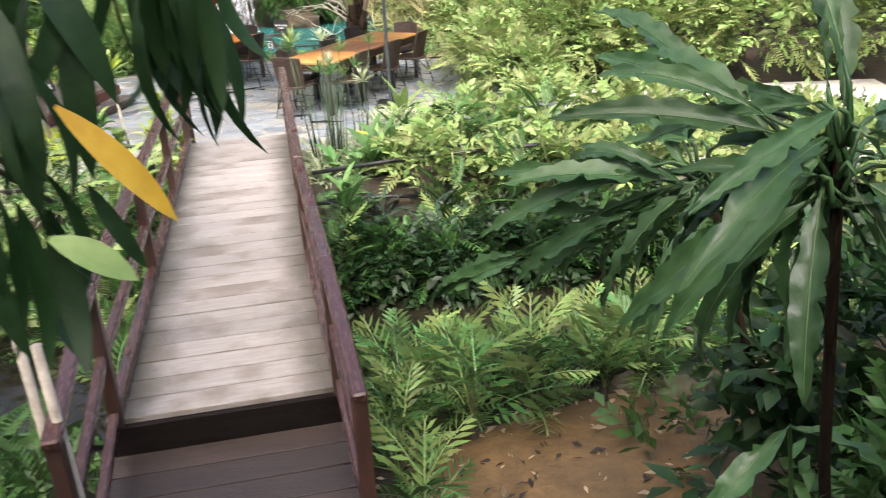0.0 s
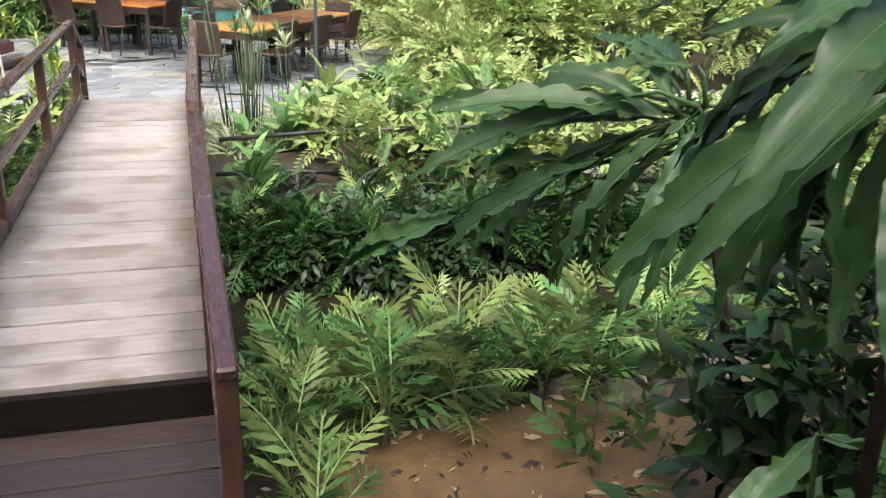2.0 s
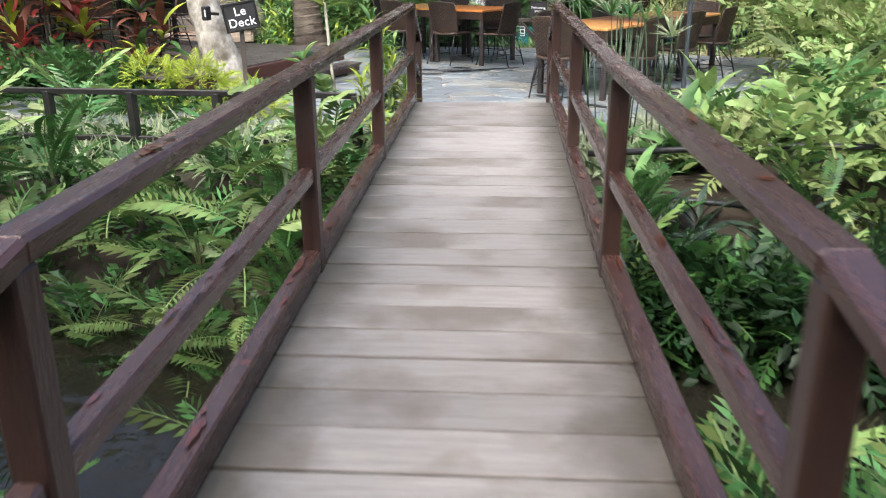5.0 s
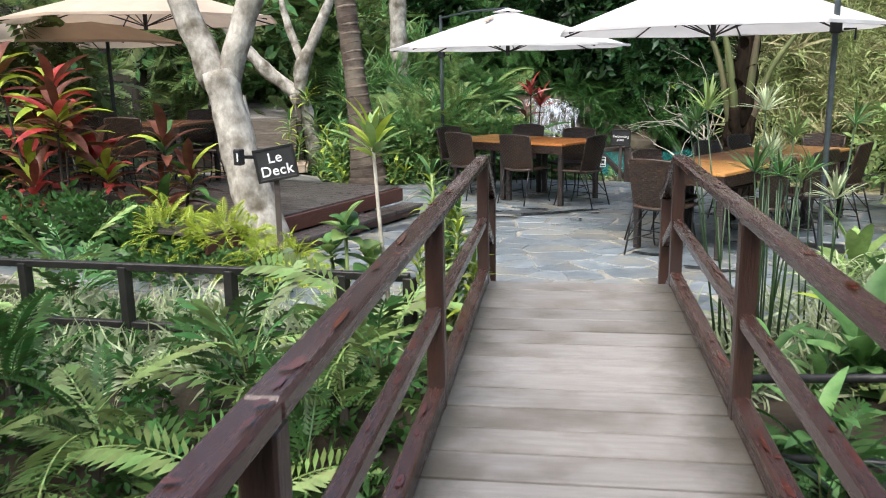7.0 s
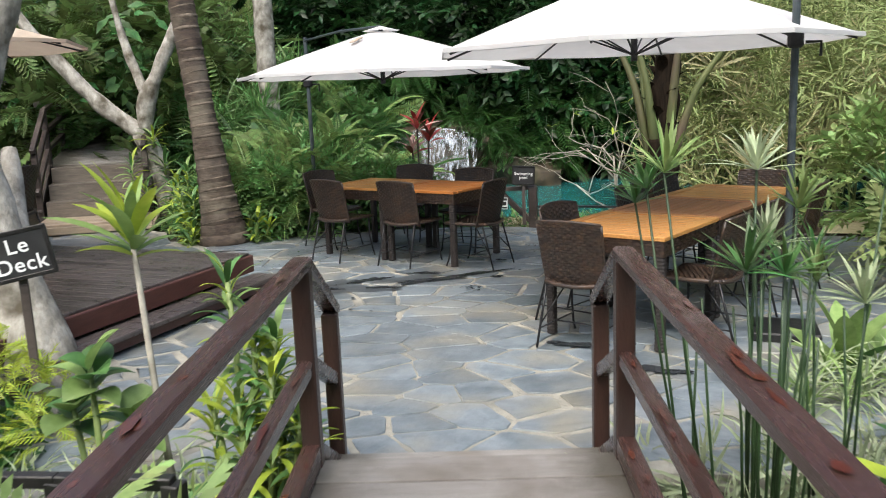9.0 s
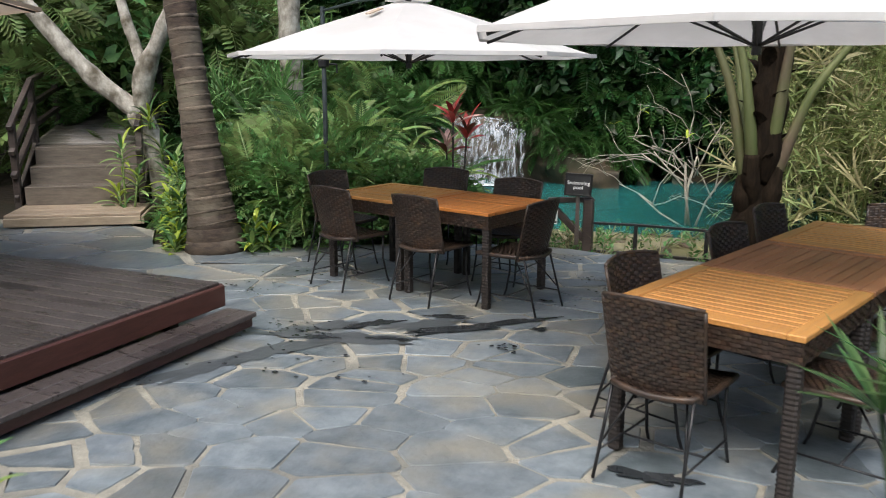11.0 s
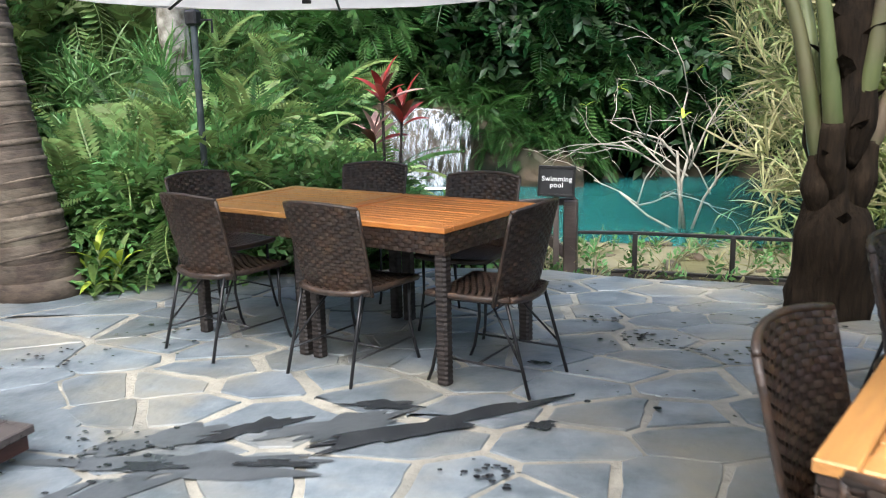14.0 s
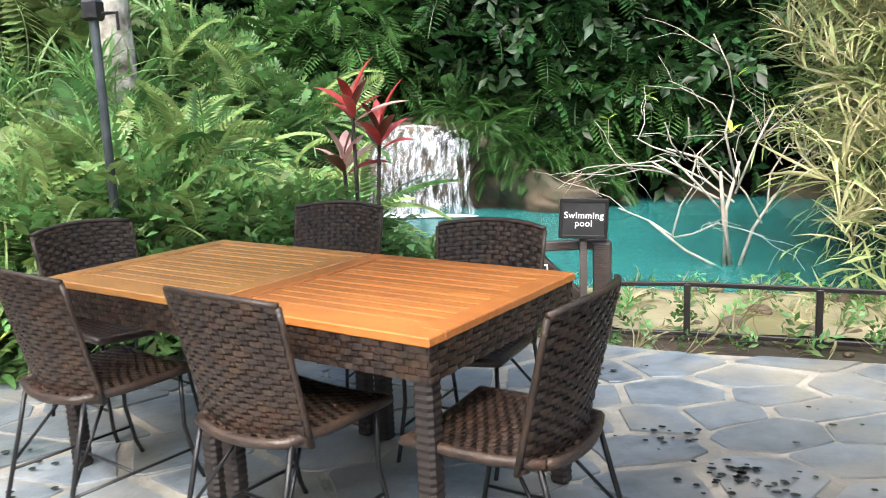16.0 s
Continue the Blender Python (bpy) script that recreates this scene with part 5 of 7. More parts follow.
def large_leaved(label, crown, root_at, tips, seed, length):
    """A plant with one fibrous stem and long leaves that all hang out to their tips."""
    plant = thing("large_leaved_plant", label, "plant", pose(0, 0, 0), "large-leaved plants by the steps")
    gz = float(ground_height(*root_at))
    part("stem", Shape().tube([(*root_at, gz), (root_at[0] * 0.4 + crown[0] * 0.6, root_at[1] * 0.4 + crown[1] * 0.6, gz * 0.5 + crown[2] * 0.5), crown], [0.024, 0.02, 0.018], 9), FIBRE, plant, smooth=True)
    jit = random.Random(seed)
    ends = [(Vector(p), 1.0) for p in tips]
    ends += [(Vector(p) + Vector((jit.uniform(-0.05, 0.30), jit.uniform(0.05, 0.40), jit.uniform(-0.12, 0.2))), jit.uniform(0.75, 0.95)) for p in tips for _ in range(2)]
    for i, (tip, k) in enumerate(ends):
        a = math.tau * i / 7
        root = Vector(crown) + Vector((0.03 * math.cos(a), 0.03 * math.sin(a), -0.045 * (i % 5)))
        reach = (tip - root).length
        hold = root.lerp(tip, max(0.10, 1 - length * k * (0.92 + 0.05 * (i % 4)) / reach)) + Vector((0, 0, 0.07 + 0.03 * (i % 3)))
        part("leaf_stalk", Shape().tube([root, root.lerp(hold, 0.5) + Vector((0, 0, 0.04)), hold], [0.010, 0.008, 0.006], 6), BROAD, plant, smooth=True)
        leaf_between(plant, hold, tip, i % 5, (0.56, 0.46, 0.50)[i % 3], -48 * max(0, (root.x - tip.x) / reach) + ((i * 53) % 40) - 20)
    return plant


large_leaved("large plant with long glossy blue-green torn leaves hanging beside the steps", (1.80, 3.22, 2.08), (2.15, 3.5), ((1.27, 3.18, 1.42), (1.42, 3.05, 1.46), (1.39, 2.72, 1.80), (1.66, 2.94, 1.40), (1.55, 3.16, 1.30), (1.25, 3.48, 1.96), (1.36, 3.38, 1.66), (1.47, 3.2, 1.76), (0.98, 3.22, 2.08), (1.12, 3.72, 2.2), (1.6, 3.3, 2.62), (2.45, 3.0, 1.65), (2.1, 2.72, 1.5), (2.35, 3.6, 1.75), (1.95, 2.9, 1.2)), 44, 0.74)
large_leaved("large plant with long blue-green leaves arching over the creek bank", (1.72, 4.45, 1.62), (2.5, 4.75), ((0.38, 5.04, 0.58), (0.87, 4.66, 0.79), (1.10, 4.67, 0.78), (0.82, 4.43, 1.50), (1.10, 4.43, 1.57), (0.72, 4.53, 1.20), (1.30, 4.40, 0.92), (0.95, 4.9, 1.15), (1.5, 4.1, 0.95), (2.3, 4.2, 1.2), (1.35, 4.9, 1.75)), 45, 0.80)
small_big = thing("large_leaved_plant", "low young plant with broad light green leaves", "plant", pose(0, 0, 0))
for i, (x, y, z, k) in enumerate(((1.56, 3.16, 0.62, 4), (2.30, 3.2, 0.62, 4))):
    leaf_between(small_big, (1.84, 3.42, 1.0), (x, y, z), k, 0.6, i * 9 - 20)
part("stem", Shape().tube([(2.03, 3.52, float(ground_height(2.03, 3.52))), (1.84, 3.42, 1.0)], [0.011, 0.007], 7), BROAD, small_big)

# ---- drooping foliage over the steps ----
mango = thing("mango_branch", "drooping dark green leafy branch with a yellowed leaf over the steps", "tree", pose(0, 0, 0))
MANGO = [share("leaf", blade(0.36, 0.062, d, 8, 0.25), DARK_LEAF) for d in (0.5, 0.9, 1.2)]
gm = float(ground_height(-0.95, 1.4))
part("trunk", Shape().tube([(-0.95, 1.35, gm), (-0.9, 1.5, 1.6), (-0.75, 1.65, 2.7), (-0.35, 1.75, 3.3)], [0.09, 0.075, 0.05, 0.02], 9), BARK, mango, smooth=True)
for j, (bx, by, bz) in enumerate(((0.40, 1.74, 2.74), (0.52, 1.80, 2.74), (0.46, 1.86, 2.76), (0.36, 1.70, 2.66), (0.50, 1.92, 2.70), (0.30, 1.68, 2.58), (0.33, 1.74, 2.50), (0.26, 1.78, 2.70), (0.30, 1.85, 2.42))):
    part("twig", Shape().tube([(-0.6, 1.7, 2.95), (bx - 0.2, by, bz + 0.14), (bx, by, bz)], [0.014, 0.006, 0.003], 6), BARK, mango, smooth=True)
    for i in range(8):
        part("leaf", MANGO[i % 3], DARK_LEAF, mango, at=aim(rr.uniform(0, 360), rr.uniform(-88, -52), rr.uniform(-60, 60), rr.uniform(0.38, 0.62), (bx + rr.uniform(-0.04, 0.04), by + rr.uniform(-0.04, 0.04), bz + rr.uniform(-0.06, 0.03))))
part("leaf", share("leaf", blade(0.4, 0.075, 0.4, 8, 0.25), YELLOW_LEAF), YELLOW_LEAF, mango, "yellowed leaf", at=aim(10, -50, 50, 0.37, (0.495, 1.57, 2.605)))
part("leaf", share("leaf", blade(0.17, 0.06, 0.5, 6, 0.25), LIGHT), LIGHT, mango, "pale green leaf", at=aim(12, -30, 40, 0.5, (0.49, 1.52, 2.50)))
for x, y in ((-1.05, 3.62), (-0.88, 3.48)):
    g = float(ground_height(x, y))
    stake = thing("bare_stake", "pale bare stake standing among the plants below the steps", "stake", pose(x, y, g), "bare stakes")
    part("stake", Shape().tube([(-0.04, 0, -0.1), (0, 0, 0.7), (-0.02, 0, 1.3 - g)], [0.026, 0.023, 0.02], 7), TWIG, stake, smooth=True)


# ---- cordylines, crotons, sedges and other single plants ----
def rosette(name, label, category, at, stems, leaves, length, width, mats, seed, group="", droop=0.9, stem_mat=None, tilt=(5, 80), stem_r=0.014, spread=0.012):
    """A plant of bare stems, each with a head of strap leaves."""
    r0 = random.Random(seed)
    p = thing(name, label, category, at, group)
    meshes = [share("leaf", blade(length * k, width, droop * d, 7, 0.35), m) for m in mats for k, d in ((1, 1), (0.85, 1.4))]
    for x, y, h in stems:
        top = Vector((x * 1.35, y * 1.35, h))
        part("stem", Shape().tube([(x * 0.4, y * 0.4, -0.05), (x, y, h * 0.5), top], [stem_r * 1.3, stem_r, stem_r * 0.8], 6), stem_mat or BARK, p, smooth=True)
        for i in range(leaves):
            part("leaf", meshes[r0.randrange(len(meshes))], None, p, at=aim(i * 137.5 + r0.uniform(-12, 12), tilt[1] - (tilt[1] - tilt[0]) * (1 - i / leaves) ** 0.8, r0.uniform(-20, 20), r0.uniform(0.8, 1.15), top - Vector((0, 0, spread * (leaves - i)))))
    return p


rosette("cordyline", "crimson and yellow-green cordyline with tall leafy stems by the platform", "shrub", pose(-7.85, 11.1, 0.0), [(0, 0, 1.55), (0.2, -0.1, 1.15), (-0.25, 0.05, 1.25), (0.1, 0.2, 0.85), (-0.3, -0.2, 1.7), (-0.1, -0.15, 0.6), (0.35, 0.1, 0.75), (-0.45, 0.1, 0.8), (0.3, -0.25, 1.35)], 20, 0.50, 0.105, [RED_LEAF, MAROON, MAROON, LIME], 3)
rosette("cordyline", "maroon and green cordyline with upright leafy stems", "shrub", pose(-6.45, 11.05, 0.0), [(0, 0, 1.05), (0.16, 0.05, 0.75), (-0.12, 0.1, 0.6), (0.05, -0.1, 0.45)], 19, 0.42, 0.09, [MAROON, MAROON, FERN_DEEP, LIME], 4)
rosette("cordyline", "crimson cordyline with pale pink heart above the pool", "shrub", pose(-5.11, 17.45, -0.1), [(0, 0, 1.42), (0.10, 0.05, 1.25), (-0.07, 0.03, 1.10)], 9, 0.32, 0.075, [RED_LEAF, RED_LEAF, PINK_LEAF, MAROON], 5, droop=0.5, tilt=(30, 85))
rosette("dracaena", "yellow-green dracaena with a bare pale stem by the bridge end", "shrub", pose(-3.44, 9.86, -0.05), [(-0.14, 0.05, 1.26)], 22, 0.32, 0.058, [LIME, LIGHT], 6, stem_mat=TWIG, droop=0.45, tilt=(18, 88), spread=0.006)
rosette("dracaena", "bushy yellow-green dracaena by the bridge end", "shrub", pose(-3.15, 9.95, -0.05), [(-0.05, 0.0, 1.05), (0.06, 0.05, 0.8), (0.0, -0.08, 0.6), (0.05, 0.1, 0.45), (-0.08, 0.06, 0.3), (0.1, -0.05, 0.7), (-0.1, -0.06, 0.55), (0.12, 0.08, 0.3), (0.16, 0.0, 0.5), (-0.02, 0.14, 0.7), (0.02, 0.0, 0.9)], 34, 0.22, 0.03, [LIME, LIGHT, FERN], 7, stem_mat=GREEN_STEM, droop=1.1)
rosette("broad_leaved_shrub", "pale green shrub with lobed leaves and a thin stem", "shrub", pose(-3.75, 9.75, -0.05), [(0, 0, 0.72), (0.1, 0.05, 0.5), (-0.12, 0.04, 0.55)], 9, 0.19, 0.14, [LIGHT, FERN], 8, stem_mat=GREEN_STEM, droop=0.7)
rosette("lily_plant", "bright green broad-leaved lily clump beside the bridge", "plant", at_bridge(1.95, 5.0, 0.1), [(0, 0, 0.12), (0.12, 0.05, 0.1)], 12, 0.52, 0.12, [FERN, SHRUB], 9, stem_mat=GREEN_STEM, droop=0.8, tilt=(30, 82))
rosette("lily_plant", "bright green broad-leaved lily clump beside the bridge", "plant", at_bridge(2.35, 5.6, 0.1), [(0, 0, 0.12), (0.12, 0.05, 0.1)], 14, 0.62, 0.12, [FERN, FERN, LIME], 10, stem_mat=GREEN_STEM, droop=0.7, tilt=(30, 85))
rosette("lily_plant", "bright green broad-leaved lily clump beside the bridge", "plant", at_bridge(3.4, 5.3, 0.05), [(0, 0, 0.1), (0.15, 0.1, 0.1), (-0.15, 0.1, 0.1)], 12, 0.55, 0.1, [FERN, SHRUB], 11, stem_mat=GREEN_STEM, droop=0.9, tilt=(25, 82))
rosette("lily_plant", "bright green broad-leaved lily clump beside the bridge", "plant", at_bridge(1.55, 4.3, 0.1), [(0, 0, 0.08)], 12, 0.45, 0.09, [SHRUB, FERN], 12, stem_mat=GREEN_STEM, droop=1.0, tilt=(20, 80))
for s, (v, u) in enumerate(((1.75, 3.75), (2.3, 3.8), (2.75, 3.7), (3.4, 3.75), (1.5, 3.55), (1.6, 3.95), (2.05, 3.6), (2.5, 3.95), (3.1, 3.9), (1.9, 4.0), (3.8, 3.7), (4.4, 3.8))):
    rosette("bromeliad", "dark bronze bromeliad rosette on the shaded bank", "plant", at_bridge(v, u, 0.15), [(0, 0, 0.08)], 22, 0.40, 0.055, [BLACK_LEAF], 20 + s, "bromeliads on the bank", 0.8, BARK, (5, 70))


DARK_STALK = material("dark_green_sedge_stalk", (0.018, 0.04, 0.014), (0.045, 0.085, 0.03), 0.45, 8, vary=0.2)


def leaf_wheel(seed, mat):
    r0 = random.Random(seed)
    return share("leaf_wheel", merge([(*blade(0.18 * r0.uniform(0.75, 1.15), 0.016, r0.uniform(0.05, 0.5), 5, 0.3), aim(i * 137.5, r0.uniform(12, 82))) for i in range(26)]), mat)


WHEELS = [leaf_wheel(1, FERN), leaf_wheel(2, GRASSY), leaf_wheel(3, LIGHT), leaf_wheel(4, FERN)]


def sedge(at, heads, bare, seed, label):
    """Umbrella sedge: bunched dark stalks, most with a wheel of narrow leaves."""
    r0 = random.Random(seed)
    p = thing("umbrella_sedge", label, "plant", at, "umbrella sedges by the bridge")
    for k, (x, y, h) in enumerate(heads):
        top = Vector((x, y, h - 0.04))
        fx, fy = x * 0.25 + r0.uniform(-0.05, 0.05), y * 0.25 + r0.uniform(-0.05, 0.05)
        part("stalk", Shape().tube([(fx, fy, -0.05), (fx * 0.45 + x * 0.55, fy * 0.45 + y * 0.55, h * 0.5), top], [0.0065, 0.0055, 0.0045], 5), DARK_STALK, p, smooth=True)
        part("leaf_wheel", WHEELS[(k + seed) % 4], None, p, at=aim(r0.uniform(0, 360), r0.uniform(-12, 12), r0.uniform(-12, 12), r0.uniform(0.85, 1.15), top))
    for _ in range(bare):
        fx, fy = r0.gauss(0, 0.06), r0.gauss(0, 0.05)
        h = r0.uniform(0.75, 1.05)
        part("stalk", Shape().tube([(fx, fy, -0.05), (fx * 1.3, fy * 1.3, h * 0.5), (fx * 1.5 + r0.uniform(-0.03, 0.03), fy * 1.5, h)], [0.0065, 0.0055, 0.0045], 5), DARK_STALK, p, smooth=True)
    return p


sedge(pose(-1.22, 10.25, 0.0), [(-0.05, 0.02, 1.42), (0.10, 0.2, 1.26), (-0.08, -0.1, 1.08), (0.05, -0.03, 1.06), (-0.01, 0.08, 1.14), (0.16, 0.06, 1.02)], 14, 1, "tall umbrella sedge with dense dark stalks by the bridge end")
sedge(pose(-1.40, 10.22, 0.0), [(-0.17, -0.13, 1.43), (-0.29, 0.14, 1.29), (-0.24, 0.02, 1.36)], 2, 2, "leaning umbrella sedge with bright green leaf wheels")
sedge(pose(-0.92, 10.6, 0.0), [(0.12, 0.05, 1.32), (-0.1, 0.2, 1.02), (0.05, -0.1, 0.9)], 2, 3, "umbrella sedge with narrow drooping leaf wheels")
rosette("lily_plant", "pale green lily with broad upright leaves among silvery grass", "plant", pose(-0.66, 12.3, 0.0), [(0, 0, 0.06)], 11, 0.62, 0.13, [LIGHT, FERN], 31, stem_mat=GREEN_STEM, droop=0.5, tilt=(28, 84))
for k, (x, y) in enumerate(((-0.95, 11.9), (-0.8, 12.12), (-0.62, 11.92), (-0.45, 12.02), (-0.74, 11.72), (-0.52, 12.22), (-0.93, 11.62), (-0.36, 11.8))):
    rosette("silver_grass", "tuft of silvery striped grass at the paving edge", "grass", pose(x, y, 0.0), [(0, 0, 0.04)], 30, 0.34, 0.015, [GRASSY, GRASSY, LIGHT], 70 + k, "silvery grass tufts by the sedges", 1.2, GREEN_STEM, (20, 85), spread=0.001)
rosette("lily_plant", "bright green broad-leaved lily clump beside the sedges", "plant", pose(-0.62, 9.95, -0.05), [(0, 0, 0.15), (0.2, 0.05, 0.12), (0.42, 0.0, 0.12)], 13, 0.55, 0.10, [LIGHT, FERN], 14, stem_mat=GREEN_STEM, droop=0.8, tilt=(25, 85))
rosette("lily_plant", "bright green broad-leaved lily clump beside the sedges", "plant", pose(-1.15, 9.75, -0.05), [(0, 0, 0.12), (0.2, -0.05, 0.1)], 10, 0.42, 0.09, [FERN, SHRUB], 15, stem_mat=GREEN_STEM, droop=0.9, tilt=(20, 85))


# ---- trees ----
def limb(points, radii, rough, seed, sides=12):
    """A trunk or limb with an uneven surface."""
    pts = [Vector(p) for p in points]
    fine, rad = [], []
    for i in range(len(pts) - 1):
        for q in range(6):
            t = q / 6
            fine.append(pts[i].lerp(pts[i + 1], t))
            rad.append(radii[i] + (radii[i + 1] - radii[i]) * t)
    fine.append(pts[-1])
    rad.append(radii[-1])
    for _ in range(3):
        fine = [fine[0]] + [(fine[i - 1] + fine[i] * 2 + fine[i + 1]) / 4 for i in range(1, len(fine) - 1)] + [fine[-1]]
    sh = Shape().tube(fine, rad, sides)
    out = []
    for j, v in enumerate(sh.v):
        c = fine[min(j // sides, len(fine) - 1)]
        d = Vector(v) - c
        out.append(tuple(c + d * (1 + rough * noise.noise(Vector(v) * 4 + Vector((seed, 0, 0))))))
    sh.v = out
    return sh


tree = thing("frangipani_tree", "thick pale-barked tree leaning and forking above the sign", "tree", pose(0, 0, 0))
part("trunk", limb([(-5.45, 11.2, -0.1), (-5.62, 11.25, 0.5), (-5.82, 11.3, 1.1), (-5.95, 11.3, 1.65)], [0.27, 0.19, 0.155, 0.16], 0.22, 1, 16), PALE_BARK, tree, smooth=True)
part("limb", limb([(-5.98, 11.3, 1.55), (-6.2, 11.25, 2.1), (-6.5, 11.2, 3.2), (-6.9, 11.0, 4.6)], [0.14, 0.125, 0.10, 0.07], 0.3, 2), PALE_BARK, tree, smooth=True)
part("limb", limb([(-5.9, 11.32, 1.55), (-5.72, 11.4, 2.1), (-5.4, 11.6, 3.1), (-5.0, 12.0, 4.4)], [0.12, 0.115, 0.09, 0.06], 0.3, 3), PALE_BARK, tree, smooth=True)
part("limb", limb([(-5.6, 11.35, 0.2), (-6.0, 11.7, 0.8), (-6.3, 12.0, 1.4)], [0.1, 0.08, 0.06], 0.3, 4), PALE_BARK, tree, smooth=True)
lantern = thing("garden_lantern", "black metal garden lantern fixed beside the pale trunk", "lamp", pose(-5.55, 10.98, 0.93))
part("housing", Shape().box((0.075, 0.075, 0.14), c=0.01), STEEL, lantern)
part("bracket", Shape().beam((0, 0, 0), (0, 0.2, -0.02), 0.04, 0.03), STEEL, lantern)
part("pane", Shape().box((0.012, 0.006, 0.07), (0.012, -0.038, 0.0)), CHALK, lantern, "pale glass pane")

fork = thing("frangipani_tree", "pale forked tree behind the terrace stairs", "tree", pose(0, 0, 0))
part("trunk", limb([(-9.1, 17.6, 0.0), (-9.15, 17.55, 0.7), (-9.4, 17.5, 1.3)], [0.17, 0.14, 0.13], 0.3, 5), PALE_BARK, fork, smooth=True)
part("limb", limb([(-9.35, 17.5, 1.25), (-9.9, 17.3, 1.7), (-10.6, 17.0, 2.6), (-11.2, 16.8, 3.6)], [0.12, 0.11, 0.09, 0.06], 0.3, 6), PALE_BARK, fork, smooth=True)
part("limb", limb([(-9.35, 17.5, 1.25), (-9.25, 17.5, 1.75), (-9.0, 17.6, 2.3), (-8.6, 17.8, 3.2)], [0.12, 0.13, 0.09, 0.06], 0.3, 7), PALE_BARK, fork, smooth=True)
part("limb", limb([(-9.25, 17.5, 1.8), (-9.6, 17.6, 2.5), (-9.8, 17.6, 3.4)], [0.09, 0.06, 0.04], 0.3, 8), PALE_BARK, fork, smooth=True)
for x, y, h in ((-8.5, 17.0, 0.6), (-9.2, 16.95, 0.85), (-8.35, 16.65, 0.3), (-8.8, 17.3, 0.5)):
    rosette("dracaena", "yellow-green bushy dracaena at the foot of the pale tree", "shrub", pose(x, y, float(ground_height(x, y))), [(0, 0, h + 0.1), (0.1, 0.06, h * 0.7), (-0.1, 0.03, h * 0.5)], 20, 0.32, 0.04, [LIME, LIGHT, FERN], int(h * 100), "dracaenas by the stairs", 0.9, GREEN_STEM, (0, 80))
for sd, (x, y, z) in enumerate(((-9.12, 17.38, 1.12), (-9.02, 17.45, 0.72))):
    rosette("epiphyte", "yellow-green strap-leaved epiphyte growing on the pale tree", "plant", pose(x, y, z), [(0, 0, 0.1)], 20, 0.38, 0.04, [LIME, LIGHT, FERN], 60 + sd, "epiphytes on the pale tree", 0.8, GREEN_STEM, (0, 80), spread=0.006)
pale = thing("forest_tree", "straight pale-barked trunk rising from the shrubs", "tree", pose(-8.7, 20.0, 0))
part("trunk", limb([(0, 0, -0.1), (0.02, 0, 1.5), (-0.05, 0.1, 3.5), (0.1, 0.2, 7)], [0.21, 0.18, 0.16, 0.1], 0.2, 9), PALE_BARK, pale, smooth=True)

palm = thing("coconut_palm", "leaning ringed palm trunk at the edge of the planting bed", "palm", pose(-7.08, 15.88, 0))
ring = Shape()
for i in range(60):
    z0 = i * 0.125
    r0 = np.interp(z0, [0, 0.25, 0.7, 1.5, 7.6], [0.31, 0.25, 0.20, 0.155, 0.135])
    cx, cy = -0.10 * z0, -0.02 * z0
    ring.tube([(cx, cy, z0 - 0.05), (cx - 0.006, cy, z0 + 0.03), (cx - 0.012, cy, z0 + 0.118)], [float(r0) * (0.96 + 0.015 * math.sin(i * 2.1)), float(r0) * (1.025 + 0.015 * math.sin(i * 3.7)), float(r0) * 0.94], 16, i in (0, 59))
part("trunk", ring, PALM_BARK, palm, smooth=True)
for i in range(2, 34):
    z0 = i * 0.125
    r0 = float(np.interp(z0, [0, 0.25, 0.7, 1.5, 7.6], [0.31, 0.25, 0.20, 0.155, 0.135]))
    cx, cy, tip = -0.10 * z0, -0.02 * z0, 0.012 * math.sin(i * 1.9)
    part("ring_scar", Shape().tube([(cx, cy, z0 + 0.012), (cx - 0.003, cy, z0 + 0.03 + tip * 0.5), (cx - 0.006, cy, z0 + 0.052 + tip)], [r0 * 0.985, r0 * (1.045 + 0.012 * math.sin(i * 3.7)), r0 * 0.985], 16), SCAR, palm, "paler ring-shaped leaf scar", smooth=True)
for k, (x, y, h) in enumerate(((-7.55, 15.95, 0.5), (-7.72, 16.12, 0.85), (-6.68, 15.98, 0.3), (-7.42, 15.72, 0.2))):
    rosette("dracaena", "yellow-green leafy dracaena at the foot of the ringed palm", "shrub", pose(x, y, 0.0), [(0, 0, h), (0.09, 0.05, h * 0.7), (-0.1, 0.03, h * 0.55), (0.02, -0.08, h * 0.35)], 20, 0.24, 0.045, [LIME, LIGHT, FERN], 90 + k, "dracaenas by the palm", 0.9, GREEN_STEM, (5, 80))
PALM_FROND = share("frond", frond(2.6, 1.1, 34, 1.3, 0.05, 0.7, 0.02, 0.35, 0.1), SHRUB)
for i in range(11):
    part("frond", PALM_FROND, SHRUB, palm, at=aim(i * 33, 45 - (i % 4) * 22, 0, 1, (-0.75, -0.15, 7.45)))

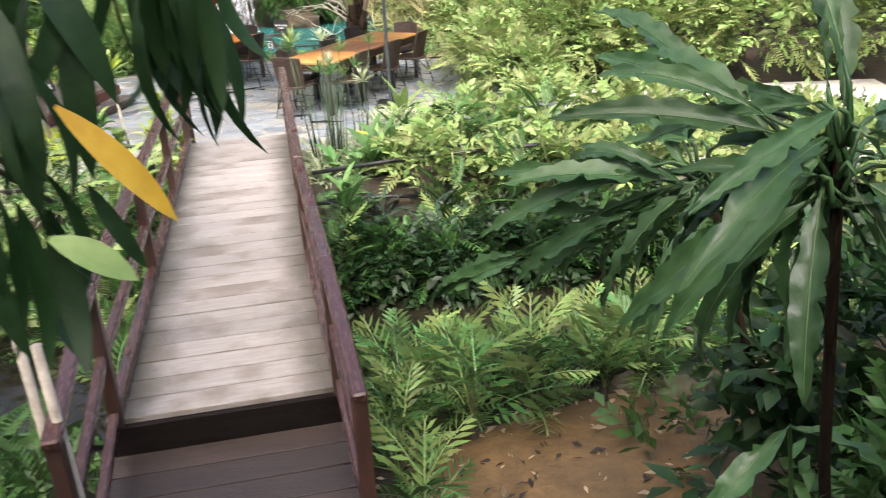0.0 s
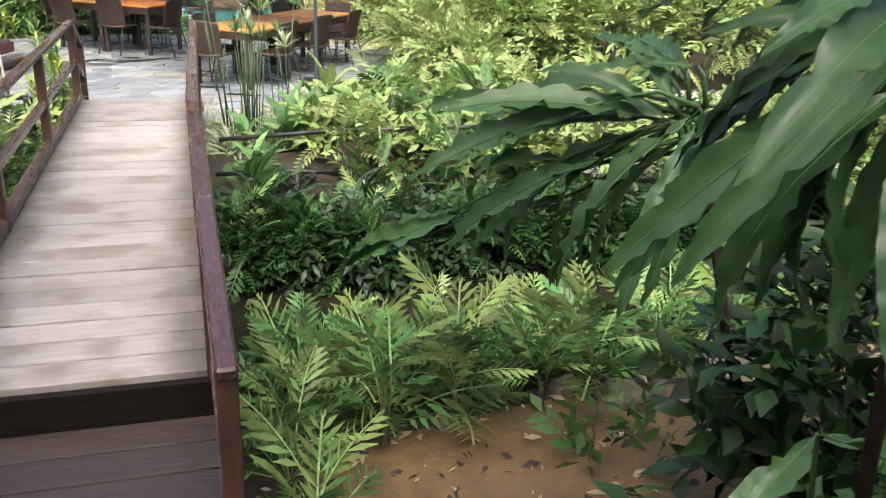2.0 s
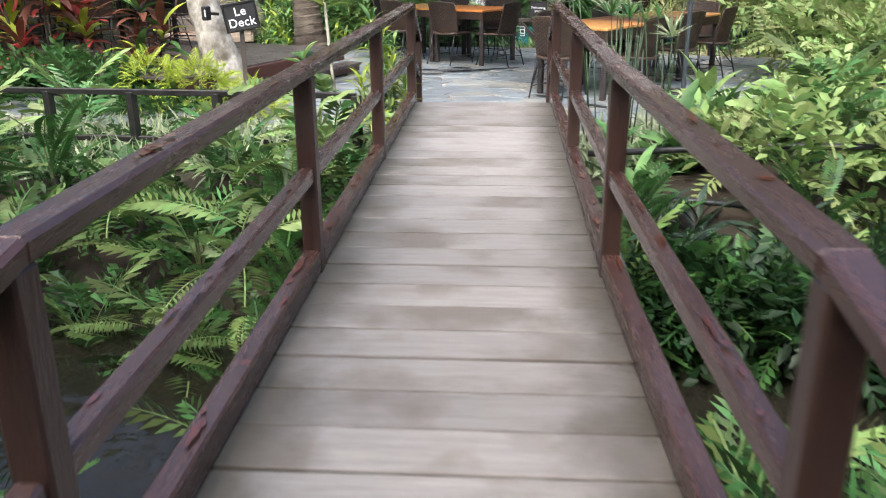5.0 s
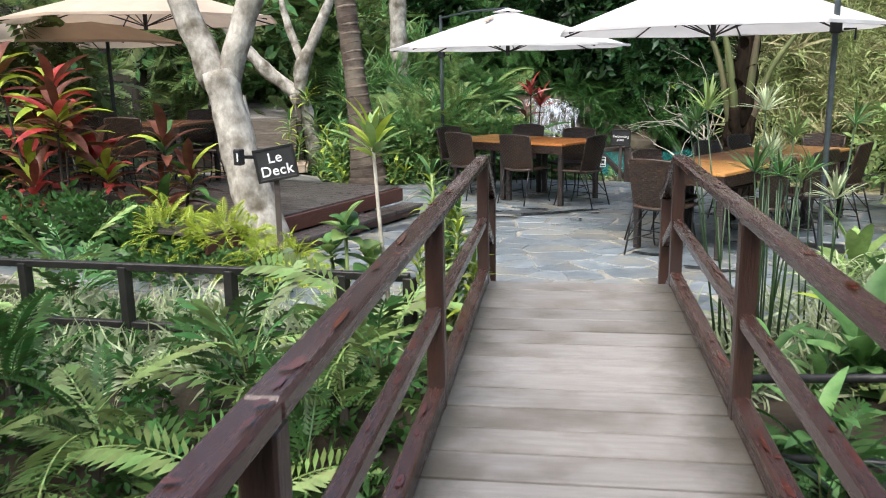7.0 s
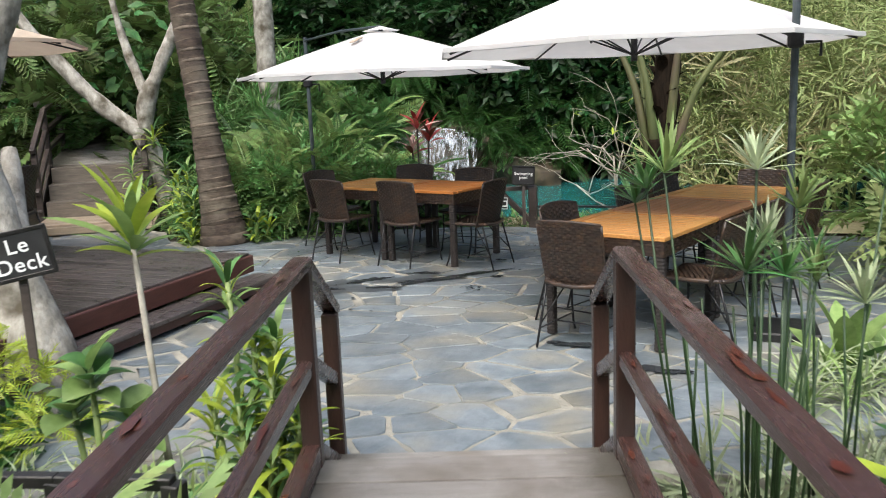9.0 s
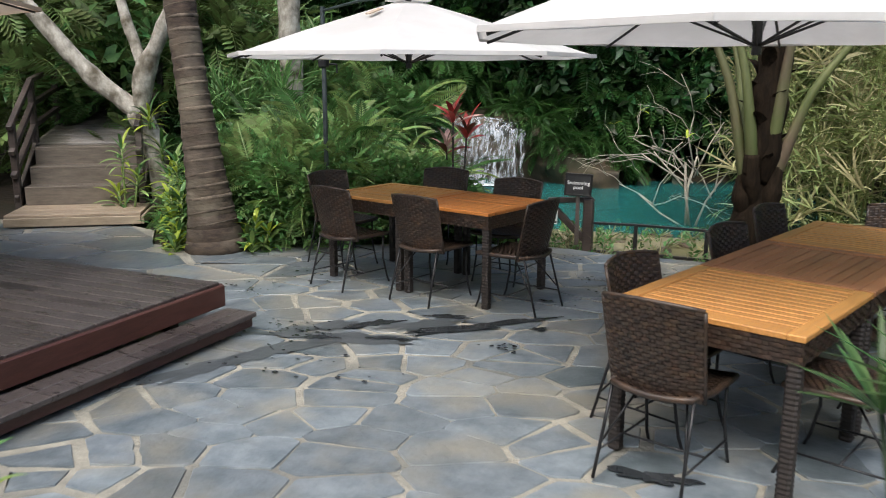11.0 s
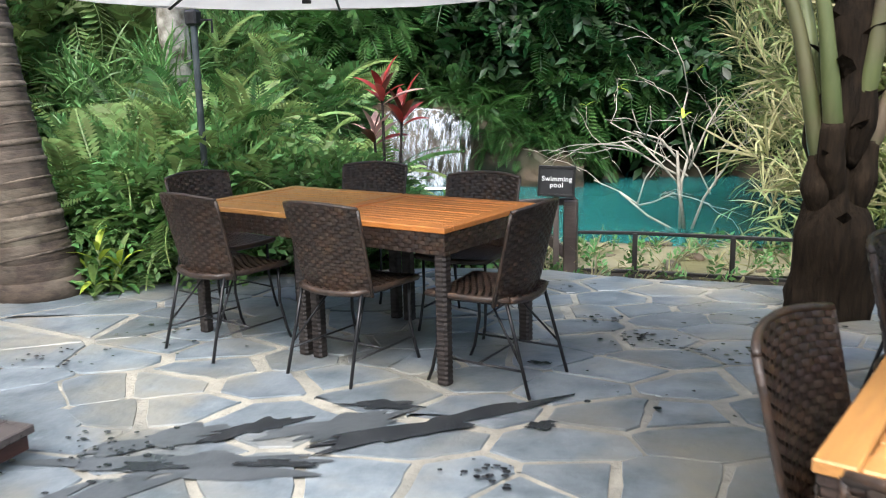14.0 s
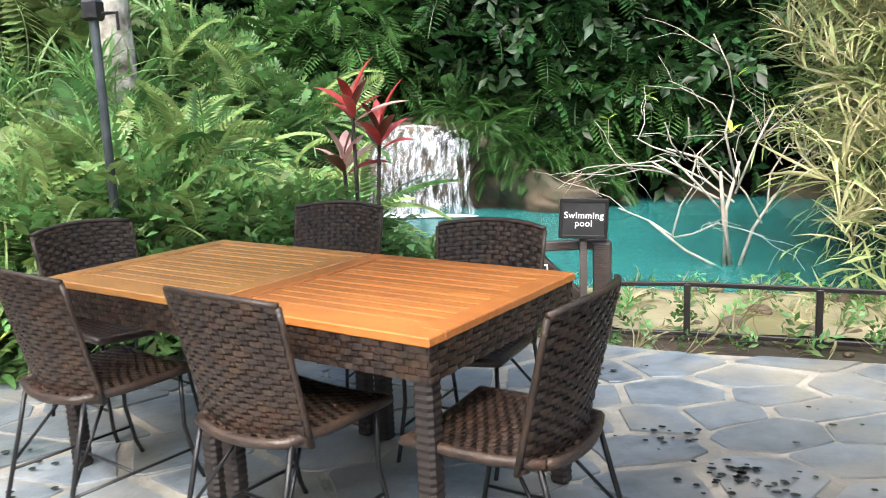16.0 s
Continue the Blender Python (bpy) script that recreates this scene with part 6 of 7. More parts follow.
areca = thing("areca_palm", "stout palm with dark fibrous trunk and thick green leaf stalks", "palm", pose(-2.0, 16.45, 0))
part("trunk", limb([(0, 0, -0.1), (0.0, 0, 0.6), (0.04, 0, 1.3), (0.08, 0.02, 2.0), (0.1, 0.05, 2.7)], [0.23, 0.18, 0.15, 0.13, 0.10], 0.6, 11, 16), FIBRE, areca, smooth=True)
for i, (px, py, pz, qx, qy, qz) in enumerate(((-0.10, -0.06, 0.95, -0.62, -0.1, 2.5), (-0.04, -0.14, 1.1, -0.36, -0.2, 2.5), (0.16, -0.06, 1.0, 0.85, -0.1, 2.3), (0.12, -0.12, 1.3, 0.32, -0.2, 2.7), (-0.1, 0.1, 1.2, -0.5, 0.4, 2.7))):
    mid = (px * 0.7 + qx * 0.3, (py + qy) / 2, (pz + qz) / 2)
    st = part("leaf_stalk", limb([(px * 0.6, py * 0.6, pz - 0.25), (px, py, pz), mid, (qx, qy, qz)], [0.03, 0.055, 0.036, 0.022], 0.1, 20 + i, 9), PETIOLE, areca, smooth=True)
    part("boot", limb([(px * 0.5, py * 0.5, pz - 0.42), (px * 0.85, py * 0.85, pz - 0.2), (px, py, pz + 0.02)], [0.05, 0.085, 0.05], 0.4, 50 + i, 9), FIBRE, areca, "dark fibrous leaf base", smooth=True)
    part("frond", PALM_FROND, SHRUB, areca, at=aim(math.degrees(math.atan2(qy - py, qx - px)), 40, 0, 0.8, (qx, qy, qz)))
for i in range(34):
    part("dead_sheath", Shape().add(*blade(0.30, 0.11, 0.5 + 0.03 * i, 5, 0.6)), FIBRE, areca, at=aim(i * 137, 72, 0, 0.8 + 0.1 * (i % 4), (0.03 + 0.08 * math.cos(i * 2.39), 0.08 * math.sin(i * 2.39), 0.25 + 0.065 * i)))

# ---- bare twiggy shrub on the pool bank ----
twiggy = thing("bare_shrub", "bare bleached branching shrub with a few yellow leaves", "shrub", pose(-2.85, 20.6, -0.35))
tw_r = random.Random(9)


def branch(a, d, length, r, depth):
    b = a + d * length
    mid = a.lerp(b, 0.5) + Vector((tw_r.uniform(-1, 1), tw_r.uniform(-1, 1), tw_r.uniform(-0.5, 1))) * length * 0.11
    part("branch" if depth > 1 else "twig", Shape().tube([a, mid, b], [r, r * 0.85, r * 0.65], 6), TWIG, twiggy, smooth=True)
    if depth == 0:
        if tw_r.random() < 0.09:
            for _ in range(3):
                part("leaf", TWIG_LEAF, LIME, twiggy, at=aim(tw_r.uniform(0, 360), tw_r.uniform(-10, 60), 0, tw_r.uniform(0.6, 1.1), b))
        return
    for k in range(tw_r.choice((1, 2, 2)) if depth < 4 else 3):
        q = (d + Vector((tw_r.uniform(-1, 1) * 1.5, tw_r.uniform(-0.6, 0.6), tw_r.uniform(-0.9, 0.6))) * 0.72).normalized()
        branch(a.lerp(b, tw_r.uniform(0.55, 1.0)), q, length * tw_r.uniform(0.6, 0.85), r * 0.62, depth - 1)


TWIG_LEAF = share("leaf", blade(0.14, 0.035, 0.8, 4, 0.3), LIME)
for d, ln, r0 in (((-0.12, 0, 1), 0.95, 0.024), ((0.40, 0.1, 0.9), 0.8, 0.018), ((-0.95, 0.1, 0.6), 0.9, 0.017), ((0.1, -0.1, 1), 1.05, 0.02)):
    branch(Vector((tw_r.uniform(-0.08, 0.08), 0, 0)), Vector(d).normalized(), ln, r0, 4)

# ---- masses of foliage ----
scatter("undergrowth", T_SPRAY, bush_places([(-6.8, 17.3, 0.2, 0.9, 0.9, 0.75), (-6.0, 17.8, 0.1, 0.7, 0.6, 0.5), (-7.5, 17.3, 0.2, 0.7, 0.8, 0.7), (-7.6, 18.9, 0.3, 1.0, 0.8, 0.75), (-5.2, 18.2, -0.1, 0.5, 0.4, 0.3)], 3000, 1, (0.7, 1.2)), SHRUB, "dense mid-green feathery shrubs in the planting bed", "undergrowth", 1)
scatter("undergrowth", T_TWIG, bush_places([(-6.9, 16.9, 0.1, 1.1, 0.7, 0.7), (-5.8, 17.5, 0.1, 0.9, 0.6, 0.6), (-7.6, 16.6, 0.05, 0.45, 0.45, 0.4), (-4.9, 17.85, -0.05, 0.6, 0.3, 0.3)], 2600, 2, (0.7, 1.2)), SHRUB, "small-leaved dark green shrubs along the terrace edge", "undergrowth", 2)
scatter("undergrowth", T_BIGSPRAY, bush_places([(-9.9, 21.6, 0.9, 2.0, 0.9, 1.2), (-8.0, 21.6, 0.6, 0.9, 0.8, 0.9), (-11.2, 19.6, 1.0, 1.2, 1.2, 1.2), (-9.3, 22.4, 0.9, 0.9, 1.0, 1.1), ], 1650, 3, (0.6, 1.0), down=0.3), SHRUB, "large feathery palms and shrubs behind the planting bed", "undergrowth", 3)
scatter("undergrowth", T_FERN, bush_places([(-8.6, 21.7, 0.3, 1.0, 1.0, 0.9), (-6.2, 18.6, -0.1, 0.6, 0.4, 0.35), (-8.6, 19.3, 0.1, 1.0, 0.8, 0.6)], 800, 33, (0.8, 1.3), down=0.3), FERN, "light green ferns behind the planting bed", "undergrowth", 33)
hill = []
for i in range(46):
    a = i / 45
    hill.append((-13 + 17 * a + rr.uniform(-0.5, 0.5), 26.3 + rr.uniform(-0.7, 0.8), rr.uniform(0.6, 3.4), rr.uniform(1.2, 2.0), rr.uniform(0.9, 1.4), rr.uniform(1.0, 1.7)))
hill += [(-4.6, 25.5, 0.9, 1.4, 1.0, 1.2), (-3.0, 26.0, 1.2, 1.5, 1.0, 1.3), (-1.2, 26.0, 1.3, 1.6, 1.0, 1.4), (0.8, 25.6, 1.4, 1.6, 1.0, 1.5), (-5.6, 25.8, 1.8, 1.2, 0.9, 0.9), (-6.8, 26.6, 2.2, 1.6, 0.9, 1.0)]
scatter("jungle_foliage", T_BROADTWIG, bush_places(hill, 9000, 4, (0.8, 1.5), down=0.5), JUNGLE, "dense dark jungle foliage on the slope above the waterfall", "jungle", 4)
scatter("jungle_foliage", T_BIGSPRAY, bush_places(hill, 3000, 5, (0.7, 1.2), down=0.7), JUNGLE, "dark drooping palms and ferns above the pool", "jungle", 5)
scatter("jungle_foliage", T_BIGSPRAY, bush_places([(-4.9, 25.2, 0.7, 0.9, 0.7, 1.0), (-3.9, 25.5, 1.2, 1.0, 0.7, 0.9), (-9.3, 24.6, 1.4, 1.2, 0.8, 1.1), (-8.6, 25.2, 1.8, 1.3, 1.0, 1.2)], 1000, 6, (0.7, 1.1), down=0.9), FERN_DEEP, "drooping green ferns beside the waterfall", "jungle", 6)
far_blobs = [(rr.uniform(-26, 20), rr.uniform(29, 40), rr.uniform(3, 9), rr.uniform(1.8, 3.2), rr.uniform(1.5, 2.5), rr.uniform(1.5, 2.6)) for _ in range(60)]
far_blobs += [(rr.uniform(-22, -12), rr.uniform(6, 28), rr.uniform(2, 6), rr.uniform(1.6, 2.8), rr.uniform(1.6, 2.8), rr.uniform(1.5, 2.5)) for _ in range(44)]
scatter("forest_canopy", T_BROADTWIG, bush_places(far_blobs[60:], 3000, 47, (1.2, 2.0), down=0.3), FERN, "mid-green forest edge beyond the platform", "forest", 47)
scatter("forest_canopy", T_BROADTWIG, bush_places(far_blobs[:60], 7400, 7, (1.4, 2.4), down=0.3), JUNGLE, "dark tropical forest canopy around the garden", "forest", 7)
near_blobs = [(rr.uniform(-14, -10.5), rr.uniform(9, 22), rr.uniform(0.6, 3.0), rr.uniform(0.9, 1.6), rr.uniform(0.9, 1.6), rr.uniform(0.9, 1.5)) for _ in range(30)]
scatter("undergrowth", T_BIGSPRAY, bush_places(near_blobs, 2300, 8, (0.8, 1.3), down=0.4), LIGHT, "deep green shrubs and palms beyond the platform", "undergrowth", 8)
for i, (x, y, r0, lean) in enumerate(((-12.5, 24.5, 0.16, 0.3), (-10.6, 27.5, 0.2, -0.2), (-6.2, 28.2, 0.2, 0.2), (-5.5, 29.0, 0.17, -0.1), (-4.4, 28.4, 0.22, 0.1), (-2.2, 29.0, 0.18, -0.3), (0.5, 28.5, 0.2, 0.3), (-8.0, 29.0, 0.15, 0.3), (2.8, 27.0, 0.2, 0.1), (-13.5, 18.0, 0.18, 0.2), (-12.6, 14.5, 0.14, -0.2))):
    z = float(ground_height(x, y))
    t = thing("forest_tree", "dark straight forest trunk behind the foliage", "tree", pose(x, y, z), "forest trunks")
    part("trunk", limb([(0, 0, -0.2), (lean * 0.3, 0, 3), (lean, 0.2, 7), (lean * 1.6, 0.3, 10)], [r0, r0 * 0.85, r0 * 0.7, r0 * 0.4], 0.2, 30 + i, 9), BARK, t, smooth=True)
# hanging vines
vines = Shape()
for i in range(26):
    x, y = rr.uniform(-6.0, 1.0), rr.uniform(25.0, 26.0)
    z = rr.uniform(2.6, 4.2)
    vines.tube([(x, y, z), (x + rr.uniform(-0.08, 0.08), y, z - rr.uniform(0.8, 1.8)), (x + rr.uniform(-0.1, 0.1), y, z - rr.uniform(1.9, 2.6))], 0.008, 4)
tagged(new("hanging_vines", vines.mesh("hanging_vines", GREEN_STEM)), "thin green hanging vines over the pool", "vine", kind="stuff")

# reeds and bamboo on the right of the pool
reed_blobs = [(rr.uniform(-0.9, 5.0), rr.uniform(18.3, 25.0), rr.uniform(0.3, 2.6), rr.uniform(0.5, 0.9), rr.uniform(0.5, 0.9), rr.uniform(0.6, 1.1)) for _ in range(56)]
reed_blobs += [(-1.3, 20.4, 0.6, 0.45, 0.6, 0.9), (-1.1, 21.2, 1.4, 0.5, 0.6, 0.9), (-0.6, 19.0, 0.4, 0.5, 0.5, 0.8), (-1.0, 22.5, 1.6, 0.6, 0.6, 1.0), (-0.9, 21.0, 2.4, 0.6, 0.6, 0.8)]
edge_r = random.Random(81)
reed_blobs += [(edge_r.uniform(-2.15, -1.0), edge_r.uniform(19.2, 21.6), edge_r.uniform(0.1, 2.9), 0.35, 0.4, edge_r.uniform(0.6, 1.0)) for _ in range(18)]
scatter("reeds", T_BAMBOO, bush_places(reed_blobs, 6400, 9, (0.7, 1.3), outward=0.7, down=0.25), REED, "tall pale green reeds and bamboo beside the pool", "reeds", 9)
scatter("reeds", T_LONGGRASS, bush_places([(x, y, z * 0.7, a, b, c) for x, y, z, a, b, c in reed_blobs], 1300, 10, (0.8, 1.4), outward=0.5, down=0.6), STRAW, "dry straw-coloured drooping reeds beside the pool", "reeds", 10)
canes = Shape()
for i in range(150):
    x, y = rr.uniform(-1.3, 4.5), rr.uniform(18.6, 24.5)
    z = float(ground_height(x, y))
    lean = rr.uniform(-0.7, 0.7)
    canes.tube([(x, y, z - 0.05), (x + lean * 0.3, y, z + 1.4), (x + lean, y + rr.uniform(-0.3, 0.3), z + rr.uniform(2.2, 3.6))], [0.014, 0.011, 0.004], 5)
tagged(new("reed_canes", canes.mesh("reed_canes", REED, True)), "slender pale reed canes", "reeds", kind="stuff")

# garden to the right of the bridge and terrace
right_blobs = [(2.4, 9.35, 0.15, 0.7, 0.3, 0.25), (1.2, 9.4, 0.12, 0.6, 0.3, 0.25), (3.9, 9.0, 0.2, 0.8, 0.4, 0.35), (5.4, 8.8, 0.3, 0.9, 0.6, 0.6), (3.3, 14.9, 0.5, 1.0, 0.8, 0.9), (2.2, 15.0, 0.4, 0.7, 0.8, 0.8), (1.6, 16.6, 0.5, 0.9, 0.8, 0.9), (5.0, 14.6, 0.6, 1.1, 0.9, 1.0), (3.0, 16.6, 0.7, 1.2, 1.0, 1.1), (7.0, 14.5, 0.8, 1.2, 1.2, 1.2), (0.0, 9.4, 0.1, 0.4, 0.3, 0.3), (0.5, 14.6, 0.35, 0.6, 0.9, 0.6), (0.95, 13.4, 0.25, 0.5, 0.6, 0.45), (0.25, 15.8, 0.5, 0.7, 0.7, 0.8), (1.5, 14.6, 0.6, 0.8, 0.9, 0.9), (0.4, 10.5, 0.12, 0.5, 0.35, 0.38), (1.3, 10.8, 0.2, 0.6, 0.4, 0.45), (2.4, 10.4, 0.2, 0.6, 0.4, 0.4)]
scatter("undergrowth", T_TWIG, bush_places(right_blobs, 3900, 11, (0.9, 1.5)), LIGHT, "bright green leafy shrubs beside the terrace", "undergrowth", 11)
scatter("undergrowth", T_SPRAY, bush_places(right_blobs, 1500, 12, (0.9, 1.5)), REED, "yellow-green leafy shrubs beside the terrace", "undergrowth", 12)
wall_r = [(rr.uniform(5.5, 10), rr.uniform(14, 22) if i % 2 else rr.uniform(2, 8), rr.uniform(0.5, 3.0), rr.uniform(1, 1.8), rr.uniform(1, 1.8), rr.uniform(1, 1.7)) for i in range(34)]
scatter("undergrowth", T_BROADTWIG, bush_places(wall_r, 2600, 13, (0.9, 1.5)), LIGHT, "leafy shrubs closing the garden", "undergrowth", 13)
back_wall = [(rr.uniform(-9, 9), rr.uniform(-7, -3), rr.uniform(1.5, 5), rr.uniform(1.2, 2), rr.uniform(1, 1.8), rr.uniform(1, 1.9)) for _ in range(36)]
back_wall += [(rr.uniform(-9, -3.5), rr.uniform(-3, 5), rr.uniform(0.6, 3), rr.uniform(0.9, 1.5), rr.uniform(0.9, 1.5), rr.uniform(0.9, 1.5)) for _ in range(22)]
crown_r = random.Random(71)
mango_crown = [(crown_r.uniform(-3.2, 3.6), crown_r.uniform(-4.5, 1.6), crown_r.uniform(4.6, 6.4), crown_r.uniform(0.9, 1.5), crown_r.uniform(0.9, 1.5), crown_r.uniform(0.5, 0.9)) for _ in range(26)]
scatter("tree_crown", T_BROADTWIG, bush_places(mango_crown, 420, 72, (1.2, 2.0), down=0.5), DARK_LEAF, "dark mango crown spreading over the approach steps", "tree", 72)
forest_roof = [(crown_r.uniform(-15, 6), crown_r.uniform(25.5, 34), crown_r.uniform(6.2, 9.5), crown_r.uniform(1.4, 2.4), crown_r.uniform(1.4, 2.4), crown_r.uniform(0.7, 1.2)) for _ in range(44)]
scatter("tree_crown", T_BROADTWIG, bush_places(forest_roof, 4200, 73, (1.8, 2.8), down=0.5), JUNGLE, "dark tree crowns closing over the slope above the waterfall", "forest", 73)
scatter("undergrowth", T_BROADTWIG, bush_places(back_wall, 4200, 14, (1.0, 1.8)), FERN_DEEP, "deep green shrubs above the approach steps", "undergrowth", 14)


def carpet(poly_test, box, count, seed, size, tilt=0.9):
    """Places for low plants over an area of ground."""
    g = np.random.default_rng(seed)
    xy = np.stack([g.uniform(box[0], box[1], count), g.uniform(box[2], box[3], count)], 1)
    c, s = math.cos(radians(16.68)), math.sin(radians(16.68))
    dx, dy = xy[:, 0] + 1.124, xy[:, 1] - 4.364
    keep = poly_test(c * dx + s * dy, -s * dx + c * dy)
    xy = xy[keep]
    n = len(xy)
    out = np.stack([g.normal(0, 0.6, n), g.normal(0, 0.6, n), np.full(n, tilt)], 1)
    return np.column_stack([xy, ground_height(xy[:, 0], xy[:, 1]) + 0.01]), out, g.uniform(*size, n)


T_PLUME = [frond(1.0, 0.36, 26, 1.3, 0.034, 0.45, 0.007, 0.35, 0.15), frond(0.85, 0.32, 24, 1.0, 0.034, 0.45, 0.007, 0.3, 0.15)]
scatter("undergrowth", T_PLUME, bush_places([(-5.9, 18.0, 0.25, 0.6, 0.4, 0.35), (-6.9, 17.9, 0.55, 0.8, 0.5, 0.4), (-7.7, 17.4, 0.4, 0.5, 0.6, 0.5), (-9.0, 20.9, 1.2, 0.9, 0.4, 0.5), (-7.6, 21.2, 0.9, 0.7, 0.5, 0.5)], 130, 37, (0.7, 1.1), outward=0.8, down=0.0), LIGHT, "long pale arching fern fronds over the planting bed", "undergrowth", 37)
scatter("undergrowth", T_PLUME, bush_places([(-5.9, 18.0, 0.25, 0.6, 0.4, 0.35), (-6.9, 17.9, 0.55, 0.8, 0.5, 0.4), (-8.6, 18.6, 0.6, 0.7, 0.6, 0.5)], 90, 38, (0.7, 1.1), outward=0.8, down=0.0), FERN_DEEP, "deep green arching fern fronds over the planting bed", "undergrowth", 38)
for i, (x, y, r0, lean) in enumerate(((2.6, 15.8, 0.05, 0.3), (3.4, 15.6, 0.07, -0.2), (4.6, 15.2, 0.06, 0.4), (6.3, 14.8, 0.09, -0.4), (1.9, 16.2, 0.04, 0.2))):
    t = thing("garden_tree", "slender brown garden trunk among the pale shrubs", "tree", pose(x, y, float(ground_height(x, y))), "slender trunks beyond the path")
    part("trunk", limb([(0, 0, -0.1), (lean * 0.3, 0, 1.2), (lean, 0.1, 3.5)], [r0, r0 * 0.85, r0 * 0.5], 0.2, 60 + i, 8), PALM_BARK, t, smooth=True)
scatter("undergrowth", T_FERN, bush_places([(-6.8, 17.4, 0.3, 0.9, 0.8, 0.75), (-6.0, 18.0, 0.15, 0.7, 0.5, 0.5), (-7.6, 18.6, 0.4, 0.9, 0.7, 0.7), (-8.2, 19.6, 0.1, 0.9, 0.6, 0.6), (-6.9, 16.9, 0.3, 0.9, 0.6, 0.6)], 620, 34, (0.6, 1.2), down=0.1), LIGHT, "light ferns arching over the planting bed", "undergrowth", 34)
scatter("undergrowth", T_BIGSPRAY, bush_places([(-10.6, 21.0, 1.2, 1.3, 0.8, 1.0), (-11.4, 22.5, 2.0, 1.5, 1.4, 1.6), (-12.5, 19.5, 1.8, 1.5, 1.5, 1.5)], 640, 35, (0.6, 1.0), down=0.4), LIGHT, "light green feathery palms on the slope", "undergrowth", 35)
scatter("undergrowth", T_LONGGRASS, bush_places([(-9.0, 19.6, 0.8, 1.0, 0.8, 0.8), (-10.2, 21.5, 1.6, 1.4, 1.0, 1.0)], 160, 36, (1.2, 2.0), outward=0.4), SHRUB, "strap-leaved plants on the slope", "undergrowth", 36)
T_LITTER = [blade(0.09, 0.035, 0.6, 2), blade(0.06, 0.02, 0.2, 2), blade(0.12, 0.04, 0.9, 2)]
def litter(test, box, count, seed):
    pos, out, size = carpet(test, box, count, seed, (0.5, 1.2))
    out[:, 2] = 0.08
    return pos + np.array([0, 0, 0.03]), out, size
scatter("leaf_litter", T_LITTER, litter(lambda v, u: (v > 1.2) & (u > -2) & (u < 1.2) & (v < 7), (0, 8, 1, 9), 1500, 41), PALE_FERN, "dry fallen leaves on the bank", "leaf litter", 41)
scatter("leaf_litter", T_LITTER, litter(lambda v, u: (v > 1.2) & (u > -2) & (u < 1.2) & (v < 7), (0, 8, 1, 9), 1200, 42), BARK, "dark rotting leaves on the bank", "leaf litter", 42)
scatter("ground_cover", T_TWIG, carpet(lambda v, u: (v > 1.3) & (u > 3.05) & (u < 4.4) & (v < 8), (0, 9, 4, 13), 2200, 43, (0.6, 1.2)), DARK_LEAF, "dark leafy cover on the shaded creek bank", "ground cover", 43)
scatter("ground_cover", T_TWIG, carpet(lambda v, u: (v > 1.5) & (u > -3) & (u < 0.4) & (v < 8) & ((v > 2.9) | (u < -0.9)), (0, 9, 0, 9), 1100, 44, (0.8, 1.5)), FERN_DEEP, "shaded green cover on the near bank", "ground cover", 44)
scatter("ground_cover", T_TWIG, carpet(lambda v, u: (u > 13.3) & (u < 15.6) & (v > 1.0) & (v < 6), (-5, 1, 17.6, 20), 420, 45, (0.3, 0.8)), FERN, "sparse green sprigs on the pool bank", "ground cover", 45)
scatter("jungle_foliage", T_FERN, bush_places([(-5.5, 24.4, 0.4, 0.6, 0.35, 0.35), (-4.9, 24.6, 0.2, 0.7, 0.4, 0.45), (-6.0, 25.0, 0.9, 0.7, 0.4, 0.3), (-7.2, 25.4, 1.25, 1.0, 0.4, 0.3), (-8.6, 24.2, 0.75, 0.5, 0.4, 0.35), (-6.0, 24.3, 0.75, 0.35, 0.3, 0.25), (-6.6, 24.5, 1.05, 0.5, 0.3, 0.2)], 900, 46, (0.6, 1.0), down=0.5), FERN_DEEP, "ferns hanging over the travertine ledge", "jungle", 46)
scatter("ground_cover", T_LONGGRASS, carpet(lambda v, u: (u > 13.3) & (u < 15.2) & (v > 0.6) & (v < 6), (-4.5, 1, 17.6, 19.3), 130, 48, (0.4, 0.8)), STRAW, "dry straw-coloured grass on the pool bank", "grass", 48)
left_bank = lambda v, u: (v < -0.3) & (u > 3.3) & (u < 5.9) & (v > -8)
right_bank = lambda v, u: (v > 1.4) & (u > 3.7) & (u < 6.1) & (v < 8)
dark_corner = [(3.0, 4.6, 0.2, 0.9, 0.7, 0.9), (3.6, 3.6, 0.6, 0.8, 0.8, 1.1), (4.6, 5.0, 0.4, 1.0, 0.8, 1.1), (3.0, 2.9, 0.9, 0.5, 0.6, 0.9), (2.5, 4.3, -0.1, 0.5, 0.4, 0.45)]
scatter("undergrowth", T_TWIG, bush_places([(2.3, 3.3, 0.35, 0.5, 0.4, 0.3), (2.7, 3.7, 0.5, 0.5, 0.4, 0.4)], 110, 16, (0.7, 1.2)), FERN_DEEP, "green leafy shrubs under the large-leaved plant", "undergrowth", 16)
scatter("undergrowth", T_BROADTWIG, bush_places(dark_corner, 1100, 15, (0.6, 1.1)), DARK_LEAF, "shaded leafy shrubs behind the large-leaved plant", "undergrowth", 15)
far_edge = []
for i in range(17):
    q = BRIDGE @ Vector((1.35 + 0.34 * i, 3.38 + 0.12 * math.sin(i * 1.7), 0))
    far_edge.append((q.x, q.y, -0.55 + 0.06 * math.sin(i * 2.3), 0.30, 0.26, 0.34))
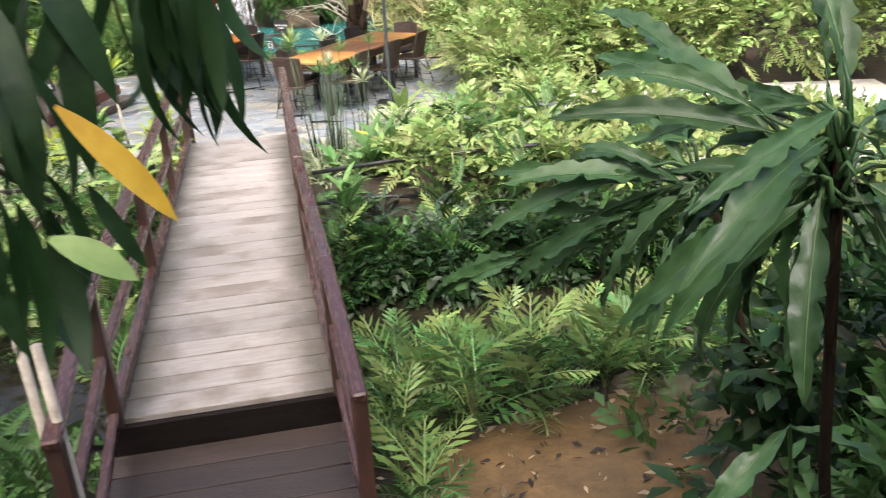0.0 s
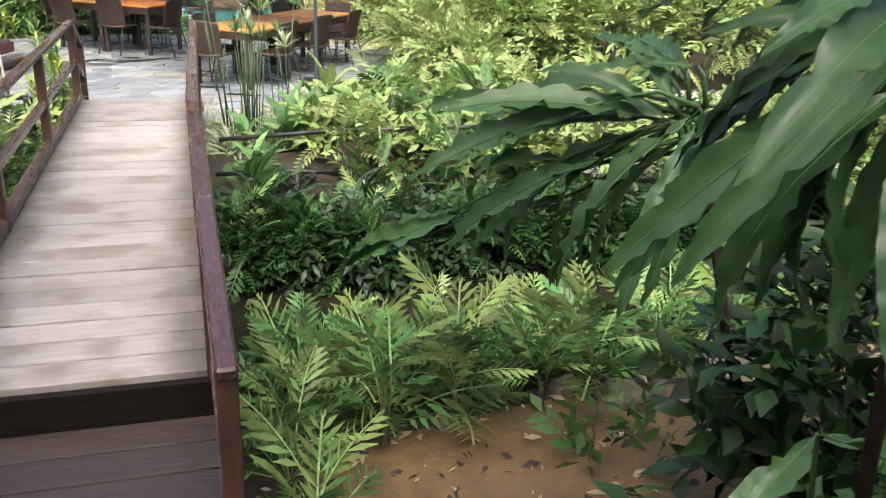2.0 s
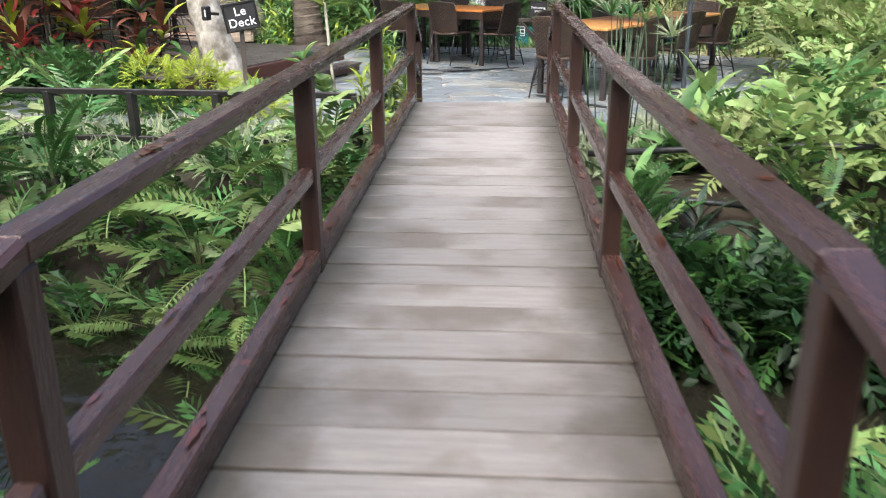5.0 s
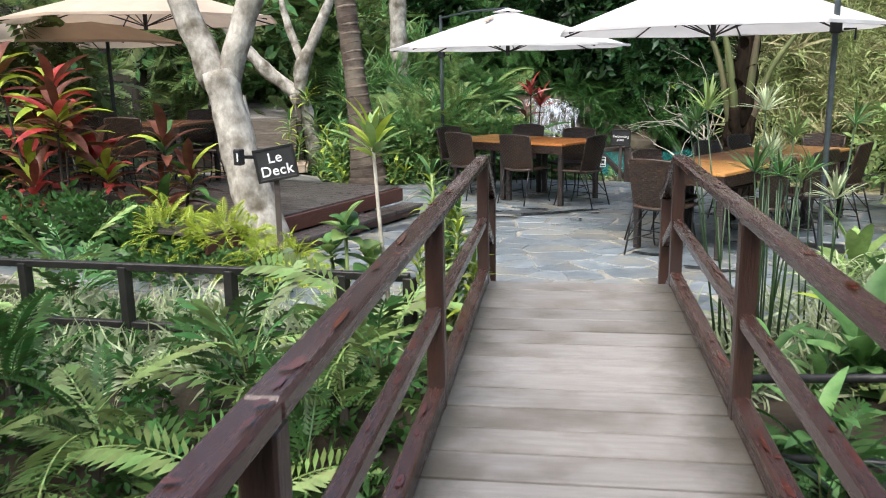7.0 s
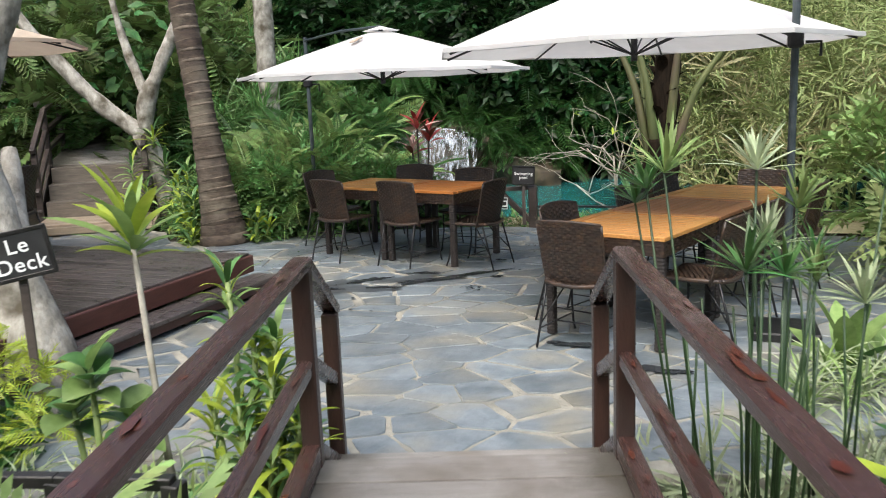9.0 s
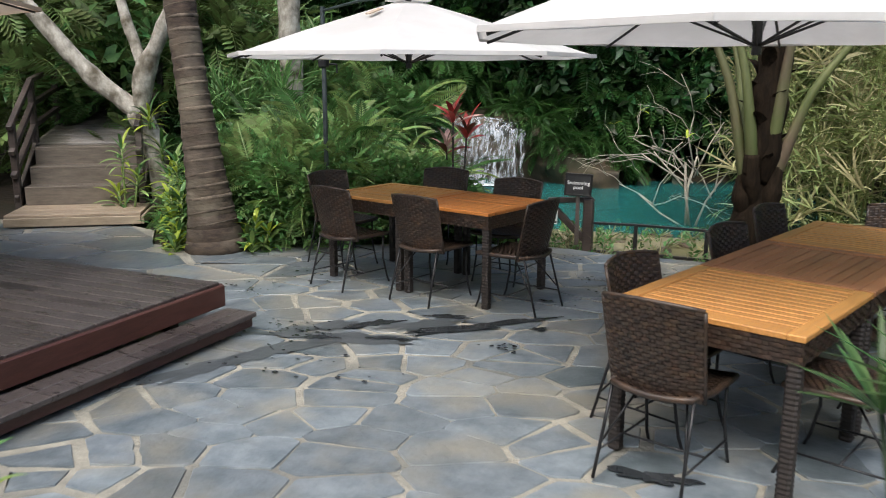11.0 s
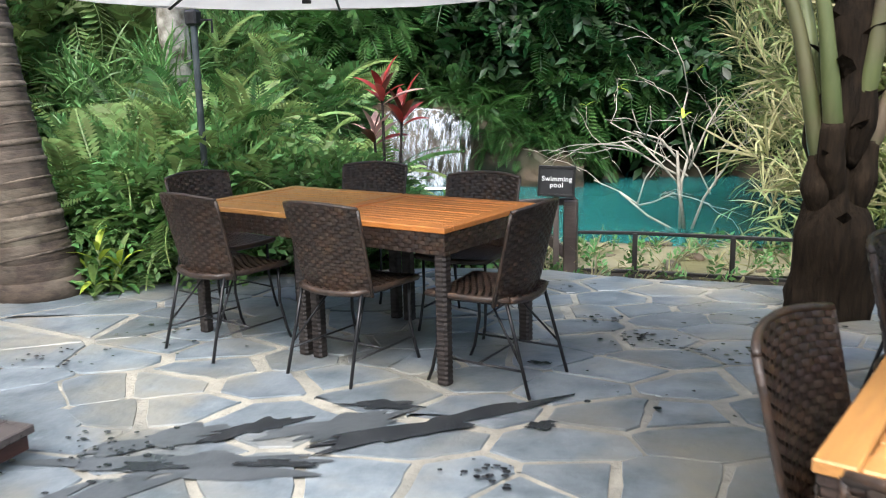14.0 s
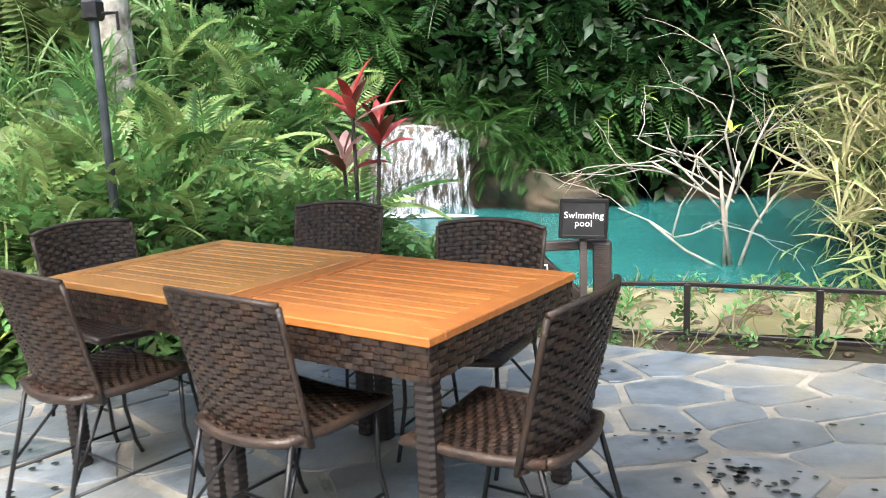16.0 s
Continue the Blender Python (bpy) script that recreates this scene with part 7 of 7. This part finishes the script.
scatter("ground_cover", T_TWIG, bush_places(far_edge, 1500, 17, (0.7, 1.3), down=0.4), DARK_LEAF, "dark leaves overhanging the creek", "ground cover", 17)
scatter("ground_cover", T_SPRAY, bush_places(far_edge, 420, 18, (0.7, 1.2), down=0.3), FERN_DEEP, "ferns overhanging the creek", "ground cover", 18)
near_bank = lambda v, u: (v > 1.35) & (u > 0.7) & (u < 1.75) & (v < 8)
scatter("ground_cover", T_TWIG, carpet(left_bank, (-9, 0, 4, 11), 4200, 21, (0.5, 1.0)), FERN_DEEP, "low dark green ground cover under the ferns", "ground cover", 21)
scatter("ground_cover", T_TWIG, carpet(left_bank, (-9, 0, 4, 11), 700, 22, (0.6, 1.1)), FERN, "low mid-green ground cover under the ferns", "ground cover", 22)
scatter("ground_cover", T_GRASS, carpet(lambda v, u: (v < -0.35) & (u > 5.0) & (u < 6.4) & (v > -5), (-8, 0, 7, 12), 3000, 23, (0.9, 1.4)), GRASSY, "silvery grass tufts behind the low fence", "grass", 23)
scatter("ground_cover", T_TWIG, carpet(right_bank, (0, 9, 5, 14), 2600, 24, (0.8, 1.5)), LIGHT, "low green ground cover on the far bank", "ground cover", 24)
scatter("ground_cover", T_GRASS, carpet(lambda v, u: (v > 1.2) & (u > 5.0) & (u < 6.6) & (v < 4.5), (-2, 5, 8, 12), 2400, 25, (0.9, 1.5)), GRASSY, "silvery grass tufts beside the bridge end", "grass", 25)
scatter("ground_cover", T_TWIG, carpet(right_bank, (0, 9, 5, 14), 900, 26, (0.8, 1.5)), FERN, "yellow-green ground cover on the far bank", "ground cover", 26)
scatter("ground_cover", T_SPRAY, carpet(near_bank, (0, 9, 2, 9), 900, 27, (0.7, 1.2)), FERN_DEEP, "feathery green cover along the creek", "ground cover", 27)
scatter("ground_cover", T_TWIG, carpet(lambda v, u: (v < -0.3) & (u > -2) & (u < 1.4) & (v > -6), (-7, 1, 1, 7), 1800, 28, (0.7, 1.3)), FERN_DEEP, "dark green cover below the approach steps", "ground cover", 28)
T_FINE = [frond(0.22, 0.12, 12, 0.9, 0.010, 0.6, 0.003, 0.3), frond(0.18, 0.11, 10, 1.2, 0.010, 0.6, 0.003, 0.3)]
scatter("ground_cover", T_FINE, bush_places([(-5.4, 10.6, 0.15, 0.35, 0.3, 0.3), (-4.9, 10.5, 0.1, 0.3, 0.25, 0.2), (-5.9, 10.5, 0.2, 0.3, 0.3, 0.3), (-4.5, 10.3, 0.0, 0.25, 0.2, 0.2)], 420, 29, (0.7, 1.2)), LIME, "fine yellow-green ferns at the foot of the tree", "ground cover", 29)
scatter("ground_cover", T_TWIG, bush_places([(-7.2, 10.6, 0.0, 1.2, 0.4, 0.35), (-5.6, 10.3, -0.1, 1.0, 0.25, 0.16), (-9.0, 10.6, 0.1, 1.0, 0.4, 0.4)], 800, 30, (0.7, 1.2)), FERN_DEEP, "mixed low greenery in front of the platform", "ground cover", 30)


# ---- wet patches and scattered drips on the paving ----
def puddle(cx, cy, rx, ry, turn, seed, height, mat):
    n = 72
    r0 = random.Random(seed)
    ph = [r0.uniform(0, 6.28) for _ in range(4)]
    c, s = math.cos(radians(turn)), math.sin(radians(turn))
    pts = []
    for i in range(n):
        a = math.tau * i / n
        k = 1 + 0.22 * math.sin(2 * a + ph[0]) + 0.16 * math.sin(3 * a + ph[1]) + 0.16 * math.sin(5 * a + ph[2]) + 0.14 * math.sin(9 * a + ph[3]) + 0.08 * math.sin(14 * a + ph[1])
        x, y = rx * k * math.cos(a), ry * k * math.sin(a)
        pts.append((x * c - y * s, x * s + y * c, 0))
    ob = new("puddle", Shape().add(pts, [tuple(range(n))]).mesh("puddle", mat))
    ob.matrix_basis = pose(cx, cy, height)
    return tagged(ob, "dark wet patch drying on the slate paving", "puddle")


for i, q in enumerate(((-4.45, 14.14, 0.17, 0.07, 45), (-3.74, 14.35, 0.44, 0.085, 42), (-4.02, 14.50, 0.17, 0.045, 15), (-3.31, 14.45, 0.07, 0.035, 20), (-3.46, 15.2, 0.05, 0.025, 5), (-2.27, 12.51, 0.16, 0.06, 0), (-1.75, 12.1, 0.2, 0.06, 0), (-4.65, 13.72, 0.12, 0.035, 20), (-4.2, 13.86, 0.14, 0.03, 17))):
    puddle(*q, i + 3, 0.0088 + 0.0004 * i, WET)
for i, q in enumerate(((-4.5, 13.78, 0.46, 0.11, 17), (-4.98, 13.0, 0.42, 0.10, 70), (-4.1, 14.25, 0.30, 0.10, 45), (-4.75, 13.95, 0.25, 0.09, 35), (-4.78, 13.35, 0.34, 0.10, 62))):
    puddle(*q, i + 40, 0.0068 + 0.0004 * i, DAMP)
drips = Shape()
dr = random.Random(3)
for cx, cy, n, sp in ((-2.985, 15.72, 46, 0.12), (-2.576, 15.53, 30, 0.14), (-3.28, 16.02, 16, 0.1), (-5.9, 14.68, 26, 0.16), (-3.39, 13.99, 22, 0.09), (-4.94, 13.82, 40, 0.2), (-4.6, 13.2, 24, 0.3), (-2.9, 14.9, 10, 0.25), (-5.6, 15.2, 16, 0.25), (-3.6, 16.8, 12, 0.3), (-2.4, 16.2, 16, 0.2)):
    for _ in range(n):
        x, y, r0 = cx + dr.gauss(0, sp), cy + dr.gauss(0, sp * 0.6), dr.uniform(0.006, 0.02)
        k = dr.uniform(0.5, 1)
        drips.add([(x + r0 * math.cos(a * 1.05), y + r0 * k * math.sin(a * 1.05), 0.0135) for a in range(6)], [tuple(range(6))])
tagged(new("drip_marks", drips.mesh("drip_marks", WET)), "scattered dark drip marks on the paving", "drip marks", kind="stuff")


# ---- crazy paving: each flagstone is a piece of its own ----
def inside(px, py, poly):
    hit = False
    for (x0, y0), (x1, y1) in zip(poly, poly[1:] + poly[:1]):
        if (y0 > py) != (y1 > py) and px < (x1 - x0) * (py - y0) / (y1 - y0) + x0:
            hit = not hit
    return hit


def clip(poly, a, b, c):
    """Keeps the part of a polygon where a*x + b*y <= c."""
    out = []
    for (x0, y0), (x1, y1) in zip(poly, poly[1:] + poly[:1]):
        d0, d1 = a * x0 + b * y0 - c, a * x1 + b * y1 - c
        if d0 <= 0:
            out.append((x0, y0))
        if d0 * d1 < 0:
            t = d0 / (d0 - d1)
            out.append((x0 + (x1 - x0) * t, y0 + (y1 - y0) * t))
    return out


pv = random.Random(21)
seeds = []
tries = 0
while tries < 9000:
    tries += 1
    q = (pv.uniform(-11.3, 5.5), pv.uniform(9.8, 17.6))
    near = -6.4 < q[0] < -0.2
    gap_min = pv.uniform(0.17, 0.58) if near else pv.uniform(0.6, 0.9)
    if all((q[0] - s[0]) ** 2 + (q[1] - s[1]) ** 2 > gap_min ** 2 for s in seeds):
        seeds.append(q)
stones = 0
rest = Shape()
# the stones run longer one way: cells are cut in a turned and stretched plane
ca, sa, pull = math.cos(0.35), math.sin(0.35), 1.45


def squeeze(x, y):
    a, b = ca * x + sa * y, -sa * x + ca * y
    return a, b * pull


def unsqueeze(a, b):
    b /= pull
    return ca * a - sa * b, sa * a + ca * b


flat_seeds = [squeeze(*q) for q in seeds]
for sx, sy in flat_seeds:
    if not inside(*unsqueeze(sx, sy), TERRACE):
        continue
    cell = [(sx - 1.1, sy - 1.1), (sx + 1.1, sy - 1.1), (sx + 1.1, sy + 1.1), (sx - 1.1, sy + 1.1)]
    for ox, oy in flat_seeds:
        if (ox, oy) == (sx, sy) or abs(ox - sx) > 2.2 or abs(oy - sy) > 2.2:
            continue
        dx, dy = ox - sx, oy - sy
        ln = math.hypot(dx, dy)
        joint = 0.009 + 0.022 * ((int(abs(ox + sx) * 991) % 7) / 6)
        cell = clip(cell, dx / ln, dy / ln, (dx * (sx + ox) + dy * (sy + oy)) / 2 / ln - joint)
        if len(cell) < 3:
            break
    if len(cell) < 3:
        continue
    cell = [unsqueeze(*q) for q in cell]
    sx, sy = unsqueeze(sx, sy)
    rim = []
    for (x0, y0), (x1, y1) in zip(cell, cell[1:] + cell[:1]):
        ln = math.hypot(x1 - x0, y1 - y0)
        if ln < 0.03:
            continue
        for t in ((0.03, 0.3, 0.5, 0.7, 0.97) if ln > 0.25 else (0.08, 0.92)):
            w = 0.03 * noise.noise((x0 + (x1 - x0) * t * 1.0, (y0 + (y1 - y0) * t) * 1.0, 3.3)) + pv.uniform(-0.007, 0.004)
            rim.append((x0 + (x1 - x0) * t - (y1 - y0) / ln * w * -1, y0 + (y1 - y0) * t + (x1 - x0) / ln * -w))
    if len(rim) < 3 or not all(inside(x, y, TERRACE) for x, y in rim):
        rim = [(x, y) for x, y in rim if inside(x, y, TERRACE)]
        if len(rim) < 4:
            continue
    n = len(rim)
    zt = pv.uniform(-0.001, 0.0045)
    cxm, cym = sum(x for x, _ in rim) / n, sum(y for _, y in rim) / n
    vs = [((x - cxm) * 0.985, (y - cym) * 0.985, zt) for x, y in rim] + [(x - cxm, y - cym, zt - 0.005) for x, y in rim] + [(x - cxm, y - cym, -0.03) for x, y in rim]
    fs = [tuple(range(n))] + [(i, i + n, (i + 1) % n + n, (i + 1) % n) for i in range(n)] + [(i + n, i + 2 * n, (i + 1) % n + 2 * n, (i + 1) % n + n) for i in range(n)]
    sh = Shape().add(vs, fs)
    if stones < 290 and -6.6 < sx < 0.4:
        part("flagstone", sh, SLATE, terrace, at=pose(cxm, cym, 0))
        stones += 1
    else:
        rest.add([(x + cxm, y + cym, z) for x, y, z in vs], fs)
tagged(part("paving", rest, SLATE, terrace), kind="stuff")
